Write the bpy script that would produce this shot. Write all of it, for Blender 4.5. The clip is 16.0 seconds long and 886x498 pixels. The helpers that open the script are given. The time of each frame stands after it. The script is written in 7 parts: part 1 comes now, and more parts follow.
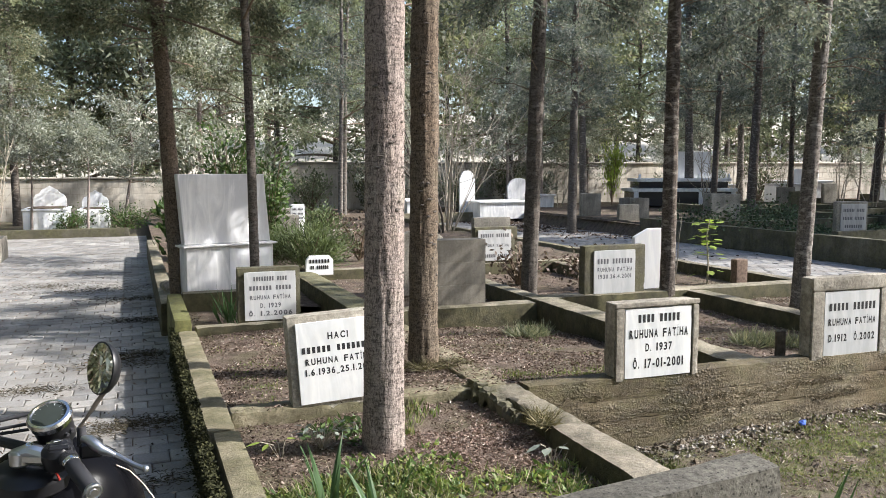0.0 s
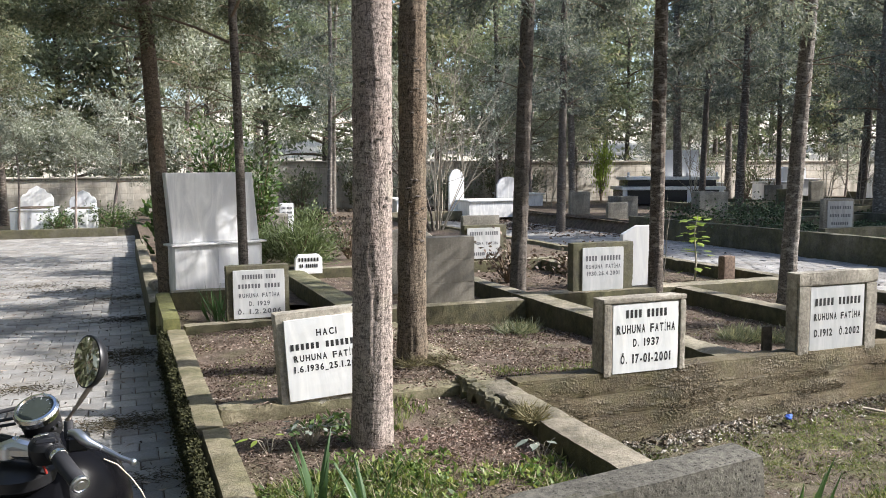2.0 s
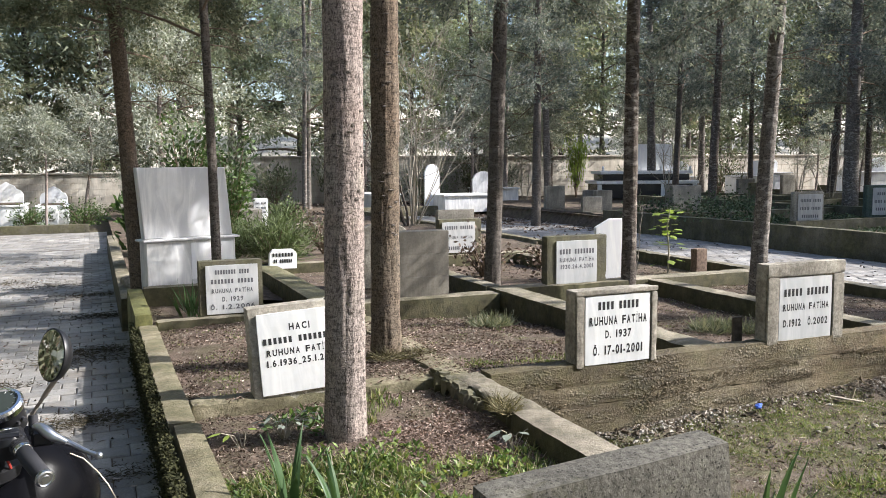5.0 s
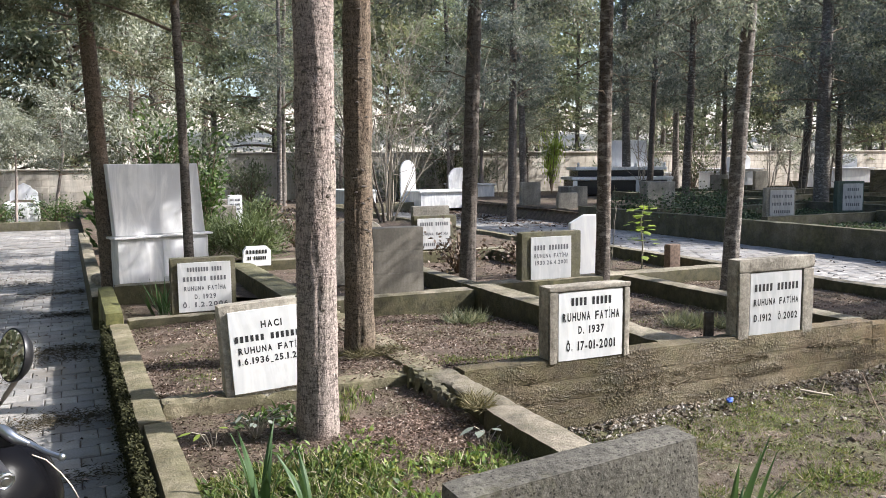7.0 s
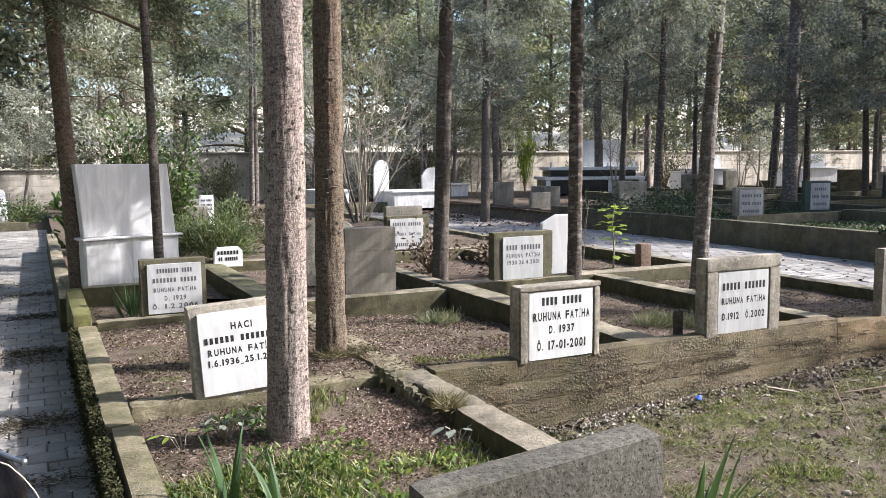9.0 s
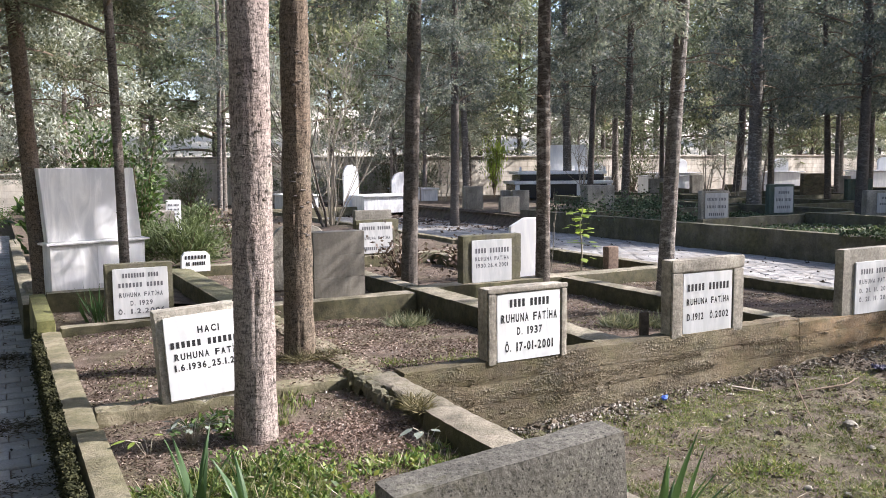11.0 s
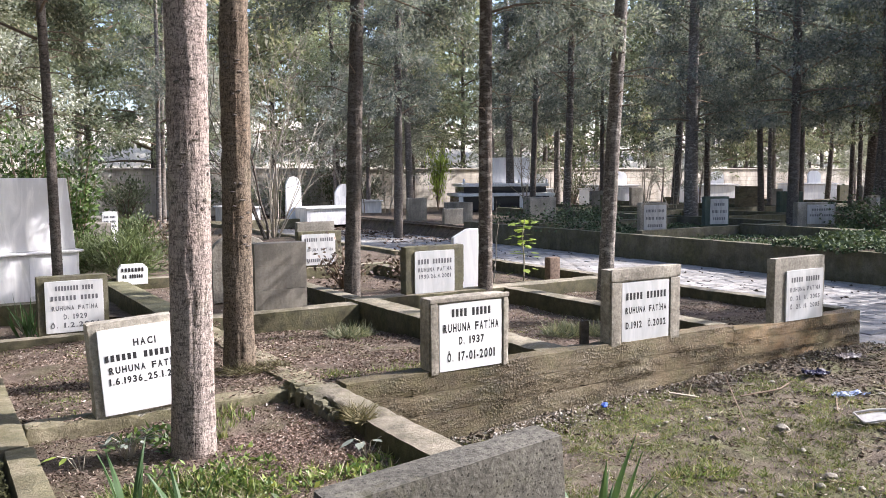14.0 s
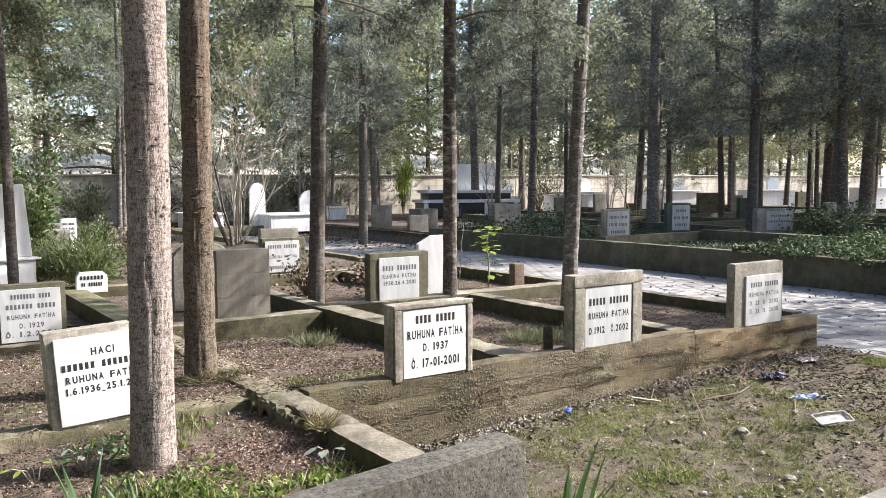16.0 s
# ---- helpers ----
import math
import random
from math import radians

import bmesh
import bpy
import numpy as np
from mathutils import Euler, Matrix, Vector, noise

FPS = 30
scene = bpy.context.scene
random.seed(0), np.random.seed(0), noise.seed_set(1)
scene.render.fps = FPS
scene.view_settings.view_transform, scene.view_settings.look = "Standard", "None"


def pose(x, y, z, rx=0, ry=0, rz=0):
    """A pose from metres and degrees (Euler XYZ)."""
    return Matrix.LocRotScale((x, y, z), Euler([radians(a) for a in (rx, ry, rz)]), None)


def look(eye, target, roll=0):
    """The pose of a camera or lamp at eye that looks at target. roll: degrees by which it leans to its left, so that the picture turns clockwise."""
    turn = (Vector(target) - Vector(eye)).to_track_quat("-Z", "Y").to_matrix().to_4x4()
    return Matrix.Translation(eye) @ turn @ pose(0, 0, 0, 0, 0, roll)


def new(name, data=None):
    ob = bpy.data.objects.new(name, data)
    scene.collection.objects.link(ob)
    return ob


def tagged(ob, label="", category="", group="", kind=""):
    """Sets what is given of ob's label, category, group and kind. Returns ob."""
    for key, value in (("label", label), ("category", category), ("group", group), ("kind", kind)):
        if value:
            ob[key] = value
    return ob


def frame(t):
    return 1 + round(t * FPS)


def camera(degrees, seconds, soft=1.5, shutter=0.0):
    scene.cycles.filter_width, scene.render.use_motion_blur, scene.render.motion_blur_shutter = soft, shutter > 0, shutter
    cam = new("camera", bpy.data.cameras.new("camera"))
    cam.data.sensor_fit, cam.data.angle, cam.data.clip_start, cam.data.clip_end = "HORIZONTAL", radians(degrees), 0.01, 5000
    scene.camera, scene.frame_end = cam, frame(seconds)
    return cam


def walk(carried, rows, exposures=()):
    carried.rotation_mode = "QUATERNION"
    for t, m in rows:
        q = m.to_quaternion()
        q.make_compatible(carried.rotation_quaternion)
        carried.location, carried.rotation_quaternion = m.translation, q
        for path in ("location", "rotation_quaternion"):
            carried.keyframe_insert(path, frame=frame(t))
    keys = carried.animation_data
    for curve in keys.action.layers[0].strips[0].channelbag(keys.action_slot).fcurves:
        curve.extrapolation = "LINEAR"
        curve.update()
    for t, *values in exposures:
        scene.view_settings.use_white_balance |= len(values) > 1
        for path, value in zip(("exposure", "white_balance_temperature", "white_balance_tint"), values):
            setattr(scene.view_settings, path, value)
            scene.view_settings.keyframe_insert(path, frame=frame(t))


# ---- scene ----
cam = camera(56.2, 16.0, soft=0.9)

# seconds, eye, target, roll
PATH = [
    (0, (-0.0000, 0.0001, 1.6024), (1.0459, 2.7976, 1.3198), -0.11),
    (0.5, (0.0004, -0.0026, 1.5972), (1.0540, 2.7922, 1.3159), -0.14),
    (1, (0.0026, -0.0113, 1.5925), (1.0633, 2.7808, 1.3112), -0.19),
    (1.5, (0.0017, -0.0135, 1.5894), (1.0718, 2.7748, 1.3064), -0.23),
    (2, (0.0037, -0.0168, 1.5879), (1.0836, 2.7675, 1.3026), -0.26),
    (2.5, (0.0056, -0.0187, 1.5847), (1.0944, 2.7620, 1.2983), -0.30),
    (3, (0.0086, -0.0219, 1.5833), (1.1073, 2.7547, 1.2946), -0.31),
    (3.5, (0.0156, -0.0224, 1.5797), (1.1272, 2.7488, 1.2881), -0.35),
    (4, (0.0178, -0.0248, 1.5778), (1.1439, 2.7401, 1.2821), -0.39),
    (6.5, (0.0369, -0.0318, 1.5766), (1.2497, 2.6941, 1.2629), -0.45),
    (7, (0.0441, -0.0298, 1.5775), (1.2778, 2.6863, 1.2602), -0.45),
    (7.5, (0.0452, -0.0331, 1.5790), (1.3012, 2.6725, 1.2593), -0.41),
    (8, (0.0520, -0.0380, 1.5805), (1.3278, 2.6582, 1.2598), -0.40),
    (8.5, (0.0555, -0.0376, 1.5805), (1.3522, 2.6486, 1.2600), -0.40),
    (9, (0.0585, -0.0453, 1.5820), (1.3759, 2.6311, 1.2632), -0.45),
    (11.5, (0.0632, -0.0752, 1.5684), (1.5041, 2.5393, 1.2711), -0.50),
    (12, (0.0651, -0.0821, 1.5672), (1.5351, 2.5169, 1.2763), -0.49),
    (12.5, (0.0626, -0.0846, 1.5636), (1.5638, 2.4974, 1.2814), -0.45),
    (13, (0.0660, -0.0845, 1.5645), (1.5972, 2.4805, 1.2883), -0.41),
    (13.5, (0.0686, -0.0830, 1.5587), (1.6306, 2.4643, 1.2918), -0.39),
    (14, (0.0699, -0.0850, 1.5564), (1.6593, 2.4461, 1.2970), -0.36),
    (14.5, (0.0728, -0.0858, 1.5610), (1.6894, 2.4285, 1.3064), -0.34),
    (15, (0.0776, -0.0879, 1.5601), (1.7188, 2.4109, 1.3111), -0.36),
    (15.5, (0.0790, -0.0856, 1.5578), (1.7490, 2.3948, 1.3157), -0.31),
    (16, (0.0813, -0.0874, 1.5558), (1.7757, 2.3770, 1.3191), -0.32),
]
walk(cam, [(t, look(eye, target, roll)) for t, eye, target, roll in PATH],
     [(0, 1.1, 6180, 10.5), (8, 1.2, 6130, 13), (12, 1.34, 6110, 17), (14.5, 1.39, 6100, 17.5), (16, 1.41, 6260, 13)])

# ---- light ----
SUN_EL, SUN_AZ = 37.0, 20.5   # azimuth in degrees from +x towards -y
sun_dir = Vector((math.cos(radians(SUN_EL)) * math.cos(radians(SUN_AZ)),
                  -math.cos(radians(SUN_EL)) * math.sin(radians(SUN_AZ)), math.sin(radians(SUN_EL))))
world = bpy.data.worlds.new("world")
scene.world = world
world.use_nodes = True
wn = world.node_tree
sky = wn.nodes.new("ShaderNodeTexSky")
sky.sky_type = "NISHITA"
sky.sun_disc = False
sky.sun_elevation = radians(SUN_EL)
sky.sun_rotation = radians(90 + SUN_AZ)
sky.air_density, sky.dust_density = 1.0, 2.2
wn.links.new(sky.outputs[0], wn.nodes["Background"].inputs[0])
wn.nodes["Background"].inputs[1].default_value = 0.13
sun = new("sun", bpy.data.lights.new("sun", "SUN"))
sun.data.energy, sun.data.angle, sun.data.color = 5.0, radians(0.6), (1.0, 0.95, 0.87)
sun.matrix_world = Matrix.Translation((20, -6, 20)) @ sun_dir.to_track_quat("Z", "Y").to_matrix().to_4x4()

# ---- materials ----


class Nodes:
    """A short way to write node materials."""

    def __init__(self, name):
        self.m = bpy.data.materials.new(name)
        self.m.use_nodes = True
        self.t = self.m.node_tree
        self.b = self.t.nodes["Principled BSDF"]
        self.out = self.t.nodes["Material Output"]
        self.co = self.t.nodes.new("ShaderNodeTexCoord").outputs["Object"]

    def link(self, a, b):
        self.t.links.new(a, b)

    def put(self, socket, v):
        if hasattr(v, "links"):
            self.link(v, socket)
        elif isinstance(v, tuple) and len(v) == 3 and socket.type == "RGBA":
            socket.default_value = (*v, 1)
        else:
            socket.default_value = v

    def scaled(self, sx, sy, sz, co=None):
        n = self.t.nodes.new("ShaderNodeMapping")
        n.inputs["Scale"].default_value = (sx, sy, sz)
        self.link(co or self.co, n.inputs[0])
        return n.outputs[0]

    def noise(self, scale, detail=4, rough=0.6, co=None, distort=0.0):
        n = self.t.nodes.new("ShaderNodeTexNoise")
        n.inputs["Scale"].default_value, n.inputs["Detail"].default_value = scale, detail
        n.inputs["Roughness"].default_value, n.inputs["Distortion"].default_value = rough, distort
        self.link(co or self.co, n.inputs["Vector"])
        return n.outputs[0]

    def voronoi(self, scale, co=None, out="Distance", feature="F1"):
        n = self.t.nodes.new("ShaderNodeTexVoronoi")
        n.feature = feature
        n.inputs["Scale"].default_value = scale
        self.link(co or self.co, n.inputs["Vector"])
        return n.outputs[out]

    def ramp(self, v, *stops):
        n = self.t.nodes.new("ShaderNodeValToRGB")
        r = n.color_ramp
        while len(r.elements) < len(stops):
            r.elements.new(0.5)
        for e, (p, col) in zip(r.elements, stops):
            e.position = p
            e.color = (*col, 1) if isinstance(col, tuple) else (col, col, col, 1)
        self.link(v, n.inputs[0])
        return n.outputs[0]

    def mix(self, fac, a, b, kind="MIX"):
        n = self.t.nodes.new("ShaderNodeMix")
        n.data_type, n.blend_type = "RGBA", kind
        self.put(n.inputs[0], fac)
        self.put(n.inputs[6], a)
        self.put(n.inputs[7], b)
        return n.outputs[2]

    def math(self, op, a, b=0.0):
        n = self.t.nodes.new("ShaderNodeMath")
        n.operation = op
        self.put(n.inputs[0], a)
        self.put(n.inputs[1], b)
        return n.outputs[0]

    def rand(self):
        return self.t.nodes.new("ShaderNodeObjectInfo").outputs["Random"]

    def island(self):
        return self.t.nodes.new("ShaderNodeNewGeometry").outputs["Random Per Island"]

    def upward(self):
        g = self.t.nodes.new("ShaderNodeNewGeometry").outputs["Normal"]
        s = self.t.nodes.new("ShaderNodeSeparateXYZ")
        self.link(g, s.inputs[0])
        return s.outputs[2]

    def bump(self, height, strength=0.5, dist=0.01, after=None):
        n = self.t.nodes.new("ShaderNodeBump")
        n.inputs["Strength"].default_value, n.inputs["Distance"].default_value = strength, dist
        self.link(height, n.inputs["Height"])
        if after:
            self.link(after, n.inputs["Normal"])
        self.link(n.outputs[0], self.b.inputs["Normal"])
        return n.outputs[0]

    def done(self, colour, rough=0.8, metal=0.0, spec=0.4):
        self.put(self.b.inputs["Base Color"], colour)
        self.put(self.b.inputs["Roughness"], rough)
        self.b.inputs["Metallic"].default_value = metal
        self.b.inputs["Specular IOR Level"].default_value = spec
        return self.m


def concrete(name, dark, light, moss=0.35, pebbles=0.0, wet=0.0, side=1.0, grain=1.0, streaks=0.55, relief=0.8, pit=(0.1, 0.24, 0.6)):
    n = Nodes(name)
    big = n.ramp(n.noise(2.6, 8, 0.72), (0.36, dark), (0.62, light))
    fine = n.ramp(n.noise(42, 6, 0.75), (0.32, 1.0 - 0.4 * grain), (0.6, 1.0 + 0.05 * grain))
    col = n.mix(1.0, big, fine, "MULTIPLY")
    pits = n.ramp(n.voronoi(75), (pit[0], pit[2]), (pit[1], 1.0))
    col = n.mix(0.7 * grain, col, n.mix(1.0, col, pits, "MULTIPLY"))
    streak = n.ramp(n.noise(1.0, 4, 0.6, n.scaled(7, 7, 0.6)), (0.4, 0.55), (0.62, 1.0))
    col = n.mix(streaks, col, n.mix(1.0, col, streak, "MULTIPLY"))
    green = n.ramp(n.noise(14, 3), (0.3, (0.05, 0.05, 0.024)), (0.7, (0.14, 0.13, 0.065)))
    mask = n.ramp(n.noise(3.1, 9, 0.75, distort=0.4), (0.64 - moss * 0.36, 0.0), (0.8 - moss * 0.36, 0.75))
    col = n.mix(mask, col, green)
    # Upright faces: shade put into the colour, along with damp green moss.
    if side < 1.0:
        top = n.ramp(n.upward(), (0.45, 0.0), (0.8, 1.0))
        damp_shade = n.mix(n.ramp(n.noise(5, 6, 0.7), (0.35, 0.25), (0.65, 0.8)), n.mix(1.0, col, (side, side * 0.95, side * 0.82), "MULTIPLY"), green)
        col = n.mix(top, damp_shade, col)
    if pebbles:
        edge = n.ramp(n.voronoi(46), (0.05, 1.15), (0.55, 0.4))
        where = n.ramp(n.noise(2.6, 4, 0.65, n.scaled(1, 1, 2.2)), (0.45, 0.0), (0.62, pebbles))
        col = n.mix(where, col, n.mix(1.0, col, edge, "MULTIPLY"))
        h = n.math("ADD", n.noise(55, 5, 0.7), n.math("MULTIPLY", n.math("MULTIPLY", edge, where), 0.9))
    else:
        h = n.math("ADD", n.noise(55, 5, 0.7), n.math("MULTIPLY", n.noise(9, 3), 0.8))
    n.bump(h, relief * grain, 0.01)
    rough = n.ramp(n.noise(2.5, 3), (0.4, 0.75 - wet), (0.6, 0.92 - wet * 0.6))
    return n.done(col, rough, spec=0.35)


def wall_mat(name):
    """Board-cast concrete of a retaining wall: grey, brown and mossy patches, runs of damp, pebbles showing."""
    n = Nodes(name)
    col = n.ramp(n.noise(1.0, 7, 0.68, n.scaled(1.6, 1.6, 3.2), 0.5), (0.34, (0.09, 0.068, 0.038)), (0.46, (0.148, 0.116, 0.07)), (0.58, (0.208, 0.168, 0.106)), (0.7, (0.285, 0.238, 0.162)))
    runs = n.ramp(n.noise(1.0, 5, 0.65, n.scaled(4.5, 4.5, 0.8)), (0.38, 0.6), (0.6, 1.08))
    col = n.mix(0.5, col, n.mix(1.0, col, runs, "MULTIPLY"))
    grain = n.ramp(n.noise(1.0, 4, 0.7, n.scaled(6, 6, 28)), (0.35, 0.84), (0.62, 1.06))
    col = n.mix(1.0, col, grain, "MULTIPLY")
    col = n.mix(1.0, col, n.ramp(n.noise(60, 5, 0.75), (0.32, 0.66), (0.62, 1.1)), "MULTIPLY")
    # Redder and lighter in patches towards the +x end.
    x = n.t.nodes.new("ShaderNodeSeparateXYZ")
    n.link(n.co, x.inputs[0])
    reddish = n.math("MULTIPLY", n.ramp(n.math("MULTIPLY", x.outputs[0], 0.1), (0.44, 0.0), (0.6, 1.0)), n.ramp(n.noise(1.6, 5, 0.7), (0.35, 0.2), (0.6, 0.9)))
    col = n.mix(reddish, col, n.mix(1.0, col, (1.5, 1.16, 0.88), "MULTIPLY"))
    moss = n.ramp(n.noise(2.2, 8, 0.75, n.scaled(1, 1, 1.6), 0.4), (0.46, 0.0), (0.62, 0.75))
    col = n.mix(moss, col, n.ramp(n.noise(20, 3), (0.3, (0.055, 0.052, 0.022)), (0.7, (0.15, 0.135, 0.062))))
    stones = n.ramp(n.voronoi(48), (0.05, 1.2), (0.55, 0.45))
    where = n.ramp(n.noise(2.8, 5, 0.68, n.scaled(1, 1, 2.6)), (0.46, 0.0), (0.58, 0.85))
    col = n.mix(where, col, n.mix(1.0, col, stones, "MULTIPLY"))
    h = n.math("ADD", n.noise(50, 6, 0.75), n.math("MULTIPLY", n.math("MULTIPLY", stones, where), 1.0))
    n.bump(h, 0.9, 0.012)
    return n.done(col, n.ramp(n.noise(2.5, 4), (0.4, 0.5), (0.6, 0.85)), spec=0.35)


def marble(name, tone=(0.8, 0.79, 0.77), vein=(0.55, 0.55, 0.56), dirt=0.25):
    n = Nodes(name)
    v = n.ramp(n.noise(1.6, 6, 0.6, n.scaled(4.0, 4.0, 0.9), 1.2), (0.42, vein), (0.6, tone))
    d = n.ramp(n.noise(6, 5, 0.7), (0.45, 0.0), (0.8, dirt))
    col = n.mix(d, v, (0.42, 0.38, 0.3))
    n.bump(n.noise(60, 3), 0.12, 0.002)
    return n.done(col, n.ramp(n.noise(9, 3), (0.3, 0.3), (0.7, 0.5)), spec=0.5)


def bark_mat(name, dark, light, red, ring_tone=None):
    n = Nodes(name)
    fur = n.noise(1.0, 5, 0.62, n.scaled(60, 60, 20), 2.6)
    col = n.ramp(fur, (0.34, dark), (0.52, light), (0.7, tuple(min(1, c * 1.3) for c in light)))
    flake = n.ramp(n.noise(1.0, 4, 0.7, n.scaled(22, 22, 60), 1.2), (0.38, 0.42), (0.54, 1.08))
    col = n.mix(0.85, col, n.mix(1.0, col, flake, "MULTIPLY"))
    patch = n.ramp(n.noise(2.2, 4), (0.45, 0.0), (0.7, 0.6))
    col = n.mix(patch, col, n.mix(1.0, col, red, "MULTIPLY"))
    ring = n.ramp(n.noise(1.0, 4, 0.65, n.scaled(11.0, 11.0, 26)), (0.52 if ring_tone else 0.63, 0.0), (0.62 if ring_tone else 0.7, 0.7 if ring_tone else 0.45))
    if ring_tone:
        ring = n.math("MULTIPLY", ring, n.ramp(n.noise(4.5, 3), (0.33, 0.0), (0.5, 1.0)))
    col = n.mix(ring, col, ring_tone or tuple(c * 0.45 for c in dark))
    lichen = n.ramp(n.noise(1.0, 5, 0.7, n.scaled(9, 9, 4.5)), (0.54, 0.0), (0.7, 0.4))
    col = n.mix(lichen, col, n.mix(1.0, col, (0.8, 0.92, 0.78), "MULTIPLY"))
    h = n.math("SUBTRACT", fur, n.math("MULTIPLY", ring, 0.5))
    n.bump(n.math("ADD", h, n.math("MULTIPLY", flake, 0.35)), 0.7, 0.007)
    return n.done(col, 0.92, spec=0.2)


def leaf_mat(name, cols, through_light=0.35, rough=0.6, by_object=False):
    n = Nodes(name)
    k = n.rand() if by_object else n.island()
    stops = [(i / max(1, len(cols) - 1), c) for i, c in enumerate(cols)]
    col = n.ramp(k, *stops)
    col = n.mix(1.0, col, n.ramp(n.noise(0.9, 3), (0.3, 0.5), (0.7, 1.35)), "MULTIPLY")
    n.done(col, rough, spec=0.12 if rough > 0.8 else 0.3)
    tr = n.t.nodes.new("ShaderNodeBsdfTranslucent")
    n.link(n.mix(1.0, col, (1.0, 1.0, 0.7), "MULTIPLY"), tr.inputs[0])
    mx = n.t.nodes.new("ShaderNodeMixShader")
    mx.inputs[0].default_value = through_light
    n.link(n.b.outputs[0], mx.inputs[1])
    n.link(tr.outputs[0], mx.inputs[2])
    n.link(mx.outputs[0], n.out.inputs[0])
    return n.m


def soil_mat(name, dark, light, litter, green=0.0):
    n = Nodes(name)
    col = n.ramp(n.noise(7, 6, 0.7), (0.3, dark), (0.7, light))
    bits = n.ramp(n.voronoi(42, n.scaled(1, 1.7, 1)), (0.12, 1.0), (0.3, 0.0))
    pick = n.ramp(n.noise(23, 2), (0.48, 0.0), (0.56, 0.8))
    col = n.mix(n.math("MULTIPLY", bits, pick), col, litter)
    if green:
        g = n.ramp(n.noise(2.4, 5, 0.7), (0.45, 0.0), (0.62, green))
        col = n.mix(g, col, n.ramp(n.noise(45, 3), (0.3, (0.06, 0.08, 0.025)), (0.7, (0.16, 0.17, 0.07))))
    n.bump(n.math("ADD", n.noise(30, 6, 0.75), bits), 0.8, 0.02)
    return n.done(col, 0.95, spec=0.15)


def plain(name, colour, rough=0.5, metal=0.0, spec=0.4, grain=0.1):
    n = Nodes(name)
    col = n.mix(1.0, colour, n.ramp(n.noise(30, 4), (0.3, 1.0 - grain), (0.7, 1.0 + grain * 0.5)), "MULTIPLY")
    n.bump(n.noise(120, 2), 0.1, 0.001)
    return n.done(col, rough, metal, spec)


def paver_mat(name, by_object):
    n = Nodes(name)
    k = n.rand() if by_object else n.island()
    col = n.ramp(k, (0.0, (0.24, 0.234, 0.23)), (0.5, (0.335, 0.325, 0.312)), (1.0, (0.425, 0.408, 0.385)))
    geo = n.t.nodes.new("ShaderNodeNewGeometry").outputs["Position"]
    stain = n.ramp(n.noise(0.8, 6, 0.7, geo), (0.35, 0.55), (0.65, 1.1))
    col = n.mix(1.0, col, stain, "MULTIPLY")
    dirt = n.ramp(n.noise(2.3, 7, 0.75, geo), (0.44, 0.0), (0.66, 0.55))
    col = n.mix(dirt, col, (0.2, 0.165, 0.125))
    col = n.mix(1.0, col, n.ramp(n.noise(90, 3, 0.7, geo), (0.3, 0.7), (0.7, 1.15)), "MULTIPLY")
    n.bump(n.noise(110, 4, 0.7, geo), 0.35, 0.004)
    return n.done(col, n.ramp(n.noise(1.5, 4, 0.6, geo), (0.4, 0.5), (0.65, 0.85)), spec=0.4)


# side: how far painted-in shade darkens the upright faces of a kerb.
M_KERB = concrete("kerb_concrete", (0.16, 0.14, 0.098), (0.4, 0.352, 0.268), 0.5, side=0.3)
# Darker copy for the near kerb: damp moss plus shade in the colour.
M_KERB_DAMP_SHADE = concrete("damp_shaded_kerb_concrete", (0.131, 0.115, 0.082), (0.328, 0.287, 0.221), 0.4, side=0.14)
M_KERB_MOSS = concrete("mossy_kerb_concrete", (0.165, 0.142, 0.085), (0.33, 0.288, 0.2), 0.55)
M_MOSS_TOP = concrete("green_mossy_concrete", (0.1, 0.105, 0.035), (0.24, 0.23, 0.085), 0.4)
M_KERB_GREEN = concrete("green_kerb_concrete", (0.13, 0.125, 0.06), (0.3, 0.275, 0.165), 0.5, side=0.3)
M_WALL = wall_mat("wall_concrete")
M_STONE = concrete("stone_concrete", (0.2, 0.18, 0.145), (0.4, 0.37, 0.31), 0.12)
M_STONE_PALE = concrete("pale_stone_concrete", (0.33, 0.3, 0.245), (0.54, 0.5, 0.42), 0.06)
M_STONE_FRAME = concrete("frame_concrete", (0.22, 0.195, 0.155), (0.47, 0.43, 0.36), 0.1, streaks=0.7)
M_STONE_MOSS = concrete("mossy_stone_concrete", (0.075, 0.069, 0.046), (0.18, 0.163, 0.12), 0.6)
M_STONE_DARK = concrete("dark_stone_concrete", (0.175, 0.158, 0.13), (0.26, 0.238, 0.2), 0.06, grain=0.4)
M_MOSS_DARK = leaf_mat("dark_moss", [(0.02, 0.021, 0.012), (0.04, 0.042, 0.02), (0.075, 0.075, 0.035)], 0.05, 0.9)
M_SLAB = concrete("slab_concrete", (0.19, 0.175, 0.148), (0.31, 0.288, 0.246), 0.1)
M_SLAB_DARK = concrete("weathered_slab_concrete", (0.088, 0.081, 0.066), (0.172, 0.16, 0.134), 0.25, grain=1.5, streaks=0.12, relief=0.35, pit=(0.17, 0.3, 0.3))


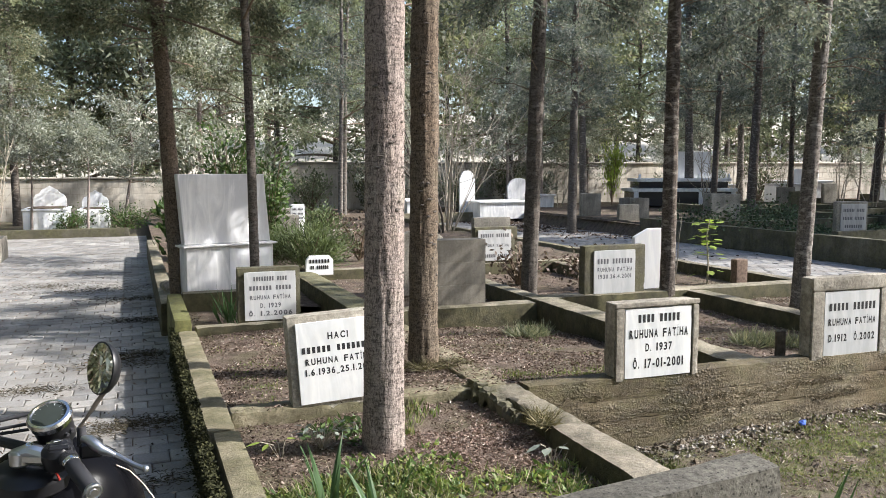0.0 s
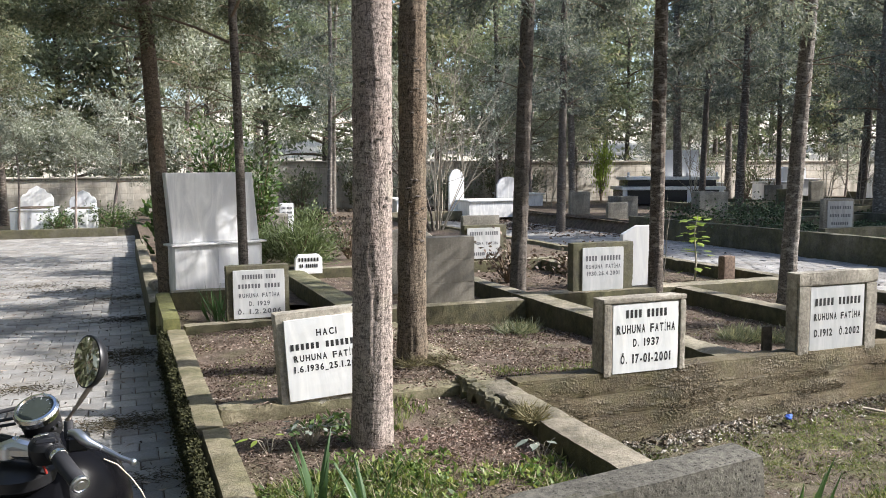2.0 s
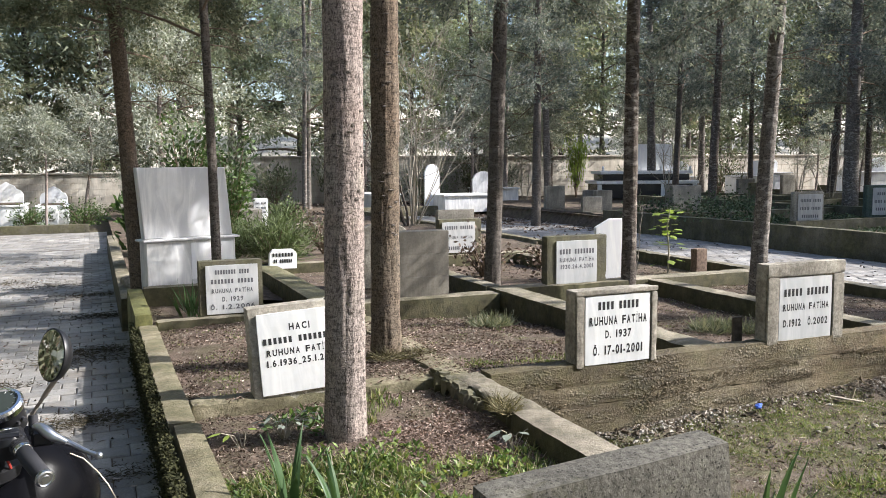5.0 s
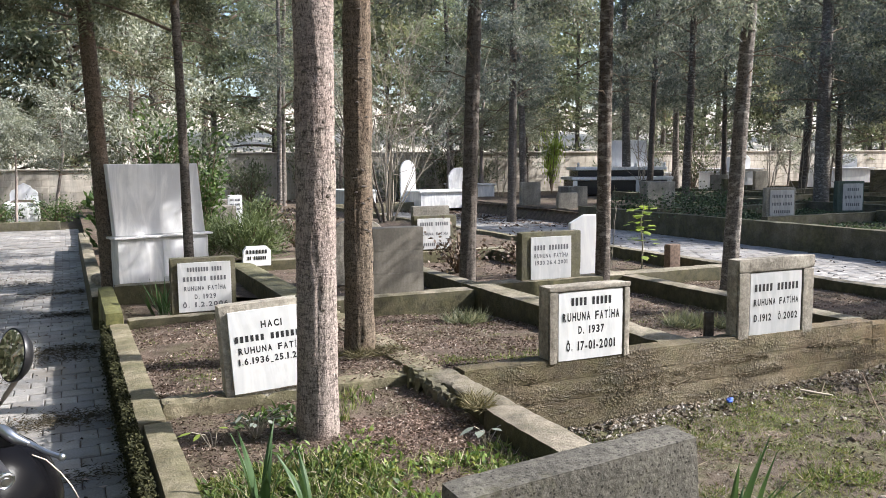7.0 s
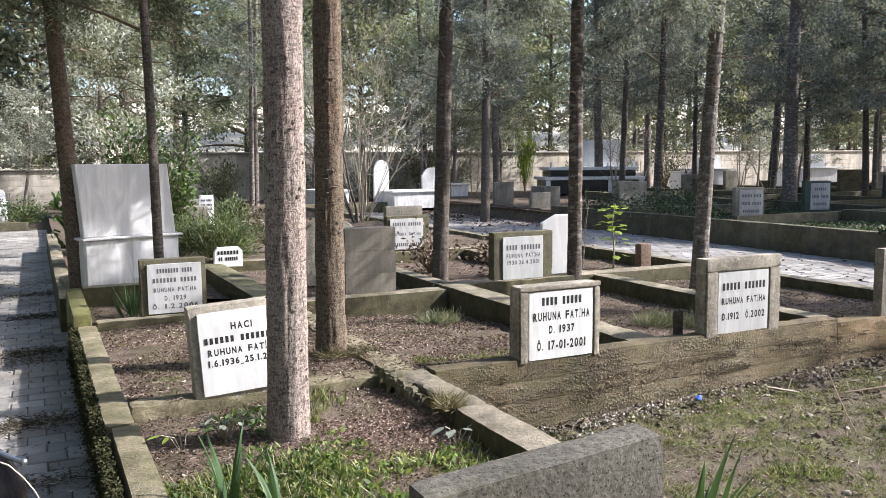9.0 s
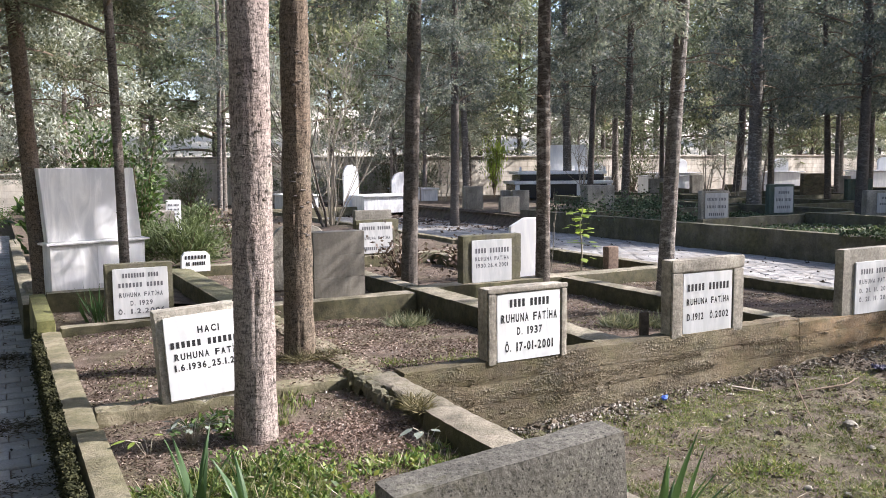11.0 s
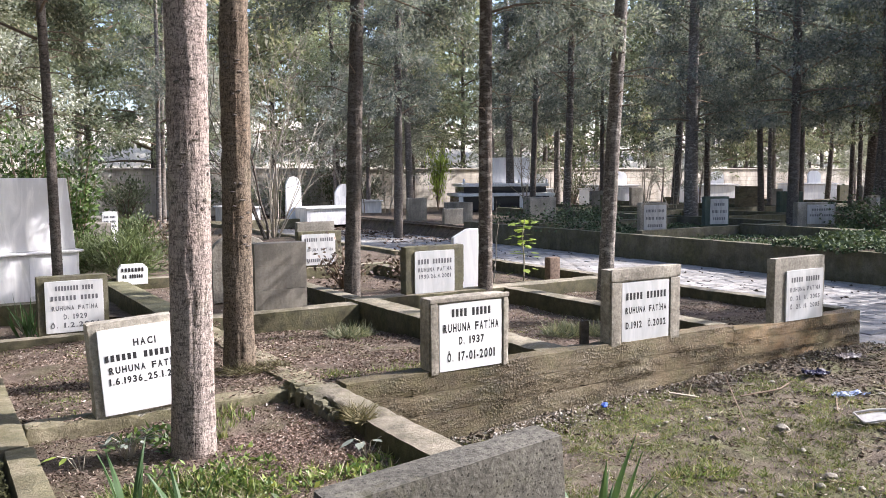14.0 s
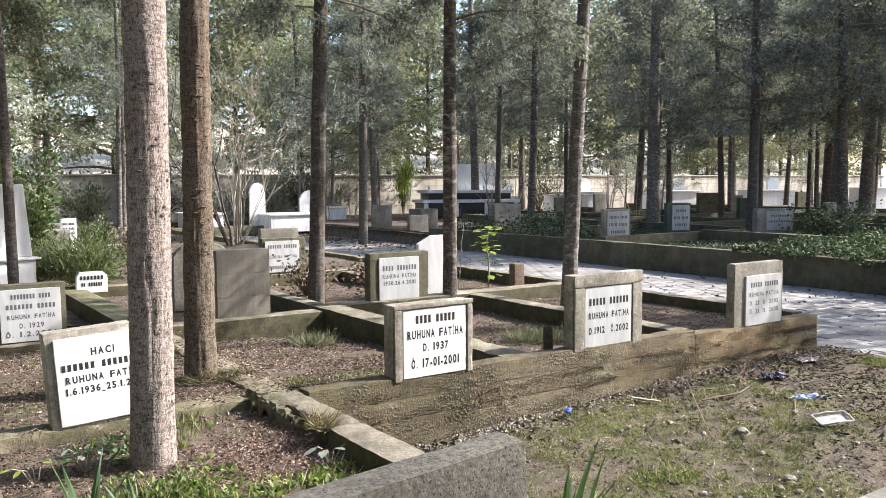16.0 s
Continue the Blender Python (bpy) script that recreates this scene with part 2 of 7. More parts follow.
def masonry(name):
    """Rendered block wall: patchy plaster with the courses showing through."""
    n = Nodes(name)
    xyz = n.t.nodes.new("ShaderNodeSeparateXYZ")
    n.link(n.co, xyz.inputs[0])
    flat = n.t.nodes.new("ShaderNodeCombineXYZ")
    n.link(xyz.outputs[0], flat.inputs[0])
    n.link(xyz.outputs[2], flat.inputs[1])
    br = n.t.nodes.new("ShaderNodeTexBrick")
    n.link(flat.outputs[0], br.inputs["Vector"])
    for key, v in (("Scale", 1.0), ("Brick Width", 0.42), ("Row Height", 0.21), ("Mortar Size", 0.012), ("Mortar Smooth", 0.3)):
        br.inputs[key].default_value = v
    br.inputs["Color1"].default_value, br.inputs["Color2"].default_value, br.inputs["Mortar"].default_value = (1, 1, 1, 1), (0.86, 0.85, 0.83, 1), (0.5, 0.47, 0.43, 1)
    col = n.ramp(n.noise(1.2, 8, 0.7), (0.34, (0.44, 0.39, 0.325)), (0.62, (0.7, 0.645, 0.56)))
    shown = n.ramp(n.noise(0.5, 4, 0.6), (0.4, 0.15), (0.58, 0.85))
    col = n.mix(shown, col, n.mix(1.0, col, br.outputs[0], "MULTIPLY"))
    stain = n.ramp(n.noise(1.0, 5, 0.65, n.scaled(2.2, 2.2, 0.4)), (0.4, 0.62), (0.6, 1.0))
    col = n.mix(1.0, col, stain, "MULTIPLY")
    n.bump(n.math("ADD", n.noise(12, 5, 0.7), br.outputs[0]), 0.5, 0.02)
    return n.done(col, 0.9, spec=0.2)


M_FARWALL = masonry("boundary_plaster")
M_MARBLE = marble("plaque_marble", (0.73, 0.73, 0.725), (0.6, 0.61, 0.62))
# Darker copy of the plaque marble: shade on some plaques put into the colour.
M_MARBLE_MID = marble("shade_greyed_marble", (0.54, 0.54, 0.545), (0.42, 0.43, 0.44), 0.3)
M_MARBLE_DULL = marble("dull_marble", (0.42, 0.42, 0.41), (0.3, 0.3, 0.3), 0.4)
M_MARBLE_GREY = marble("tomb_marble", (0.82, 0.81, 0.8), (0.6, 0.6, 0.61), 0.22)
M_MARBLE_WHITE = marble("white_marble", (0.9, 0.9, 0.89), (0.78, 0.78, 0.8), 0.08)
M_GRANITE = plain("black_granite", (0.03, 0.03, 0.035), 0.25, 0, 0.5, 0.3)
M_INK = plain("black_lettering", (0.018, 0.018, 0.02), 0.6)
M_INK_GREY = plain("faded_lettering", (0.1, 0.1, 0.11), 0.7)
M_GREEN = concrete("green_painted_concrete", (0.05, 0.075, 0.06), (0.11, 0.145, 0.12), 0.3)
M_BARK = bark_mat("cypress_bark", (0.072, 0.058, 0.051), (0.31, 0.262, 0.236), (1.0, 0.87, 0.82))
M_BARK_BROWN = bark_mat("brown_bark", (0.038, 0.029, 0.022), (0.165, 0.132, 0.1), (1.0, 0.8, 0.66))
M_BARK_DARK = bark_mat("dark_bark", (0.03, 0.026, 0.023), (0.125, 0.108, 0.094), (1.0, 0.88, 0.8), (0.19, 0.17, 0.15))
M_BARK_RING = bark_mat("ringed_bark", (0.034, 0.029, 0.025), (0.12, 0.1, 0.085), (1.0, 0.85, 0.75), (0.34, 0.305, 0.265))
M_BARK_SILVER = bark_mat("silver_ringed_bark", (0.05, 0.044, 0.039), (0.175, 0.155, 0.137), (1.0, 0.88, 0.8), (0.4, 0.37, 0.33))
M_TWIG = plain("twig", (0.2, 0.15, 0.11), 0.9, 0, 0.2, 0.4)
M_STEM = plain("pale_stem", (0.34, 0.3, 0.24), 0.85, 0, 0.2, 0.3)
M_CYPRESS = leaf_mat("cypress_foliage", [(0.093, 0.108, 0.07), (0.157, 0.175, 0.117), (0.232, 0.245, 0.168), (0.325, 0.308, 0.215)], 0.45)
# Bluer, paler cypress leaves: haze put into the colour.
M_HAZE = leaf_mat("hazed_cypress_foliage", [(0.092, 0.112, 0.107), (0.158, 0.182, 0.172), (0.232, 0.252, 0.235), (0.315, 0.31, 0.288)], 0.48)
M_OLIVE = leaf_mat("olive_foliage", [(0.2, 0.22, 0.18), (0.34, 0.36, 0.305), (0.5, 0.51, 0.45)])
# Far leaves paled: haze and sunlit brightness put into the colour.
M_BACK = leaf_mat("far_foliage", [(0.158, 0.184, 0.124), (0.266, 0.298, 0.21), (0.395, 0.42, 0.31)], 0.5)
M_BROAD = leaf_mat("broad_foliage", [(0.045, 0.078, 0.028), (0.08, 0.135, 0.042), (0.14, 0.205, 0.065)], 0.35, 0.45)
M_YELLOW = leaf_mat("yellow_green_foliage", [(0.26, 0.35, 0.07), (0.45, 0.56, 0.14)], 0.5)
M_GRASS = leaf_mat("grass_blades", [(0.07, 0.1, 0.03), (0.14, 0.185, 0.056), (0.22, 0.255, 0.09), (0.31, 0.27, 0.15)], 0.35)
M_IRIS = leaf_mat("iris_leaves", [(0.05, 0.1, 0.04), (0.1, 0.17, 0.07)], 0.3, 0.45)
M_WEED = leaf_mat("weed_leaves", [(0.045, 0.08, 0.025), (0.1, 0.165, 0.045), (0.19, 0.26, 0.08), (0.31, 0.33, 0.1)], 0.35, 0.45)
M_FEATHER = leaf_mat("feathery_leaves", [(0.06, 0.085, 0.036), (0.115, 0.15, 0.065), (0.19, 0.23, 0.11)], 0.35, 0.6)
M_STRAW = leaf_mat("straw", [(0.2, 0.165, 0.11), (0.36, 0.31, 0.22), (0.5, 0.45, 0.35)], 0.2, 0.8)
M_STRAW_DARK = leaf_mat("withered_grass", [(0.06, 0.055, 0.03), (0.13, 0.115, 0.06), (0.22, 0.19, 0.11)], 0.2, 0.8)
M_PINK = leaf_mat("pinkish_needles", [(0.1, 0.068, 0.055), (0.19, 0.135, 0.112), (0.31, 0.245, 0.21)], 0.1, 0.9)
M_CONE = plain("old_cones", (0.05, 0.04, 0.032), 0.9, 0, 0.2, 0.5)
M_CLOD = soil_mat("clods", (0.07, 0.055, 0.04), (0.2, 0.165, 0.125), (0.3, 0.26, 0.2))
M_PALE = leaf_mat("pale_leaves", [(0.17, 0.2, 0.165), (0.29, 0.315, 0.265)], 0.2, 0.6)
M_IVY = leaf_mat("ivy_leaves", [(0.045, 0.068, 0.038), (0.078, 0.11, 0.058), (0.13, 0.165, 0.09)], 0.2, 0.8)
M_DRY = leaf_mat("dry_litter", [(0.045, 0.033, 0.025), (0.1, 0.072, 0.056), (0.17, 0.125, 0.1), (0.26, 0.2, 0.165), (0.48, 0.4, 0.35)], 0.1, 0.9)
M_DUFF = leaf_mat("duff", [(0.05, 0.034, 0.028), (0.105, 0.075, 0.062), (0.17, 0.128, 0.108), (0.27, 0.215, 0.185)], 0.1, 0.9)
M_SWEEP = leaf_mat("dead_needles", [(0.04, 0.035, 0.024), (0.075, 0.065, 0.043), (0.12, 0.1, 0.07)], 0.1, 0.9)
M_PEBBLE = leaf_mat("wall_pebbles", [(0.095, 0.074, 0.046), (0.165, 0.134, 0.087), (0.24, 0.2, 0.142), (0.33, 0.285, 0.22)], 0.0, 0.85)
M_GRAVEL = leaf_mat("gravel", [(0.14, 0.12, 0.1), (0.3, 0.27, 0.23), (0.5, 0.47, 0.42)], 0.0, 0.9)
M_SOIL = soil_mat("grave_soil", (0.05, 0.037, 0.029), (0.19, 0.145, 0.115), (0.34, 0.275, 0.235), 0.22)
M_MOSS_BANK = soil_mat("moss_bank", (0.02, 0.019, 0.012), (0.06, 0.055, 0.032), (0.09, 0.085, 0.045))
M_GROUND = soil_mat("rough_ground", (0.06, 0.047, 0.036), (0.178, 0.144, 0.112), (0.33, 0.285, 0.235), 0.55)
M_PALE_EARTH = soil_mat("pale_dusty_earth", (0.42, 0.38, 0.31), (0.6, 0.56, 0.48), (0.65, 0.62, 0.56))
M_PAVER = paver_mat("paver", False)
M_PAVER_ONE = paver_mat("paver_single", True)
M_BLACK = plain("black_plastic", (0.012, 0.012, 0.014), 0.4)
M_PAINT = plain("black_paint", (0.004, 0.004, 0.005), 0.22, 0, 0.05, 0.05)
M_RUBBER = plain("rubber", (0.03, 0.03, 0.034), 0.75)
M_CHROME = plain("chrome", (0.75, 0.75, 0.76), 0.18, 1.0)
M_ALU = plain("aluminium", (0.62, 0.63, 0.66), 0.32, 1.0)
M_MIRROR = Nodes("mirror_glass").done((0.72, 0.74, 0.72), 0.02, 1.0, 0.5)
M_STRUT = plain("tarnished_steel", (0.3, 0.26, 0.22), 0.45, 0.8)
M_DIAL = plain("dial", (0.035, 0.042, 0.04), 0.12, 0, 0.5)
M_BLUE = plain("blue_plastic", (0.05, 0.12, 0.5), 0.35)
M_FOAM = plain("dirty_foam", (0.36, 0.35, 0.335), 0.6, 0, 0.3, 0.3)

# ---- builders ----


def mesh_of(name, verts, faces, material, smooth=False):
    me = bpy.data.meshes.new(name)
    me.from_pydata([tuple(v) for v in verts] if not isinstance(verts, np.ndarray) else verts.tolist(), [], faces if isinstance(faces, list) else faces.tolist())
    me.materials.append(material)
    if smooth:
        me.polygons.foreach_set("use_smooth", [True] * len(me.polygons))
    me.update()
    return me


def part(name, what, material, parent, label="", smooth=False):
    """One mesh object under a thing or a part; what is a bmesh or a mesh."""
    if isinstance(what, bmesh.types.BMesh):
        me = bpy.data.meshes.new(name)
        bmesh.ops.recalc_face_normals(what, faces=what.faces)
        what.to_mesh(me)
        what.free()
        me.materials.append(material)
        if smooth:
            me.polygons.foreach_set("use_smooth", [True] * len(me.polygons))
            me.set_sharp_from_angle(angle=radians(30))
    else:
        me = what
    ob = new(name, me)
    ob.parent = parent
    if label:
        ob["label"] = label
    return ob


def thing(name, m, label, category, group="", kind=""):
    ob = new(name)
    ob.empty_display_size = 0.2
    ob.matrix_world = m
    return tagged(ob, label, category, group, kind)


def single(name, what, material, label, category="", group="", kind="", m=None, smooth=False):
    ob = part(name, what, material, None, "", smooth)
    if m is not None:
        ob.matrix_world = m
    return tagged(ob, label, category, group, kind)


def block(x0, x1, y0, y1, z0, z1, step=0.1, amp=0.004, soft=0.008, seed=0.0, bm=None, most=110):
    """A cast block: a box with a fine skin, softened edges and an uneven face."""
    bm = bm or bmesh.new()
    n = [max(2, min(most, round((b - a) / step))) for a, b in ((x0, x1), (y0, y1), (z0, z1))]
    lo, size = (x0, y0, z0), (x1 - x0, y1 - y0, z1 - z0)
    made = {}

    def vert(i, j, k):
        key = (i, j, k)
        if key not in made:
            p = [lo[a] + size[a] * q / n[a] for a, q in enumerate(key)]
            edge = sum(q in (0, n[a]) for a, q in enumerate(key))
            if edge > 1:
                for a, q in enumerate(key):
                    if q == 0:
                        p[a] += soft * (0.7 if edge == 2 else 1)
                    elif q == n[a]:
                        p[a] -= soft * (0.7 if edge == 2 else 1)
            v = Vector(p)
            w = v * 6 + Vector((seed, seed * 2, seed * 3))
            d = 0.4 * noise.noise_vector(w * 0.5) + 0.7 * noise.noise_vector(w * 3.1)
            chip = max(0.0, noise.noise(w * 2.3) - 0.25) * 2.2 if edge > 1 else 0.0
            inward = Vector([(lo[a] + size[a] / 2 - p[a]) if q in (0, n[a]) else 0.0 for a, q in enumerate(key)])
            made[key] = bm.verts.new(v + d * amp + (inward.normalized() * chip * amp * 2.5 if chip else Vector()))
        return made[key]

    for a in range(3):
        b, c = [q for q in range(3) if q != a]
        for side in (0, n[a]):
            for i in range(n[b]):
                for j in range(n[c]):
                    quad = []
                    for di, dj in ((0, 0), (1, 0), (1, 1), (0, 1)):
                        key = [0, 0, 0]
                        key[a], key[b], key[c] = side, i + di, j + dj
                        quad.append(vert(*key))
                    bm.faces.new(quad)
    return bm


def tube(points, radii, sides=8, bm=None, cap=True):
    """A round bar through points."""
    bm = bm or bmesh.new()
    rings, up = [], Vector((0, 0, 1))
    pts = [Vector(p) for p in points]
    if isinstance(radii, (int, float)):
        radii = [radii] * len(pts)
    radii = [float(r) for r in radii]
    for i, p in enumerate(pts):
        d = (pts[min(i + 1, len(pts) - 1)] - pts[max(i - 1, 0)]).normalized()
        a = d.cross(up if abs(d.z) < 0.9 else Vector((1, 0, 0))).normalized()
        b = d.cross(a)
        rings.append([bm.verts.new(p + radii[i] * (math.cos(t) * a + math.sin(t) * b)) for t in (2 * math.pi * k / sides for k in range(sides))])
    for r, s in zip(rings, rings[1:]):
        for k in range(sides):
            bm.faces.new((r[k], r[(k + 1) % sides], s[(k + 1) % sides], s[k]))
    if cap:
        bm.faces.new(rings[0])
        bm.faces.new(rings[-1])
    return bm


def disc(centre, axis, profile, sides=32, bm=None, caps=True):
    """A turned form: profile of (radius, height along the axis)."""
    bm = bm or bmesh.new()
    q = Vector(axis).to_track_quat("Z", "Y")
    rings = []
    for r, z in profile:
        rings.append([bm.verts.new(Vector(centre) + q @ Vector((r * math.cos(t), r * math.sin(t), z))) for t in (2 * math.pi * k / sides for k in range(sides))])
    for r, s in zip(rings, rings[1:]):
        for k in range(sides):
            bm.faces.new((r[k], r[(k + 1) % sides], s[(k + 1) % sides], s[k]))
    if caps:
        bm.faces.new(rings[0])
        bm.faces.new(rings[-1])
    return bm


def outline_slab(points, y0, y1, bm=None):
    """A slab with the given outline in x and z, between two depths, with a small bevel."""
    bm = bm or bmesh.new()
    a = [bm.verts.new((x, y0, z)) for x, z in points]
    b = [bm.verts.new((x, y1, z)) for x, z in points]
    bm.faces.new(a)
    bm.faces.new(b[::-1])
    for i in range(len(points)):
        j = (i + 1) % len(points)
        bm.faces.new((a[i], b[i], b[j], a[j]))
    bmesh.ops.bevel(bm, geom=list(bm.edges), offset=0.006, segments=1, affect="EDGES", profile=0.5)
    return bm


def lumps(name, points, sizes, material, seed, flat=0.7):
    """Many small uneven lumps in one mesh."""
    rg = np.random.default_rng(seed)
    n = len(points)
    base = np.array([(1, 0, 0), (-1, 0, 0), (0, 1, 0), (0, -1, 0), (0, 0, 1), (0, 0, -1)], float)
    v = base[None] * rg.uniform(0.55, 1.25, (n, 6, 1)) * np.asarray(sizes)[:, None, None]
    v += rg.normal(0, 0.22, (n, 6, 3)) * np.asarray(sizes)[:, None, None]
    v[:, :, 2] *= flat
    a = rg.uniform(0, 6.283, n)[:, None]
    x, y = v[:, :, 0].copy(), v[:, :, 1].copy()
    v[:, :, 0], v[:, :, 1] = x * np.cos(a) - y * np.sin(a), x * np.sin(a) + y * np.cos(a)
    v += np.asarray(points)[:, None, :]
    tri = np.array([(0, 2, 4), (2, 1, 4), (1, 3, 4), (3, 0, 4), (2, 0, 5), (1, 2, 5), (3, 1, 5), (0, 3, 5)])
    f = (tri[None] + (np.arange(n) * 6)[:, None, None]).reshape(-1, 3)
    return mesh_of(name, v.reshape(-1, 3), f, material)


GLYPH = {}
SLIM = {"I": 0.3, "İ": 0.3, "1": 0.5, ".": 0.34, "-": 0.55, "_": 0.8, " ": 0.7, "M": 1.15}


def glyph(ch, material):
    """One bold letter as a mesh, unit wide and unit high for a capital, in the x-z plane and facing -y."""
    if (ch, material.name) not in GLYPH:
        cu = bpy.data.curves.new("text", "FONT")
        cu.body, cu.size, cu.extrude, cu.offset, cu.resolution_u = ch, 1.0, 0.0, 0.035, 3
        ob = new("text", cu)
        me = bpy.data.meshes.new_from_object(ob.evaluated_get(bpy.context.evaluated_depsgraph_get()))
        bpy.data.objects.remove(ob)
        bpy.data.curves.remove(cu)
        co = np.empty(len(me.vertices) * 3)
        me.vertices.foreach_get("co", co)
        co = co.reshape(-1, 3)
        lo, hi = co.min(0), co.max(0)
        out = np.zeros_like(co)
        out[:, 0] = (co[:, 0] - lo[0]) / (hi[0] - lo[0]) - 0.5
        out[:, 2] = co[:, 1] / 0.72
        me.vertices.foreach_set("co", out.ravel())
        me.materials.clear()
        me.materials.append(material)
        me.update()
        GLYPH[(ch, material.name)] = me
    return GLYPH[(ch, material.name)]


def words(text, width, height, material, parent, x, y, z):
    """Letters of even width, each a piece of its own, centred on x and z."""
    cells = [SLIM.get(c, 1.0) for c in text]
    w = width / (sum(cells) + 0.32 * (len(text) - 1))
    at_x = x - width / 2
    for c, cell in zip(text, cells):
        if c != " ":
            o = part("letter", glyph(c, material), None, parent)
            thin = {"I": 0.24, "İ": 0.26, ".": 0.24, "1": 0.4}.get(c, cell)
            o.matrix_basis = pose(at_x + cell * w / 2, y, z - height / 2) @ Matrix.Diagonal((thin * w, 1, height, 1))
        at_x += (cell + 0.32) * w


BAR_MESH = {}


def bars(width, height, counts, material, parent, x, y, z):
    """Plain bars in place of a line that is not spelled: one for each letter, in words."""
    if material.name not in BAR_MESH:
        BAR_MESH[material.name] = mesh_of("bar", [(-0.5, 0, -0.5), (0.5, 0, -0.5), (0.5, 0, 0.5), (-0.5, 0, 0.5)], [(0, 1, 2, 3)], material)
    total = sum(counts) + 1.0 * (len(counts) - 1)
    w, at_x = width / total, x - width / 2
    for c in counts:
        for k in range(c):
            o = part("bar", BAR_MESH[material.name], None, parent)
            o.matrix_basis = pose(at_x + (k + 0.47) * w, y, z) @ Matrix.Diagonal((0.62 * w, 1, height, 1))
        at_x += (c + 1.0) * w

# ---- the ground and the large structure ----
PATH_A = (-2.35, 0.295)     # paved lane beside the graves: x from, to
PATH_B = (7.22, 11.38)     # second lane
CROSS = (17.4, 22.0)       # cross lane, y from, to


def fbm(x, y, f, seed=0.0):
    return noise.noise(Vector((x * f + seed, y * f - seed, seed))) + 0.5 * noise.noise(Vector((x * f * 2.3, y * f * 2.3, seed + 5)))


def ground_z(x, y):
    """Height of the open ground."""
    base = max(-0.11, min(0.05, 0.035 * (x - 4.3)))
    if y > 4.2 or x > 8:
        base = 0.0
    paved = PATH_A[0] < x < PATH_A[1] and y < CROSS[1] or PATH_B[0] < x < PATH_B[1] or (x < PATH_A[1] and CROSS[0] < y < CROSS[1])
    if paved:
        return -0.09
    if 1.9 < x < 7.2 and y < 4.3:
        near = max(0.0, 1 - abs(y - 4.1) / 0.5)
        return base + 0.02 * fbm(x, y, 2.0) + 0.022 * fbm(x, y, 9.0) + 0.03 * near * max(0, fbm(x, y, 3.0, 3))
    if 0.3 < x < 7.2 and 4.2 < y < 11:
        return -0.02
    return base + 0.03 * fbm(x, y, 0.6) - 0.01


def axis(pieces):
    out = []
    for a, b, s in pieces:
        out += list(np.arange(a, b - 1e-6, s))
    return out + [pieces[-1][1]]


gx = axis([(-900, -100, 200), (-100, -20, 20), (-20, -3, 1.0), (-3, 1.9, 0.35), (1.9, 7.2, 0.055), (7.2, 12, 0.4), (12, 50, 1.6), (50, 150, 20), (150, 950, 200)])
gy = axis([(-900, -100, 200), (-100, -10, 15), (-10, 0.8, 0.9), (0.8, 4.3, 0.055), (4.3, 24, 0.5), (24, 60, 2.0), (60, 150, 15), (150, 950, 200)])
gv = [(x, y, ground_z(x, y)) for y in gy for x in gx]
W = len(gx)
gf = [(j * W + i, j * W + i + 1, (j + 1) * W + i + 1, (j + 1) * W + i) for j in range(len(gy) - 1) for i in range(W - 1)]
single("ground", mesh_of("ground", gv, gf, M_GROUND, True), M_GROUND, "trodden earth with thin grass, gravel and leaf litter", "ground", kind="structure")


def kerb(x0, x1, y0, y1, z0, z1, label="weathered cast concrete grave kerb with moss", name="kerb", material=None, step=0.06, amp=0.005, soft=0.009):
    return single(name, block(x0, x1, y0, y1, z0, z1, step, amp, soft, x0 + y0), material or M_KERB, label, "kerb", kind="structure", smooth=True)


# front retaining wall: cast in three board widths that meet almost flush
for x0, x1, zt in ((2.06, 5.4, 0.385), (5.4, 7.1, 0.352)):
    for z0, z1, dy in ((0.252, zt, 0.0), (0.126, 0.2515, -0.0025), (-0.25, 0.1255, -0.005)):
        kerb(x0, x1, 4.13 + dy, 4.27, z0, z1, "board-cast retaining wall with pebbly, damp concrete", "retaining_wall", M_WALL, 0.03, 0.004, 0.002)
# aggregate standing out in bands along the board joints
ra = np.random.default_rng(21)
NA = 25000
ax = ra.uniform(2.1, 7.08, NA)
az = np.where(ra.uniform(0, 1, NA) < 0.5, 0.235, 0.12) + ra.normal(0, 1, NA) * np.where(ax < 4.0, 0.036, 0.012) + 0.01 * np.sin(ax * 3)
keep = np.array([noise.noise(Vector((a * 1.3, b * 7, 3))) + 0.5 * noise.noise(Vector((a * 5, b * 12, 8))) > -0.02 and b < 0.31 for a, b in zip(ax, az)])
ap = np.column_stack([ax, ra.uniform(4.122, 4.132, NA), az])[keep]
single("wall_aggregate", lumps("wall_aggregate", ap, 0.0019 + np.minimum(0.006, ra.exponential(0.0016, len(ap))), M_PEBBLE, 22), None, "pebbles showing along the joints of the cast wall", "gravel", kind="stuff")
# right-hand return of the terrace along the second lane
kerb(6.94, 7.1, 4.27, 10.1, -0.1, 0.372)
# long kerb beside the paved lane
kerb(0.325, 0.46, 0.6, 4.12, -0.1, 0.33, "mossy concrete kerb along the paved lane", material=M_KERB_MOSS)
kerb(0.3, 0.445, 4.12, 6.85, -0.1, 0.335, "mossy concrete kerb along the paved lane", material=M_KERB_MOSS)
kerb(0.275, 0.415, 6.85, 8.4, -0.1, 0.42, "raised kerb block covered in green moss", material=M_MOSS_TOP)
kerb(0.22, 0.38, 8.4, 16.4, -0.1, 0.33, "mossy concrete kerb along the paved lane")
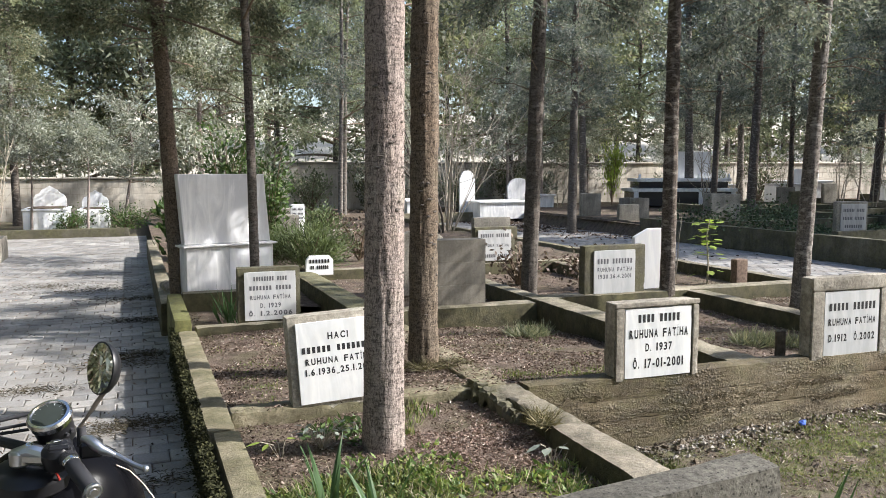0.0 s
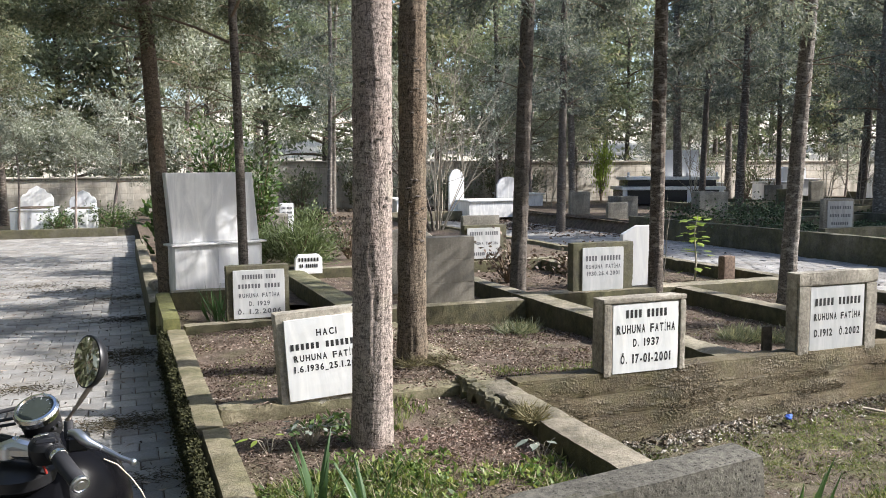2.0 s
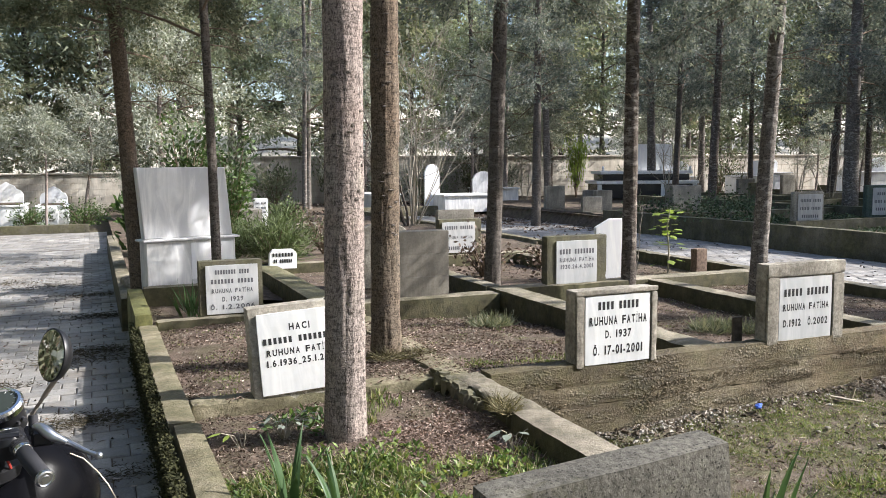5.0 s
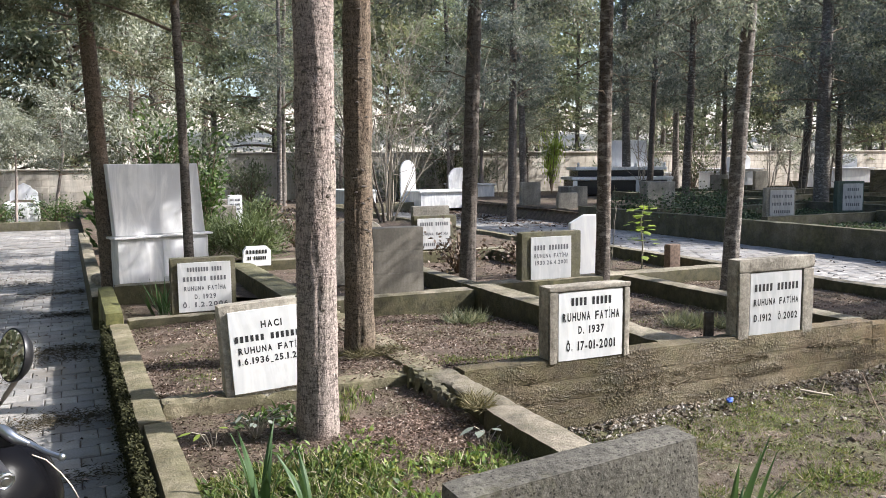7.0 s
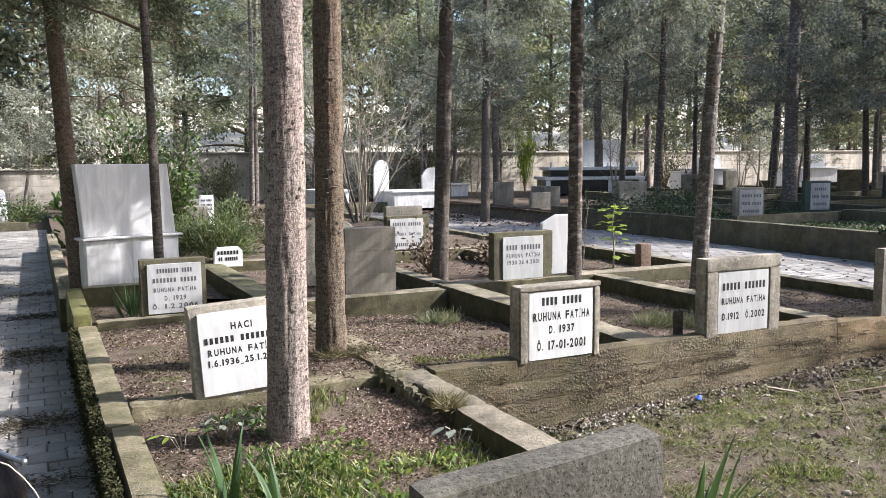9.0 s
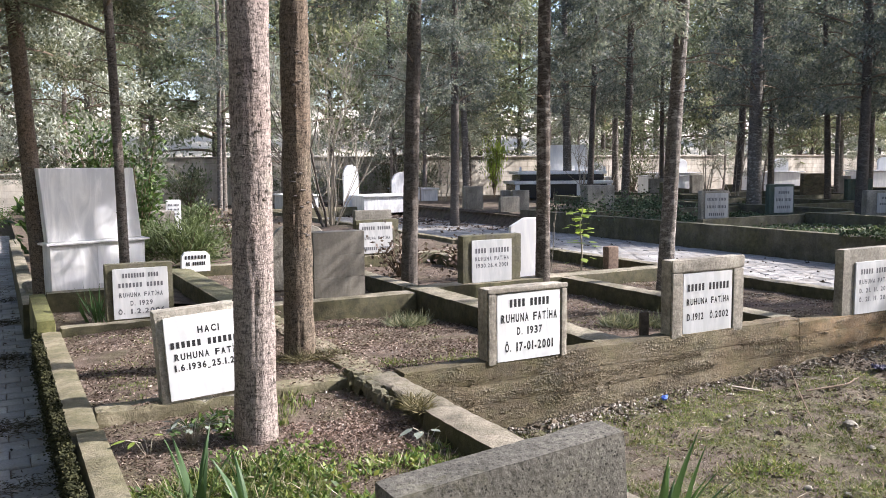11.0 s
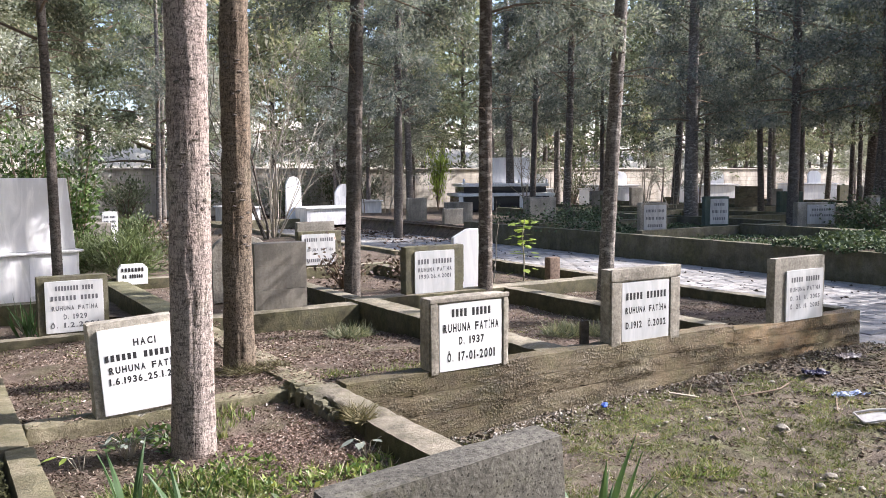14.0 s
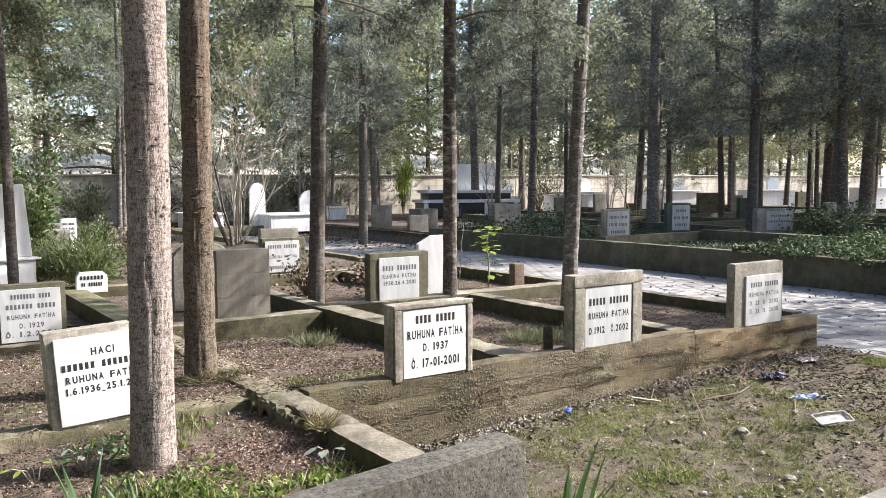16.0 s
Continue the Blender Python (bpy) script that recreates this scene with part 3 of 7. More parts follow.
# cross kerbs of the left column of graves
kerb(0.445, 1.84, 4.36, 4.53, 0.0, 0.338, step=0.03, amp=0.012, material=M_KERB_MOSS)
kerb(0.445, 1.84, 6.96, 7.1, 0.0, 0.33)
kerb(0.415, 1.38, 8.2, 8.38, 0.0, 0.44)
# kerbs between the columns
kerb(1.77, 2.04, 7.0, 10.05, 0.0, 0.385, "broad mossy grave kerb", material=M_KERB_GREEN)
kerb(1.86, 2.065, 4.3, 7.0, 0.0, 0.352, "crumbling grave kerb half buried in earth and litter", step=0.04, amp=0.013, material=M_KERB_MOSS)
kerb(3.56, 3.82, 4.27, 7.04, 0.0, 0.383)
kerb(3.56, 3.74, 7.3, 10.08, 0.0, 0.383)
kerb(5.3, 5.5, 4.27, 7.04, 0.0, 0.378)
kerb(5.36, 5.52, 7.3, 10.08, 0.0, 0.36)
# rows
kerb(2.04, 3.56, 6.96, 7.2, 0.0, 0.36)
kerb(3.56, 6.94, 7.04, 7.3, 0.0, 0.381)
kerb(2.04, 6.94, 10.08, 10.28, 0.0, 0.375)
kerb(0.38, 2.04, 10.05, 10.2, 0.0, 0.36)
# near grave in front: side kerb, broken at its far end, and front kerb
kerb(1.86, 2.06, 1.5, 3.52, -0.2, 0.37, "cracked concrete kerb, broken open at one end", material=M_KERB_DAMP_SHADE, amp=0.01)
kerb(1.885, 2.062, 3.52, 4.3, -0.2, 0.368, "cracked concrete kerb, broken open at one end", material=M_KERB_DAMP_SHADE, step=0.03, amp=0.014)
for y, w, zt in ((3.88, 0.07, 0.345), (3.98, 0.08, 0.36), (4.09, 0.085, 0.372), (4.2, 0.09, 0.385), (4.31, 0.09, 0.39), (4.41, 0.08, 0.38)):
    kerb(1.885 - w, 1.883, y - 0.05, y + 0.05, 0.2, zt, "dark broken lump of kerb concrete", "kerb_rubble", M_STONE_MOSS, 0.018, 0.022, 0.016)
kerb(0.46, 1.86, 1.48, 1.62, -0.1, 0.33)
# another plot's kerb beside the open ground
kerb(3.05, 5.2, 1.1, 1.6, -0.1, 0.33, "low concrete kerb of a neighbouring plot", material=M_SLAB)


def bed(x0, x1, y0, y1, heights, seed, label, rough=0.018, material=None, step=0.07):
    """Earth inside a grave: a sheet between four corner heights (near left, near right, far left, far right)."""
    nx, ny = max(4, int((x1 - x0) / step)), max(4, int((y1 - y0) / step))
    a, b, c, d = heights
    vs = []
    for j in range(ny + 1):
        for i in range(nx + 1):
            s, t = i / nx, j / ny
            x, y = x0 + (x1 - x0) * s, y0 + (y1 - y0) * t
            z = (a * (1 - s) + b * s) * (1 - t) + (c * (1 - s) + d * s) * t
            vs.append((x, y, z + rough * fbm(x, y, 2.2, seed) + 0.35 * rough * fbm(x, y, 11, seed)))
    fs = [(j * (nx + 1) + i, j * (nx + 1) + i + 1, (j + 1) * (nx + 1) + i + 1, (j + 1) * (nx + 1) + i) for j in range(ny) for i in range(nx)]
    single("grave_bed", mesh_of("grave_bed", vs, fs, material or M_SOIL, True), None, label, "soil", "grave beds", "structure")

    def height(x, y):
        s, t = (x - x0) / (x1 - x0), (y - y0) / (y1 - y0)
        z = (a * (1 - s) + b * s) * (1 - t) + (c * (1 - s) + d * s) * t
        return z + rough * fbm(x, y, 2.2, seed) + 0.35 * rough * fbm(x, y, 11, seed)

    return (x0, x1, y0, y1, height)


BEDS = {
    "near": bed(0.4, 1.9, 1.6, 4.42, (0.24, 0.2, 0.255, 0.295), 1.0, "overgrown grave earth with weeds and needles"),
    "left": bed(0.4, 1.9, 4.46, 6.98, (0.26, 0.335, 0.24, 0.33), 2.0, "bare grave earth with dry leaf litter"),
    "left_back": bed(0.4, 1.9, 7.06, 8.24, (0.24, 0.06, 0.26, 0.14), 3.0, "grave earth with grass tufts"),
    "middle": bed(2.02, 3.6, 4.22, 7.0, (0.36, 0.29, 0.2, 0.13), 4.0, "grave earth with gravel and dry leaves"),
    "third": bed(3.78, 5.34, 4.22, 7.1, (0.24, 0.24, 0.2, 0.2), 5.0, "grave earth with gravel and dry leaves"),
    "fourth": bed(5.46, 6.98, 4.22, 7.1, (0.26, 0.28, 0.22, 0.24), 6.0, "grave earth with dry leaf litter"),
    "row_two_left": bed(2.02, 3.6, 7.1, 10.1, (0.2, 0.2, 0.25, 0.25), 7.0, "shaded grave earth with brown litter"),
    "row_two_mid": bed(3.7, 5.4, 7.2, 10.1, (0.2, 0.2, 0.22, 0.22), 8.0, "shaded grave earth with brown litter"),
    "row_two_right": bed(5.5, 6.98, 7.2, 10.1, (0.22, 0.22, 0.22, 0.22), 9.0, "shaded grave earth with brown litter"),
    "tomb": bed(0.36, 1.9, 8.3, 10.1, (0.36, 0.2, 0.32, 0.22), 10.0, "earth round the marble tomb", step=0.15),
    "back": bed(0.36, 7.1, 10.2, 17.3, (0.22, 0.22, 0.25, 0.25), 11.0, "shaded earth between older graves", 0.03, step=0.3),
    "back_far": bed(0.36, 7.1, 17.3, 29.5, (0.2, 0.2, 0.25, 0.2), 12.0, "earth under the trees before the boundary wall", 0.03, step=0.6),
    "lane_end": bed(7.1, 11.4, 24.1, 29.5, (0.2, 0.2, 0.2, 0.2), 14.0, "earth before the boundary wall", 0.03, step=0.6),
    "lane_side": bed(9.5, 11.45, 16.6, 24.3, (-0.03, -0.01, 0.0, 0.0), 15.0, "leaf-strewn earth sloping down to the second lane", 0.04, step=0.2),
    "bank": bed(11.34, 11.62, 16.95, 24.4, (-0.06, 0.33, -0.06, 0.33), 16.0, "earth bank beside the second lane", 0.02, step=0.1),
    "beyond": bed(11.5, 60.0, -4.0, 29.5, (0.3, 0.3, 0.3, 0.3), 13.0, "shaded earth of the neighbouring burial ground", 0.04, step=0.9),
}

kerb(6.94, 7.1, 10.1, 24.0, -0.1, 0.3, "low mossy kerb along the second lane", step=0.2, material=M_KERB_MOSS)
kerb(11.62, 16.0, 16.8, 17.0, -0.1, 0.46, "mossy kerb between graves", step=0.2, amp=0.012, material=M_STONE_MOSS)
kerb(7.1, 11.4, 24.0, 24.2, -0.1, 0.3, "low kerb at the end of the second lane", step=0.2, material=M_KERB_MOSS)
# kerbs of the burial ground beyond the second lane
kerb(11.4, 11.62, -3.0, 17.0, -0.1, 0.46, "long dark concrete kerb of the next burial ground", step=0.2, amp=0.012, material=M_STONE_MOSS)
for x0, x1, y in ((11.62, 16.0, 11.2), (11.62, 18.0, 8.2), (11.62, 18.0, 5.2), (11.62, 18, 14.3)):
    kerb(x0, x1, y, y + 0.18, 0.1, 0.52, "mossy kerb between graves", step=0.25, amp=0.01, material=M_STONE_MOSS)
for x, y0, y1 in ((14.4, -2.0, 11.2), (16.0, 11.38, 22.0), (19.5, 3.0, 26.0), (24.0, 4.0, 27.0), (30.0, 5.0, 28.0)):
    kerb(x, x + 0.2, y0, y1, 0.1, 0.56, "mossy kerb between graves", step=0.35, amp=0.012, material=M_STONE_MOSS)
for x0, x1, y in ((16.2, 28.0, 13.5), (16.2, 30.0, 17.0), (16.2, 32, 20.5)):
    kerb(x0, x1, y, y + 0.2, 0.1, 0.55, "mossy kerb between graves", step=0.4, amp=0.012, material=M_STONE_MOSS)
kerb(2.95, 3.5, 13.6, 13.8, 0.0, 0.62, "low rough block wall of an older grave", step=0.06, amp=0.012, material=M_STONE)
# kerb before the far tombs, and the block at the lane's far left
kerb(-9.0, -0.1, 22.0, 22.25, -0.1, 0.2, "low kerb before the white tombs", step=0.3, material=M_STONE_MOSS)
kerb(-3.6, -2.2, 15.6, 17.3, -0.1, 0.42, "low concrete grave wall", step=0.2, material=M_STONE)
# pale sunlit rise outside the boundary wall
rv, rf = [], []
for j, y in enumerate(np.linspace(30.6, 90, 12)):
    for i, x in enumerate(np.linspace(-70, 110, 30)):
        rv.append((x, y, max(0.0, (y - 33) * 0.14) + 0.25 * noise.noise(Vector((x * 0.1, y * 0.1, 0))) + 0.05))
for j in range(11):
    rf += [(j * 30 + i, j * 30 + i + 1, j * 30 + 31 + i, j * 30 + 30 + i) for i in range(29)]
single("far_slope", mesh_of("far_slope", rv, rf, M_PALE_EARTH, True), None, "pale dusty sunlit slope beyond the boundary wall", "ground", kind="structure")
# boundary wall, in two heights, with a coping
for x0, x1, zt in ((-30.0, 2.6, 1.34), (2.6, 60.0, 1.86)):
    single("boundary_wall", block(x0, x1, 29.6, 29.9, -0.1, zt, 0.6, 0.015, 0.01, x0, most=90), M_FARWALL, "old rendered boundary wall with patchy plaster", "wall", kind="structure")
    single("wall_coping", block(x0, x1, 29.54, 29.96, zt, zt + 0.07, 0.8, 0.008, 0.01, x0, most=60), M_FARWALL, "rough cement coping on the boundary wall", "coping", kind="structure")

# ---- trees ----


def trunk_mesh(name, height, r0, r1, lean, bend, seed, sides=20, rings=60, material=None, flare=0.25, lumpy=0.03):
    """A trunk in local metres: leans by (dx, dy) at its top, with knots and a slight flare."""
    vs, fs = [], []
    for j in range(rings + 1):
        t = j / rings
        z = height * t - 0.15 * (1 - t)
        cx = lean[0] * t + bend * math.sin(t * 5 + seed) * t
        cy = lean[1] * t + bend * math.cos(t * 4 + seed) * t
        r = (r0 + (r1 - r0) * t) * (1 + flare * math.exp(-t * height * 5))
        for k in range(sides):
            a = 2 * math.pi * k / sides
            d = noise.noise(Vector((math.cos(a) * 2.2, math.sin(a) * 2.2, z * 1.6 + seed))) * 0.03 + noise.noise(Vector((math.cos(a) * 5, math.sin(a) * 5, z * 6 + seed))) * 0.03 + (lumpy * noise.noise(Vector((0.5 * math.cos(a), 0.5 * math.sin(a), z * 9 + seed))) + noise.noise(Vector((math.cos(a) * 15, math.sin(a) * 15, z * 4.5 + seed))) * 0.075 if sides > 30 else 0)
            vs.append((cx + r * (1 + d) * math.cos(a), cy + r * (1 + d) * math.sin(a), z))
    for j in range(rings):
        for k in range(sides):
            fs.append((j * sides + k, j * sides + (k + 1) % sides, (j + 1) * sides + (k + 1) % sides, (j + 1) * sides + k))
    return mesh_of(name, vs, fs, material or M_BARK, True)


def blades(points, ways, length, width, rg, broad=True):
    """Narrow leaf triangles at points, along ways (arrays): verts and faces."""
    n = len(points)
    side = np.cross(ways, rg.normal(size=(n, 3)))
    side /= np.linalg.norm(side, axis=1, keepdims=True) + 1e-9
    ln = (length * rg.uniform(0.6, 1.3, n))[:, None]
    wd = (width * rg.uniform(0.7, 1.3, n))[:, None]
    if broad:
        v = np.empty((n, 4, 3))
        v[:, 0] = points
        v[:, 1] = points + ways * ln * 0.5 + side * wd * 0.5
        v[:, 2] = points + ways * ln
        v[:, 3] = points + ways * ln * 0.5 - side * wd * 0.5
        return v.reshape(-1, 3), np.arange(4 * n).reshape(-1, 4)
    v = np.empty((n, 3, 3))
    v[:, 0] = points + side * wd * 0.5
    v[:, 1] = points - side * wd * 0.5
    v[:, 2] = points + ways * ln
    return v.reshape(-1, 3), np.arange(3 * n).reshape(-1, 3)


def unit(a):
    return a / (np.linalg.norm(a, axis=1, keepdims=True) + 1e-9)


def crown_meshes(name, z0, z1, radius, limbs, per_limb, seed, leaf=(0.085, 0.045), droop=0.25, material=None, bark=None, thick=1.0, clumps=9, puff=0.3):
    """Limbs that carry twigs, each ending in a drooping cushion of scale foliage, with gaps between the cushions."""
    rg = np.random.default_rng(seed)
    lb = bmesh.new()
    pts, ways, faces = [], [], []
    for i in range(limbs):
        t = (i + rg.uniform(0, 1)) / limbs
        z = z0 + (z1 - z0) * t
        a = i * 2.4 + rg.uniform(-0.6, 0.6)
        reach = radius * (1.05 - 0.75 * t) * rg.uniform(0.45, 1.2)
        rise = rg.uniform(-0.1, 0.75)
        way = np.array([math.cos(a), math.sin(a), rise])
        curve = [np.array([0, 0, z]) + way * reach * s + np.array([0, 0, -droop * reach * s * s]) for s in np.linspace(0, 1, 6)]
        tube(curve, [0.032 * thick * (1.1 - s) * (0.6 + reach * 0.3) for s in np.linspace(0, 1, 6)], 5 if per_limb > 1000 else 4, lb, False)
        n = max(6, per_limb // clumps)
        for k in range(clumps):
            s = 0.28 + 0.72 * (k + rg.uniform(0, 1)) / clumps
            q = s * 5
            base = curve[min(4, int(q))] + (curve[min(5, int(q) + 1)] - curve[min(4, int(q))]) * (q - int(q))
            tw = 0.6 * way + rg.normal(0, 0.7, 3)
            tw[2] -= 0.1
            tw /= np.linalg.norm(tw)
            tl = puff * rg.uniform(0.4, 1.3)
            rc = puff * rg.uniform(0.55, 1.25)
            c = base + tw * tl
            if per_limb > 1000 or k % 4 == 0:
                tube([base, c + np.array([0, 0, -0.1 * tl])], [0.007 * thick, 0.003 * thick], 3, lb, False)
            d = unit(rg.normal(size=(n, 3)) + np.array([0, 0, 0.15]))
            rr = rc * np.sqrt(rg.uniform(0.12, 1.0, n))[:, None]
            p = c + d * rr * np.array([1, 1, 0.55]) + tw * rg.normal(0, 0.35 * rc, (n, 1))
            p[:, 2] -= 0.45 * rr[:, 0] * (1 - d[:, 2] ** 2) * rg.uniform(0.2, 1.2, n)
            pts.append(p)
            ways.append(unit(0.7 * d + 0.6 * tw + rg.normal(0, 0.4, (n, 3)) + np.array([0, 0, -0.3])))
            faces.append(unit(d + rg.normal(0, 0.4, (n, 3)) + np.array([0, 0, 0.3])))
    pts, ways, faces = np.concatenate(pts), np.concatenate(ways), np.concatenate(faces)
    side = unit(np.cross(ways, faces))
    n = len(pts)
    ln, wd = (leaf[0] * rg.uniform(0.6, 1.3, n))[:, None], (leaf[1] * rg.uniform(0.6, 1.3, n))[:, None]
    v = np.stack([pts + side * wd * 0.5, pts - side * wd * 0.5, pts + ways * ln], 1).reshape(-1, 3)
    crown = mesh_of(name, v, np.arange(3 * n).reshape(-1, 3), material or M_CYPRESS)
    lm = bpy.data.meshes.new("branching")
    lb.to_mesh(lm)
    lb.free()
    lm.materials.append(bark or M_TWIG)
    return lm, crown


CROWNS = [crown_meshes("crown", 2.3, 7.6, 2.4, 40, 480, 100 + k, thick=0.6) for k in range(4)]
CROWNS += [crown_meshes("crown", 2.6, 8.4, 2.2, 40, 480, 120 + k, material=M_HAZE, thick=0.6) for k in range(3)]
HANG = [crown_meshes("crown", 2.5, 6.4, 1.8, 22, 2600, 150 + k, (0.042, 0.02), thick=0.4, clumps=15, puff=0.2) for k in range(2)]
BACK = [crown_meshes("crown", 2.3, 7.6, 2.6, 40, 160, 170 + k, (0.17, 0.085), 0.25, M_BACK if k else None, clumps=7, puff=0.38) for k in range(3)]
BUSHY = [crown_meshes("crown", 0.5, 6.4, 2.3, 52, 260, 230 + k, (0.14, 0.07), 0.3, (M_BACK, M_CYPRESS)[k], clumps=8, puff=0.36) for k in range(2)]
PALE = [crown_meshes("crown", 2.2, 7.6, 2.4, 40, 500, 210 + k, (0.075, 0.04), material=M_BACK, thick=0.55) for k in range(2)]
LOFTY = [crown_meshes("crown", 3.0, 9.4, 1.7, 26, 480, 220 + k, material=M_HAZE, thick=0.6) for k in range(2)]
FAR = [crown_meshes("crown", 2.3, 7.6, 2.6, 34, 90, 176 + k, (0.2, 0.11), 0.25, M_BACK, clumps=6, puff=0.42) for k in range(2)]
OLIVE_YOUNG = crown_meshes("crown", 1.5, 2.75, 0.8, 16, 360, 186, (0.07, 0.03), 0.2, M_OLIVE, thick=0.4, clumps=6, puff=0.22)
OLIVE = [crown_meshes("crown", 1.3, 4.4, 1.6, 26, 330, 180 + k, (0.08, 0.036), 0.1, M_OLIVE, thick=0.5, clumps=7, puff=0.27) for k in range(2)]
TALL = [crown_meshes("crown", 3.3, 8.8, 1.9, 30, 560, 190 + k, material=M_HAZE, thick=0.6) for k in range(2)]
HIGH = [crown_meshes("crown", 5.3, 10.0, 1.6, 26, 360, 160 + k) for k in range(2)]
MID = [crown_meshes("crown", 3.0, 6.8, 1.5, 15, 1700, 240 + k, (0.05, 0.022), 0.45, M_HAZE, thick=0.4, clumps=13, puff=0.22) for k in range(3)]


kb = bmesh.new()
bmesh.ops.create_icosphere(kb, subdivisions=2, radius=0.0125)
for v in kb.verts:
    v.co *= 1 + 0.4 * noise.noise(v.co * 80)
KNOT = bpy.data.meshes.new("knot")
kb.to_mesh(KNOT)
kb.free()
KNOT.materials.append(M_BARK_DARK)


def dead_twigs(ob, r, lean, height, count, seed):
    """Bare broken twigs on the lower trunk."""
    rg = np.random.default_rng(seed)
    for k in range(count):
        z, a, ln = rg.uniform(2.0, 3.6), rg.uniform(0, 6.28), rg.uniform(0.12, 0.55)
        p = np.array([lean[0] * z / height + r * 0.7 * math.cos(a), lean[1] * z / height + r * 0.7 * math.sin(a), z])
        w = np.array([math.cos(a), math.sin(a), rg.uniform(-0.3, 0.5)])
        bm = tube([p, p + w * ln * 0.5, p + w * ln + np.array([0, 0, -0.2 * ln])], [0.007, 0.005, 0.002], 5)
        for q in range(3):
            f = rg.uniform(0.35, 0.95)
            b = p + w * ln * f
            tube([b, b + (w + rg.normal(0, 0.7, 3)) * ln * 0.3], [0.003, 0.0012], 4, bm)
        part("dead_twig", bm, M_TWIG, ob)


def tree(x, y, z, r, height, lean, crown, turn, label, dark=False, bend=0.03, scale=1.0, sides=12, rings=30, seed=0.0, knots=0, bark=None, taper=0.45, twigs=0, lumpy=0.03):
    ob = thing("tree", pose(x, y, z), label, "tree", "cypress trees")
    part("trunk", trunk_mesh("trunk", height, r, r * taper, lean, bend, seed + x, sides, rings, bark or (M_BARK_DARK if dark else M_BARK), 0.25, lumpy), None, ob)
    rk = np.random.default_rng(int(abs(x) * 100))
    for k in range(knots):
        a, zz = rk.uniform(0, 6.28), rk.uniform(0.15, 3.0)
        t = (zz + 0.15) / (height + 0.15)
        rr = (r + (r * taper - r) * t) * 0.97
        cx, cy = lean[0] * t + bend * math.sin(t * 5 + seed + x) * t, lean[1] * t + bend * math.cos(t * 4 + seed + x) * t
        o = part("knot", KNOT, None, ob)
        o.matrix_basis = pose(cx + rr * math.cos(a), cy + rr * math.sin(a), zz, 0, 0, math.degrees(a)) @ Matrix.Diagonal((rk.uniform(0.5, 0.95), rk.uniform(0.7, 1.6), rk.uniform(0.4, 0.8), 1))
    dead_twigs(ob, r, lean, height, twigs, int(abs(x) * 77))
    limbs, leaves = crown
    for nm, me in (("branching", limbs), ("crown", leaves)):
        o = part(nm, me, None, ob)
        o.matrix_basis = pose(lean[0] * 0.5, lean[1] * 0.5, 0, 0, 0, turn) @ Matrix.Scale(scale, 4)
    return ob


LIT = "tall cypress with pinkish-grey furrowed bark growing from a grave"
DRK = "tall dark-barked cypress among the graves"
# the near ones: place, radius, lean over the height
tree(1.1, 3.77, 0.22, 0.094, 11, (0.1, 0.0), HIGH[0], 10, LIT, sides=64, rings=420, bend=0.02, knots=70, taper=0.86)
tree(1.745, 5.05, 0.3, 0.094, 11, (0.2, 0.1), HIGH[1], 80, "tall brown-barked cypress growing from a grave kerb", sides=56, rings=380, bend=0.05, seed=2.0, knots=100, bark=M_BARK_BROWN, taper=0.6, lumpy=0.08)
tree(3.93, 7.92, 0.2, 0.085, 11, (0.45, 0.0), MID[0], 200, DRK, True, sides=40, rings=300, bend=0.05, knots=45, twigs=9)
tree(5.12, 7.11, 0.2, 0.076, 11, (0.12, 0.1), MID[1], 310, "slender cypress with ringed brown bark", True, sides=40, rings=300, bark=M_BARK_RING, knots=60, twigs=12)
tree(6.02, 6.26, 0.2, 0.079, 10, (0.6, 0.0), MID[2], 120, "leaning cypress with ringed grey-brown bark", sides=40, rings=300, bend=0.05, bark=M_BARK_SILVER, knots=60, twigs=12)
tree(0.44, 8.9, 0.2, 0.094, 10, (-0.5, 0.0), HANG[0], 30, "leaning brown-barked cypress beside the paved lane", True, sides=32, rings=200, knots=60, twigs=12, taper=0.15, bend=0.05, bark=M_BARK_BROWN)
tree(1.08, 8.0, 0.2, 0.047, 9, (-0.15, 0.2), HANG[1], 150, "slim dark cypress standing before the marble tomb", True, sides=28, rings=160, bend=0.08, knots=40, twigs=14)

# the wood behind: place, radius, crown kind
WOOD_LEFT = [(-8.5, 27.0, 0.15, 0), (-5.5, 23.5, 0.14, 1), (-3.2, 27.4, 0.12, 0),
             (2.5, 24.0, 0.13, 9), (6.3, 25.9, 0.1, 9),
             (7.9, 28.9, 0.1, 11), (13.0, 27.5, 0.12, 9), (14.8, 25.5, 0.14, 8), (15.2, 17.6, 0.12, 8),
             (15.9, 20.0, 0.1, 11)]
WOOD_MIDDLE = [(16.5, 14.3, 0.19, 6), (16.8, 28.8, 0.12, 1), (17.6, 12.2, 0.14, 6), (18.4, 24.4, 0.17, 7),
               (18.8, 10.6, 0.13, 5), (19.8, 23.0, 0.1, 7), (20.0, 17.5, 0.14, 7), (20.5, 9.2, 0.15, 5), (21.0, 15.6, 0.1, 11), (21.5, 25.5, 0.14, 8),
               (22.0, 10.6, 0.14, 4), (22.0, 23.4, 0.1, 11), (22.6, 13.0, 0.2, 0), (23.0, 20.8, 0.16, 8), (23.6, 16.4, 0.09, 12), (24.0, 8.4, 0.16, 4),
               (25.0, 21.0, 0.11, 11)]
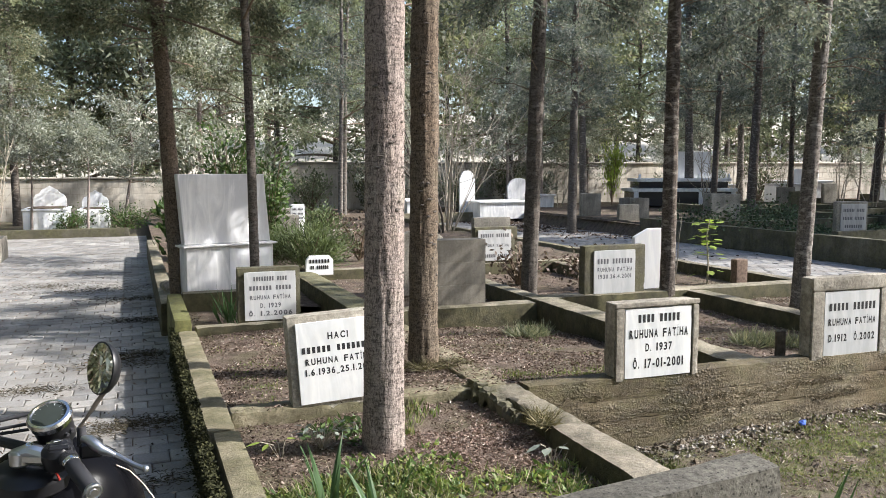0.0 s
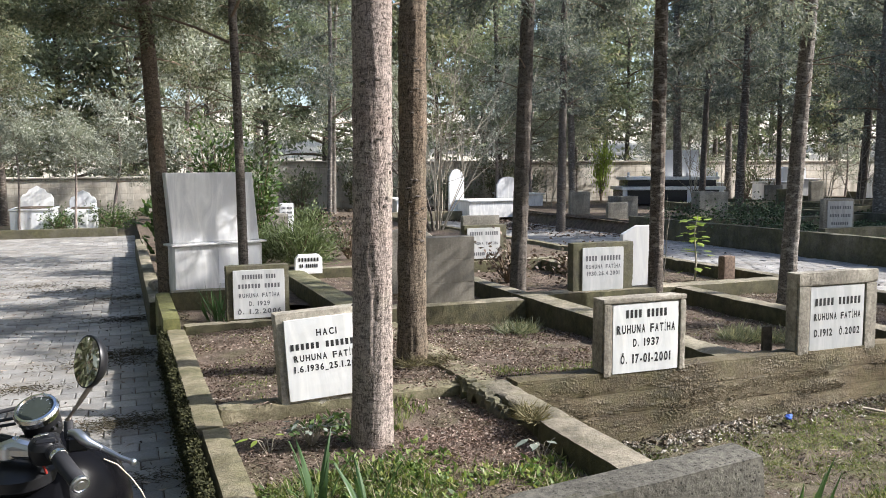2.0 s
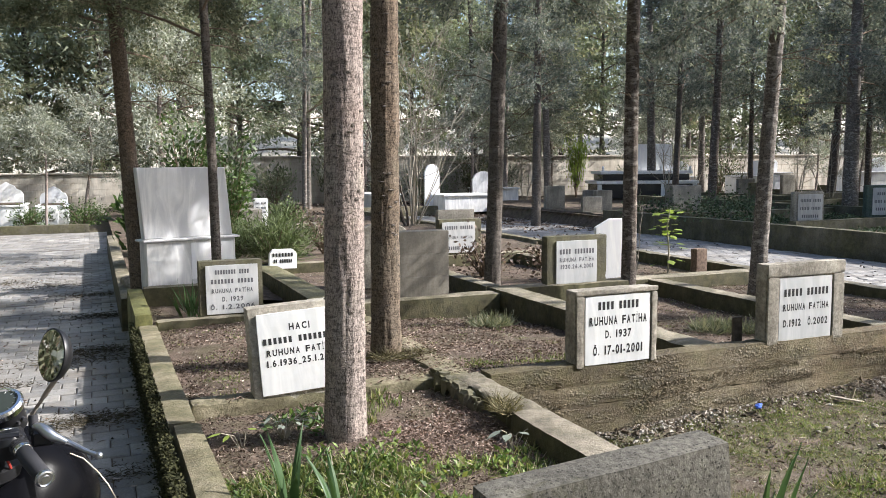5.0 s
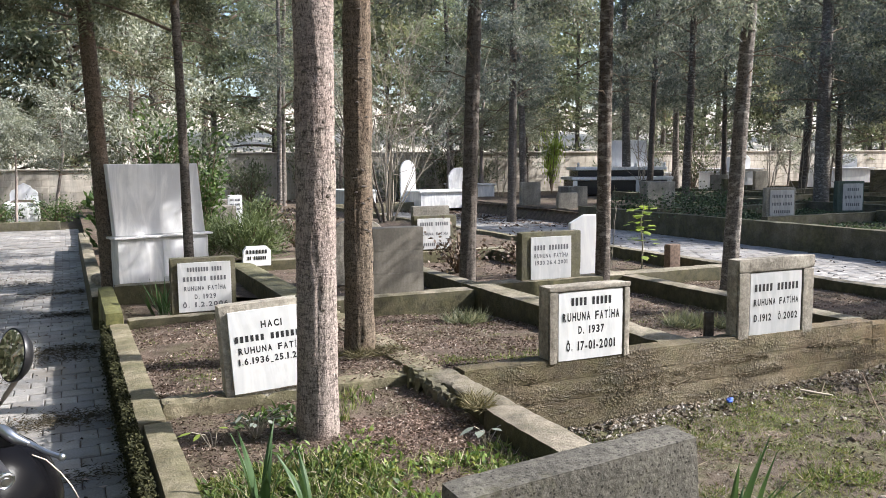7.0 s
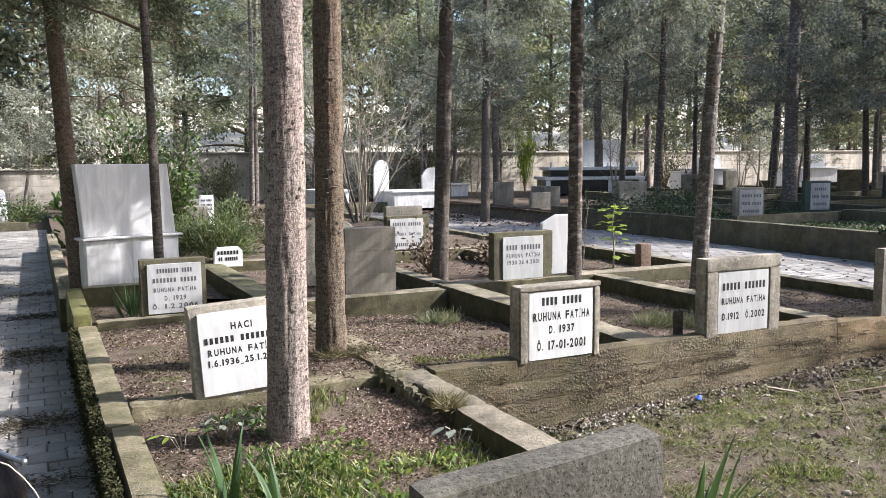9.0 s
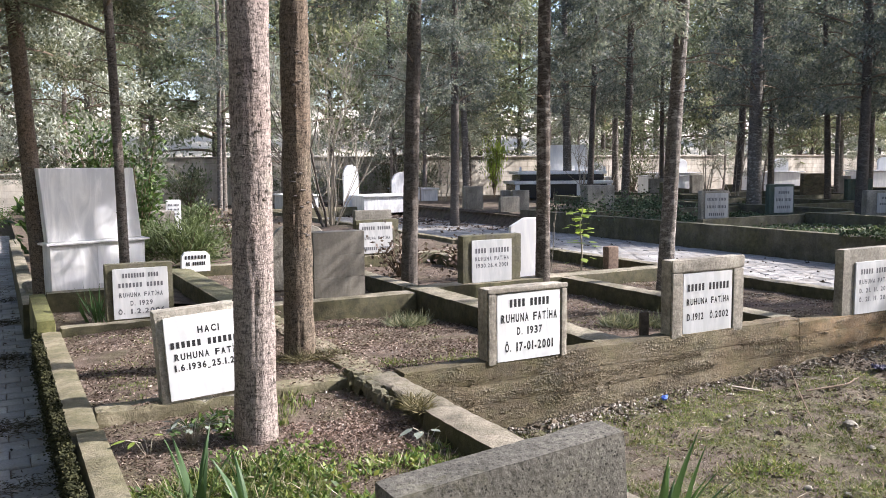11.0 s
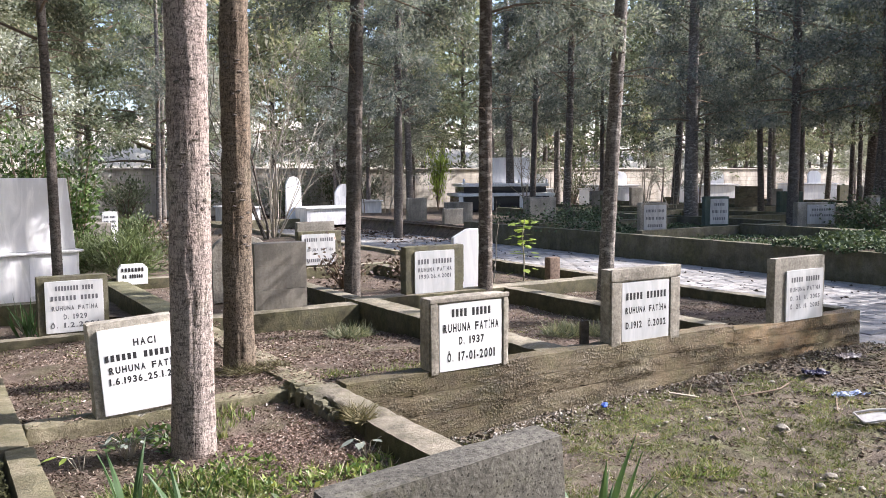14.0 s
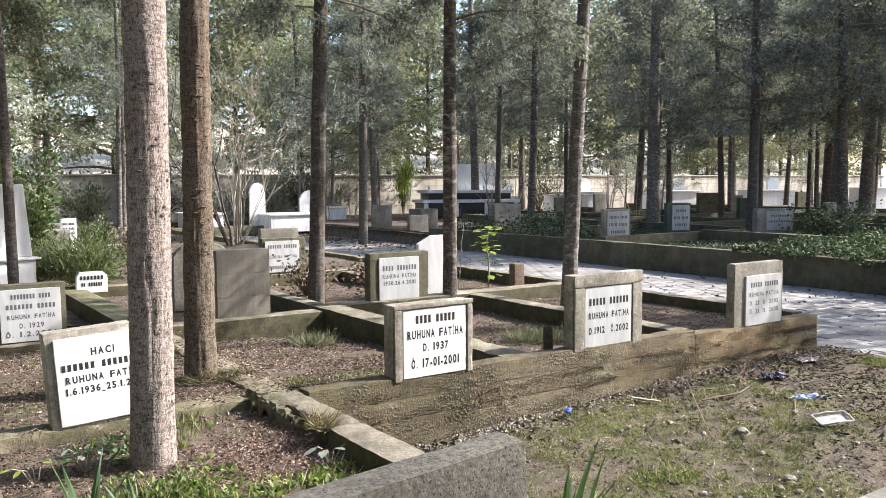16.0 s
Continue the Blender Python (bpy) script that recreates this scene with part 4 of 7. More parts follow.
WOOD_RIGHT = [(25.2, 11.2, 0.16, 6), (26.0, 14.0, 0.24, 7), (26.4, 16.2, 0.08, 12), (26.5, 18.2, 0.16, 7), (27.6, 20.2, 0.1, 12), (28.0, 10.5, 0.17, 6),
              (28.6, 24.0, 0.11, 12), (29.0, 15.4, 0.11, 12), (29.5, 17.4, 0.22, 8), (30.5, 14.0, 0.17, 1), (31.0, 22.6, 0.19, 1), (31.5, 19.0, 0.1, 11),
              (33.0, 11.5, 0.17, 8), (33.2, 16.4, 0.12, 11), (34.0, 22.0, 0.12, 11), (35.0, 17.5, 0.18, 4), (37.0, 14.0, 0.2, 2), (40.0, 23.0, 0.2, 3),
              (45.0, 20.0, 0.2, 2), (5.4, 22.6, 0.075, 11)]
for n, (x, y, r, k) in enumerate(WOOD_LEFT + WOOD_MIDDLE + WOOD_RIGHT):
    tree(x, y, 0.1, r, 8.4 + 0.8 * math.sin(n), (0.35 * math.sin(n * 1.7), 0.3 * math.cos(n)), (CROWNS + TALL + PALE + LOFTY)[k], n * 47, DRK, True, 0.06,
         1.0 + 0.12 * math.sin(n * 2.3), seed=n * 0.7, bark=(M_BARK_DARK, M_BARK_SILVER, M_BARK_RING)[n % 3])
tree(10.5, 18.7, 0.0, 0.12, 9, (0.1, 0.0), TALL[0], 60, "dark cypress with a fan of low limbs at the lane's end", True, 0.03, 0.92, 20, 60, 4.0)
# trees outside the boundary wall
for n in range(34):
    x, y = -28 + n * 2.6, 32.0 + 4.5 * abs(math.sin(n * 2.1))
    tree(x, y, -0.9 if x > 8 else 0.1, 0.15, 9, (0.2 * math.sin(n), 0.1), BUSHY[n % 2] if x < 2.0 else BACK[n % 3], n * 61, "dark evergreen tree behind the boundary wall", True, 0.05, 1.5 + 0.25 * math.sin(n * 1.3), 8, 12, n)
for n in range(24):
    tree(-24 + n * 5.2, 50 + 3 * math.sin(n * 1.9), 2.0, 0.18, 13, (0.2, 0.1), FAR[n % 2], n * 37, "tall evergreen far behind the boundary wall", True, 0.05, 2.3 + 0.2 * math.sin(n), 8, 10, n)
# unseen trees added across the lane to block sky light from the left
for n in range(16):
    tree(-5.2 - 3.4 * (n % 3) - 0.5 * math.sin(n), -9 + n * 1.75, 0.0, 0.16, 11, (0.2, 0.1), FAR[n % 2], n * 59, "unseen tall evergreen added across the lane to block sky light", True, 0.05, 1.6 + 0.3 * math.sin(n * 1.7), 8, 12, n)
# unseen trees added behind the viewer to cut sky light on stone faces
for n in range(11):
    tree(-13 + n * 2.7, -8.5 - 2.5 * abs(math.sin(n * 1.7)), 0.0, 0.14, 9, (0.2, 0.1), FAR[n % 2], n * 71, DRK, True, 0.05, 1.35, 8, 12, n + 3)
# olive trees among the graves
for n, (x, y, s) in enumerate(((1.05, 15.2, 1.0), (8.4, 26.6, 1.1), (12.2, 26.4, 1.1), (15.6, 28.0, 1.1), (-4.0, 26.6, 1.1), (-0.2, 26.5, 0.8), (19.8, 27.6, 1.1), (10.6, 31.3, 0.8), (13.8, 26.9, 1.5), (29.4, 27.4, 0.8), (37.5, 26.0, 0.9), (24.2, 31.5, 1.2), (18.0, 31.6, 1.1), (41.0, 25.0, 1.0), (36.0, 21.5, 0.75), (27.4, 23.4, 0.7))):
    tree(x, y, 0.1, min(0.09, 0.055 * s + 0.01), 3.4 * s, (0.25, 0.1), OLIVE[n % 2], n * 53, "silvery olive tree among the graves" if y < 30 else "silvery olive tree behind the boundary wall", False, 0.12, s, 10, 20, n)
for x, y, turn in ((-1.05, 22.3, 0), (-2.35, 22.7, 140)):
    tree(x, y, 0.1, 0.035, 2.5, (0.05, 0.0), OLIVE_YOUNG, turn, "young silvery olive tree before the white tombs", False, 0.06, 1.0, 8, 14, turn)
# out-of-view trees added beside and behind the viewer: lane shade, mirror reflections
for n, (x, y, k) in enumerate(((4.7, -0.7, 0), (-4.6, 3.0, 1), (-5.2, 6.4, 2), (-5.0, 10.5, 3), (-6.5, 14.0, 0), (-7.5, 0.5, 2), (-3.5, -4.0, 1), (3.0, -5.0, 4), (12.8, -3.5, 5), (8.5, -7.0, 6), (14.5, 2.0, 4))):
    tree(x, y, 0.0, 0.13, 11, (0.2, 0.1), (HIGH[0] if n == 0 else FAR[k % 2]), n * 83, DRK, True, 0.05, 1.0, 10, 20, n)

# ---- gravestones ----
FATIHA = "RUHUNA FATİHA"


def headstone(x0, x1, y, thick, z0, z1, label, plaque=None, lines=(), lean=0.0, turn=0.0, tilt=0.0, material=None, marble_mat=None, cut=False, ink=None, category="gravestone", seed=0.0, sink=0.012, amp=0.0035, courses=1, framed=False):
    """A cast stone with a marble plaque on its face. plaque: left, right, bottom, top as shares; lines: (text or bar counts, share across, share high, centre height)."""
    w, hgt = x1 - x0, z1 - z0
    ob = thing("gravestone", pose((x0 + x1) / 2, y, z0, -lean, tilt, turn), label, category, "gravestones")
    for c in range(courses):
        low, high = -sink + (hgt + sink) * c / courses, -sink + (hgt + sink) * (c + 1) / courses
        part("body" if courses == 1 else "course", block(-w / 2 + 0.0006 * (c % 2), w / 2, 0.0008 * (c % 2), thick, low + (0.0006 if c else 0), high, 0.03, amp, 0.005 if courses == 1 else 0.0012, seed + x0 + c), material or M_STONE, ob, smooth=True)
    if plaque:
        l, r, b, t = plaque
        px0, px1, pz0, pz1 = -w / 2 + w * l, -w / 2 + w * r, hgt * b, hgt * t
        pq = part("plaque", block(px0, px1, -0.016, 0.006, pz0, pz1, 0.08, 0.0004, 0.003, seed), marble_mat or M_MARBLE, ob, "white marble plaque with painted lettering")
        pw, ph = px1 - px0, pz1 - pz0
        if framed:
            for name, a, b, c, d in (("frame_side", -w / 2 + 0.002, px0 - 0.005, -sink, pz1 + 0.007), ("frame_side", px1 + 0.007, w / 2 - 0.002, -sink, pz1 + 0.007), ("lintel", -w / 2 - 0.003, w / 2 + 0.003, pz1 + 0.0075, hgt + 0.003)):
                part(name, block(a, b, -0.022, -0.001, c, d, 0.02, 0.004, 0.004, seed + a), material or M_STONE, ob, "", True)
        for text, across, high, at in lines:
            if isinstance(text, str):
                words(text, pw * across, ph * high * 0.86, ink or M_INK, pq, (px0 + px1) / 2, -0.0166, pz0 + ph * at)
            else:
                bars(pw * across, ph * high * 0.9, text, ink or M_INK, pq, (px0 + px1) / 2, -0.0166, pz0 + ph * at)
    return ob


# front row, on the retaining wall
headstone(2.62, 3.205, 4.14, 0.115, 0.37, 0.825, "concrete gravestone with a white plaque in bold black lettering", (0.11, 0.91, 0.0, 0.92),
          [((4, 5), 0.64, 0.13, 0.855), (FATIHA, 0.88, 0.14, 0.64), ("D. 1937", 0.4, 0.13, 0.44), ("Ö. 17-01-2001", 0.76, 0.15, 0.21)], framed=True, material=M_STONE_FRAME)
headstone(4.1, 4.785, 4.15, 0.1, 0.37, 0.905, "concrete gravestone with a white inset plaque", (0.15, 0.84, 0.02, 0.82),
          [((5, 6), 0.86, 0.13, 0.76), (FATIHA, 0.86, 0.12, 0.53), ("D.1912  Ö.2002", 0.84, 0.13, 0.28)], marble_mat=M_MARBLE_MID, framed=True, material=M_STONE_FRAME)
headstone(5.9, 6.57, 4.14, 0.085, 0.34, 0.88, "concrete gravestone with a small plaque in faded lettering", (0.2, 0.94, 0.02, 0.8),
          [((5, 6), 0.78, 0.11, 0.81), (FATIHA, 0.82, 0.1, 0.62), ("D. 21. 11. 2005", 0.8, 0.1, 0.45), ("Ö. 21. 11. 2005", 0.8, 0.1, 0.28)], marble_mat=M_MARBLE_MID, ink=M_INK_GREY)
# the leaning one at the left
headstone(0.77, 1.29, 4.37, 0.13, 0.362, 0.835, "leaning concrete gravestone with a broad white marble plaque", (0.08, 0.96, -0.02, 0.92),
          [("HACI", 0.25, 0.095, 0.815), ((6, 8), 0.9, 0.085, 0.66), (FATIHA, 0.82, 0.09, 0.52), ("1.6.1936_25.1.2001", 0.84, 0.09, 0.39)], lean=3.0, tilt=-3.0, sink=0.09, material=M_STONE_PALE)
# the near one seen from behind, on the open side
headstone(0.87, 1.565, 1.62, 0.125, 0.3, 0.83, "plain grey concrete gravestone seen from its back", material=M_SLAB_DARK, tilt=-4.0, amp=0.0012)
# second row
headstone(0.8, 1.33, 7.06, 0.12, 0.33, 0.79, "mossy concrete gravestone with a marble plaque in thin lettering", (0.1, 0.92, 0.02, 0.92),
          [((8, 4), 0.66, 0.1, 0.86), ((7, 5), 0.82, 0.1, 0.67), (FATIHA, 0.78, 0.1, 0.48), ("D. 1929", 0.4, 0.11, 0.31), ("Ö. 1.2.2006", 0.84, 0.11, 0.15)], material=M_STONE_MOSS, marble_mat=M_MARBLE_MID, ink=M_INK_GREY)
headstone(2.58, 3.08, 7.1, 0.2, 0.34, 0.965, "tall plain concrete gravestone seen from behind", material=M_STONE_DARK, amp=0.0015, courses=3)
headstone(4.14, 4.84, 7.1, 0.12, 0.37, 0.86, "mossy concrete gravestone with a grey marble plaque", (0.14, 0.82, 0.02, 0.9),
          [((4, 7), 0.86, 0.13, 0.75), (FATIHA, 0.84, 0.11, 0.56), ("1930.26.4.2001", 0.8, 0.11, 0.4)], material=M_STONE_MOSS, marble_mat=M_MARBLE_MID, ink=M_INK_GREY)
headstone(4.24, 4.86, 10.12, 0.12, 0.37, 0.85, "mossy concrete gravestone with a faded marble plaque", (0.06, 0.84, 0.06, 0.92),
          [((6, 6), 0.86, 0.13, 0.82), (FATIHA, 0.84, 0.11, 0.5), ((8, 6), 0.86, 0.12, 0.16)], material=M_STONE_MOSS, marble_mat=M_MARBLE_MID, ink=M_INK_GREY)
headstone(4.42, 4.98, 10.6, 0.1, 0.22, 0.95, "plain pale grey gravestone behind a mossy one", material=M_SLAB)

headstone(2.72, 3.4, 18.8, 0.5, 0.2, 0.75, "low plain concrete box grave under the trees", material=M_STONE, turn=-10)
headstone(3.68, 4.05, 20.9, 0.06, 0.25, 0.72, "small white plaque with dark lettering", (0.04, 0.96, 0.04, 0.96), [((5,), 0.8, 0.16, 0.75), ((3, 3), 0.8, 0.16, 0.5), ((5,), 0.7, 0.16, 0.25)], turn=-12)

# cut marble slabs with shaped outlines


def shaped(points, x, y, z, thick, label, material=None, turn=0.0, lean=0.0, name="gravestone", category="gravestone"):
    return single(name, outline_slab(points, 0, thick), material or M_MARBLE_WHITE, label, category, "gravestones", m=pose(x, y, z, -lean, 0, turn))


def arch(w, hgt, shoulder, n=9):
    """An outline with a round top on shoulders."""
    pts = [(-w / 2, -0.1), (w / 2, -0.1), (w / 2, shoulder)]
    for k in range(n + 1):
        a = math.pi * k / n
        pts.append((w * 0.46 * math.cos(a), shoulder + (hgt - shoulder) * math.sin(a)))
    return pts + [(-w / 2, shoulder)]


shaped([(-0.17, -0.1), (0.2, -0.1), (0.2, 0.62), (0.0, 0.62), (-0.17, 0.53)], 5.1, 7.42, 0.37, 0.06, "white marble gravestone with a clipped corner", turn=-8)
marker = thing("grave_marker", pose(2.1, 9.9, 0.385), "small white marker painted with black lettering", "gravestone", "gravestones")
part("body", outline_slab([(-0.17, -0.05), (0.17, -0.05), (0.17, 0.14), (0.12, 0.19), (-0.12, 0.19), (-0.16, 0.14)], 0, 0.06), M_MARBLE_WHITE, marker)
for k, (c, zz) in enumerate((((7,), 0.125), ((2, 6), 0.05))):
    bars(0.26 - 0.03 * k, 0.045, c, M_INK, marker, 0, -0.004, zz)
shaped(arch(0.62, 0.62, 0.48), 2.95, 8.6, 0.33, 0.1, "rounded concrete gravestone behind the plain one", M_STONE)
single("board", block(4.0, 4.08, 4.33, 4.36, 0.2, 0.53, 0.03, 0.004, 0.005), plain("rotten_board", (0.1, 0.08, 0.062), 0.9, 0, 0.2, 0.5), "dark rotten board standing beside a gravestone", "board")
# low wooden stump by the second lane
single("stump", block(6.66, 6.82, 7.9, 8.02, 0.15, 0.55, 0.03, 0.003, 0.005), plain("weathered_wood", (0.2, 0.145, 0.112), 0.9, 0, 0.2, 0.5), "short square brown wooden post", "post")

# marble tomb with a leaning tall slab
tomb = thing("marble_tomb", pose(0.93, 8.78, 0.4, 0, 0, 16), "tall grey-veined marble tomb with a ledge", "tomb")
part("plinth", block(-0.47, 0.47, -0.03, 0.34, -0.1, 0.43, 0.12, 0.002, 0.004), M_MARBLE_GREY, tomb)
part("ledge", block(-0.51, 0.51, -0.07, 0.38, 0.43, 0.46, 0.12, 0.001, 0.006), M_MARBLE_GREY, tomb)
slab = part("slab", outline_slab([(-0.47, 0.46), (0.46, 0.46), (0.4, 1.17), (-0.52, 1.17)], 0.02, 0.12), M_MARBLE_GREY, tomb, "tall veined marble slab")
part("panel", block(-0.02, 0.44, -0.036, -0.028, 0.03, 0.4, 0.1, 0.0005, 0.002), M_MARBLE_WHITE, tomb, "smooth white marble panel")
for n, (x, y, z, r) in enumerate(((0.33, 9.2, 0.37, 0.07), (0.31, 9.45, 0.37, 0.06), (0.42, 9.35, 0.42, 0.065))):
    bm = bmesh.new()
    bmesh.ops.create_icosphere(bm, subdivisions=2, radius=r)
    for v in bm.verts:
        v.co *= 1 + 0.5 * noise.noise(v.co * 14 + Vector((n, 0, 0)))
    single("stone", bm, M_STONE, "rough field stone on the kerb beside the marble tomb", "stone", m=pose(x, y, z), smooth=True)


def white_tomb(x, y, z, w, d, hgt, head, label, turn=0.0):
    """A marble box tomb with a carved headstone."""
    ob = thing("white_tomb", pose(x, y, z, 0, 0, turn), label, "tomb", "white tombs")
    part("body", block(-w / 2, w / 2, -d / 2, d / 2, 0, hgt, 0.25, 0.001, 0.008), M_MARBLE_WHITE, ob)
    part("rim", block(-w / 2 - 0.03, w / 2 + 0.03, -d / 2 - 0.03, d / 2 + 0.03, hgt, hgt + 0.05, 0.3, 0.001, 0.008), M_MARBLE_WHITE, ob)
    part("earth", block(-w / 2 + 0.1, w / 2 - 0.1, -d / 2 + 0.1, d / 2 - 0.1, hgt + 0.03, hgt + 0.062, 0.2, 0.01, 0.004), M_SOIL, ob, "dark planting earth")
    pts = [(-0.4, 0), (0.4, 0), (0.4, 0.22), (0.34, 0.33), (0.24, 0.36), (0.19, 0.46), (0.08, 0.5), (0, 0.56), (-0.08, 0.5), (-0.19, 0.46), (-0.24, 0.36), (-0.34, 0.33), (-0.4, 0.22)]
    o = part("headstone", outline_slab([(px * head, pz * head) for px, pz in pts], -0.05, 0.05), M_MARBLE_WHITE, ob, "carved white marble headstone")
    o.location = (0, d / 2 - 0.12, hgt + 0.04)
    return ob


white_tomb(-2.05, 23.6, 0.12, 1.0, 1.7, 0.5, 1.0, "white marble tomb with a carved headstone")
white_tomb(-0.95, 24.0, 0.12, 0.75, 1.5, 0.45, 0.85, "narrow white marble tomb with a carved headstone")
headstone(-1.3, -0.8, 23.1, 0.06, 0.1, 0.6, "small white marble stone with dark lettering", (0.08, 0.92, 0.1, 0.9), [((5, 4), 0.8, 0.14, 0.75), ((6,), 0.6, 0.14, 0.5), ((4, 4), 0.7, 0.14, 0.25)], material=M_MARBLE_WHITE)
shaped(arch(0.5, 1.4, 1.15), 9.95, 24.4, 0.2, 0.1, "tall round-topped white marble gravestone in full sun")
shaped(arch(0.8, 1.15, 0.9), 12.0, 24.9, 0.2, 0.1, "broad grey-white gravestone with a curved top", M_MARBLE_GREY)
for x, y, w, d, hh in ((8.3, 24.9, 0.9, 1.6, 0.55), (10.85, 24.1, 1.75, 1.3, 0.5), (13.4, 27.0, 1.2, 1.6, 0.6)):
    ob = thing("white_tomb", pose(x, y, 0.1), "low white marble box tomb under the trees", "tomb", "white tombs")
    part("body", block(-w / 2, w / 2, -d / 2, d / 2, 0, hh, 0.3, 0.001, 0.008), M_MARBLE_GREY, ob)
    part("rim", block(-w / 2 - 0.05, w / 2 + 0.05, -d / 2 - 0.05, d / 2 + 0.05, hh, hh + 0.06, 0.3, 0.001, 0.008), M_MARBLE_WHITE, ob)

# family tomb in black granite and white marble
ft = thing("family_tomb", pose(18.35, 25.0, 0.34, 0, 0, -20) @ Matrix.Scale(0.92, 4), "large stepped tomb of black granite and white marble", "tomb")
part("base", block(-1.9, 1.9, -0.9, 0.9, 0, 0.55, 0.4, 0.001, 0.01), M_GRANITE, ft, "black granite base")
part("band", block(-2.0, 2.0, -1.0, 1.0, 0.55, 0.68, 0.4, 0.001, 0.01), M_MARBLE_WHITE, ft, "white marble band")
for x in (-1.85, -0.62, 0.62, 1.85):
    part("pillar", block(x - 0.09, x + 0.09, -0.96, -0.9, 0.0, 0.55, 0.2, 0.001, 0.006), M_MARBLE_WHITE, ft, "white marble pillar")
part("step", block(-1.7, 1.7, -0.75, 0.75, 0.68, 0.93, 0.4, 0.001, 0.01), M_GRANITE, ft, "black granite step")
part("top", block(-1.8, 1.8, -0.85, 0.85, 0.93, 1.06, 0.4, 0.001, 0.01), M_MARBLE_WHITE, ft)
part("headstone", block(-0.2, 1.4, 0.4, 0.6, 1.06, 2.1, 0.3, 0.001, 0.01), M_MARBLE_WHITE, ft, "white marble headstone")
for x in (-1.7, -0.6, 0.55, 1.7):
    part("post", disc((x, -0.8, 1.06), (0, 0, 1), [(0.05, 0), (0.06, 0.03), (0.04, 0.06), (0.055, 0.12), (0.02, 0.18)], 10), M_MARBLE_WHITE, ft)

# gravestones beyond the second lane
headstone(12.15, 12.75, 11.7, 0.14, 0.42, 1.02, "grey concrete gravestone with a grey plaque", (0.12, 0.94, 0.04, 0.92), [((7, 5), 0.84, 0.12, 0.78), ((6, 6), 0.84, 0.12, 0.5), ((8,), 0.7, 0.12, 0.22)], material=M_STONE, marble_mat=M_MARBLE_DULL, ink=M_INK_GREY, turn=-16)
headstone(15.0, 15.6, 12.5, 0.16, 0.42, 1.08, "green-painted gravestone with a white plaque", (0.2, 0.94, 0.05, 0.92), [((6,), 0.6, 0.12, 0.78), ((5, 5), 0.84, 0.12, 0.5), ((7,), 0.7, 0.12, 0.22)], material=M_GREEN, marble_mat=M_MARBLE_DULL, ink=M_INK_GREY, turn=-20)
headstone(16.3, 17.2, 11.0, 0.2, 0.42, 0.95, "broad grey concrete gravestone with a pale plaque", (0.25, 0.95, 0.1, 0.9), [((8,), 0.7, 0.12, 0.75), ((6, 6), 0.84, 0.12, 0.45)], marble_mat=M_MARBLE_DULL, ink=M_INK_GREY, turn=-25)
headstone(20.9, 21.7, 12.1, 0.2, 0.42, 1.0, "grey concrete gravestone with a white plaque among ivy", (0.2, 0.95, 0.1, 0.92), [((8,), 0.7, 0.14, 0.75), ((6, 6), 0.84, 0.14, 0.45)], marble_mat=M_MARBLE_DULL, ink=M_INK_GREY, turn=-25)
headstone(12.72, 13.5, 16.0, 0.16, 0.3, 1.04, "plain grey concrete gravestone among ivy", turn=-6)
for x0, x1, y, zt in ((11.75, 12.3, 18.4, 0.72), (12.45, 12.95, 18.9, 0.86), (12.6, 13.3, 19.6, 0.75), (11.9, 12.5, 20.6, 0.95)):
    headstone(x0, x1, y, 0.16, 0.28, zt, "low weathered concrete gravestone on the bank", material=M_STONE, turn=-8)
headstone(20.2, 20.9, 14.3, 0.2, 0.3, 1.1, "dark green-grey gravestone in the shade", material=M_GREEN, turn=-24)
headstone(22.5, 23.4, 17.5, 0.2, 0.4, 1.2, "brown concrete gravestone under the trees", material=M_WALL, turn=-20)
for n, (x, y, w, hh) in enumerate(((15.6, 19.5, 0.9, 0.7), (18.0, 18.8, 0.8, 0.75), (20.5, 22.0, 0.9, 0.8), (23.6, 23.2, 0.8, 0.9), (25.8, 19.6, 1.0, 0.9), (28.0, 20.2, 0.9, 0.8),
                                   (30.5, 18.0, 1.0, 0.9), (33.0, 20.5, 1.0, 0.9), (12.6, 19.2, 0.9, 0.6), (24.4, 11.5, 1.0, 0.7))):
    headstone(x - w / 3, x + w / 3, y, 0.16, 0.3, 0.35 + hh * 0.85, "weathered concrete gravestone in the shade of the trees", material=(M_STONE, M_STONE_MOSS, M_SLAB)[n % 3], turn=-18 + 3 * (n % 4))
for n, (x, y, w, d, hh) in enumerate(((20.8, 26.6, 2.2, 1.2, 0.8), (26.0, 27.2, 2.2, 1.2, 0.9), (30.5, 25.6, 2.4, 1.2, 0.9), (35.5, 24.0, 2.4, 1.2, 0.9), (33.0, 14.2, 3.2, 1.6, 0.9), (38.5, 20.0, 2.6, 1.4, 1.0), (24.0, 25.6, 1.6, 1.0, 0.8))):
    ob = thing("white_tomb", pose(x, y, 0.2, 0, 0, -15), "white marble tomb in sun beyond the trees", "tomb", "white tombs")
    part("body", block(-w / 2, w / 2, -d / 2, d / 2, 0, hh, 0.4, 0.001, 0.01), M_MARBLE_WHITE, ob)
    part("rim", block(-w / 2 - 0.05, w / 2 + 0.05, -d / 2 - 0.05, d / 2 + 0.05, hh, hh + 0.07, 0.4, 0.001, 0.01), M_MARBLE_GREY, ob)
    o = part("headstone", outline_slab(arch(0.7, 0.6, 0.42), -0.06, 0.06), M_MARBLE_WHITE, ob)
    o.location = (w * 0.3, d / 2 - 0.2, hh + 0.05)

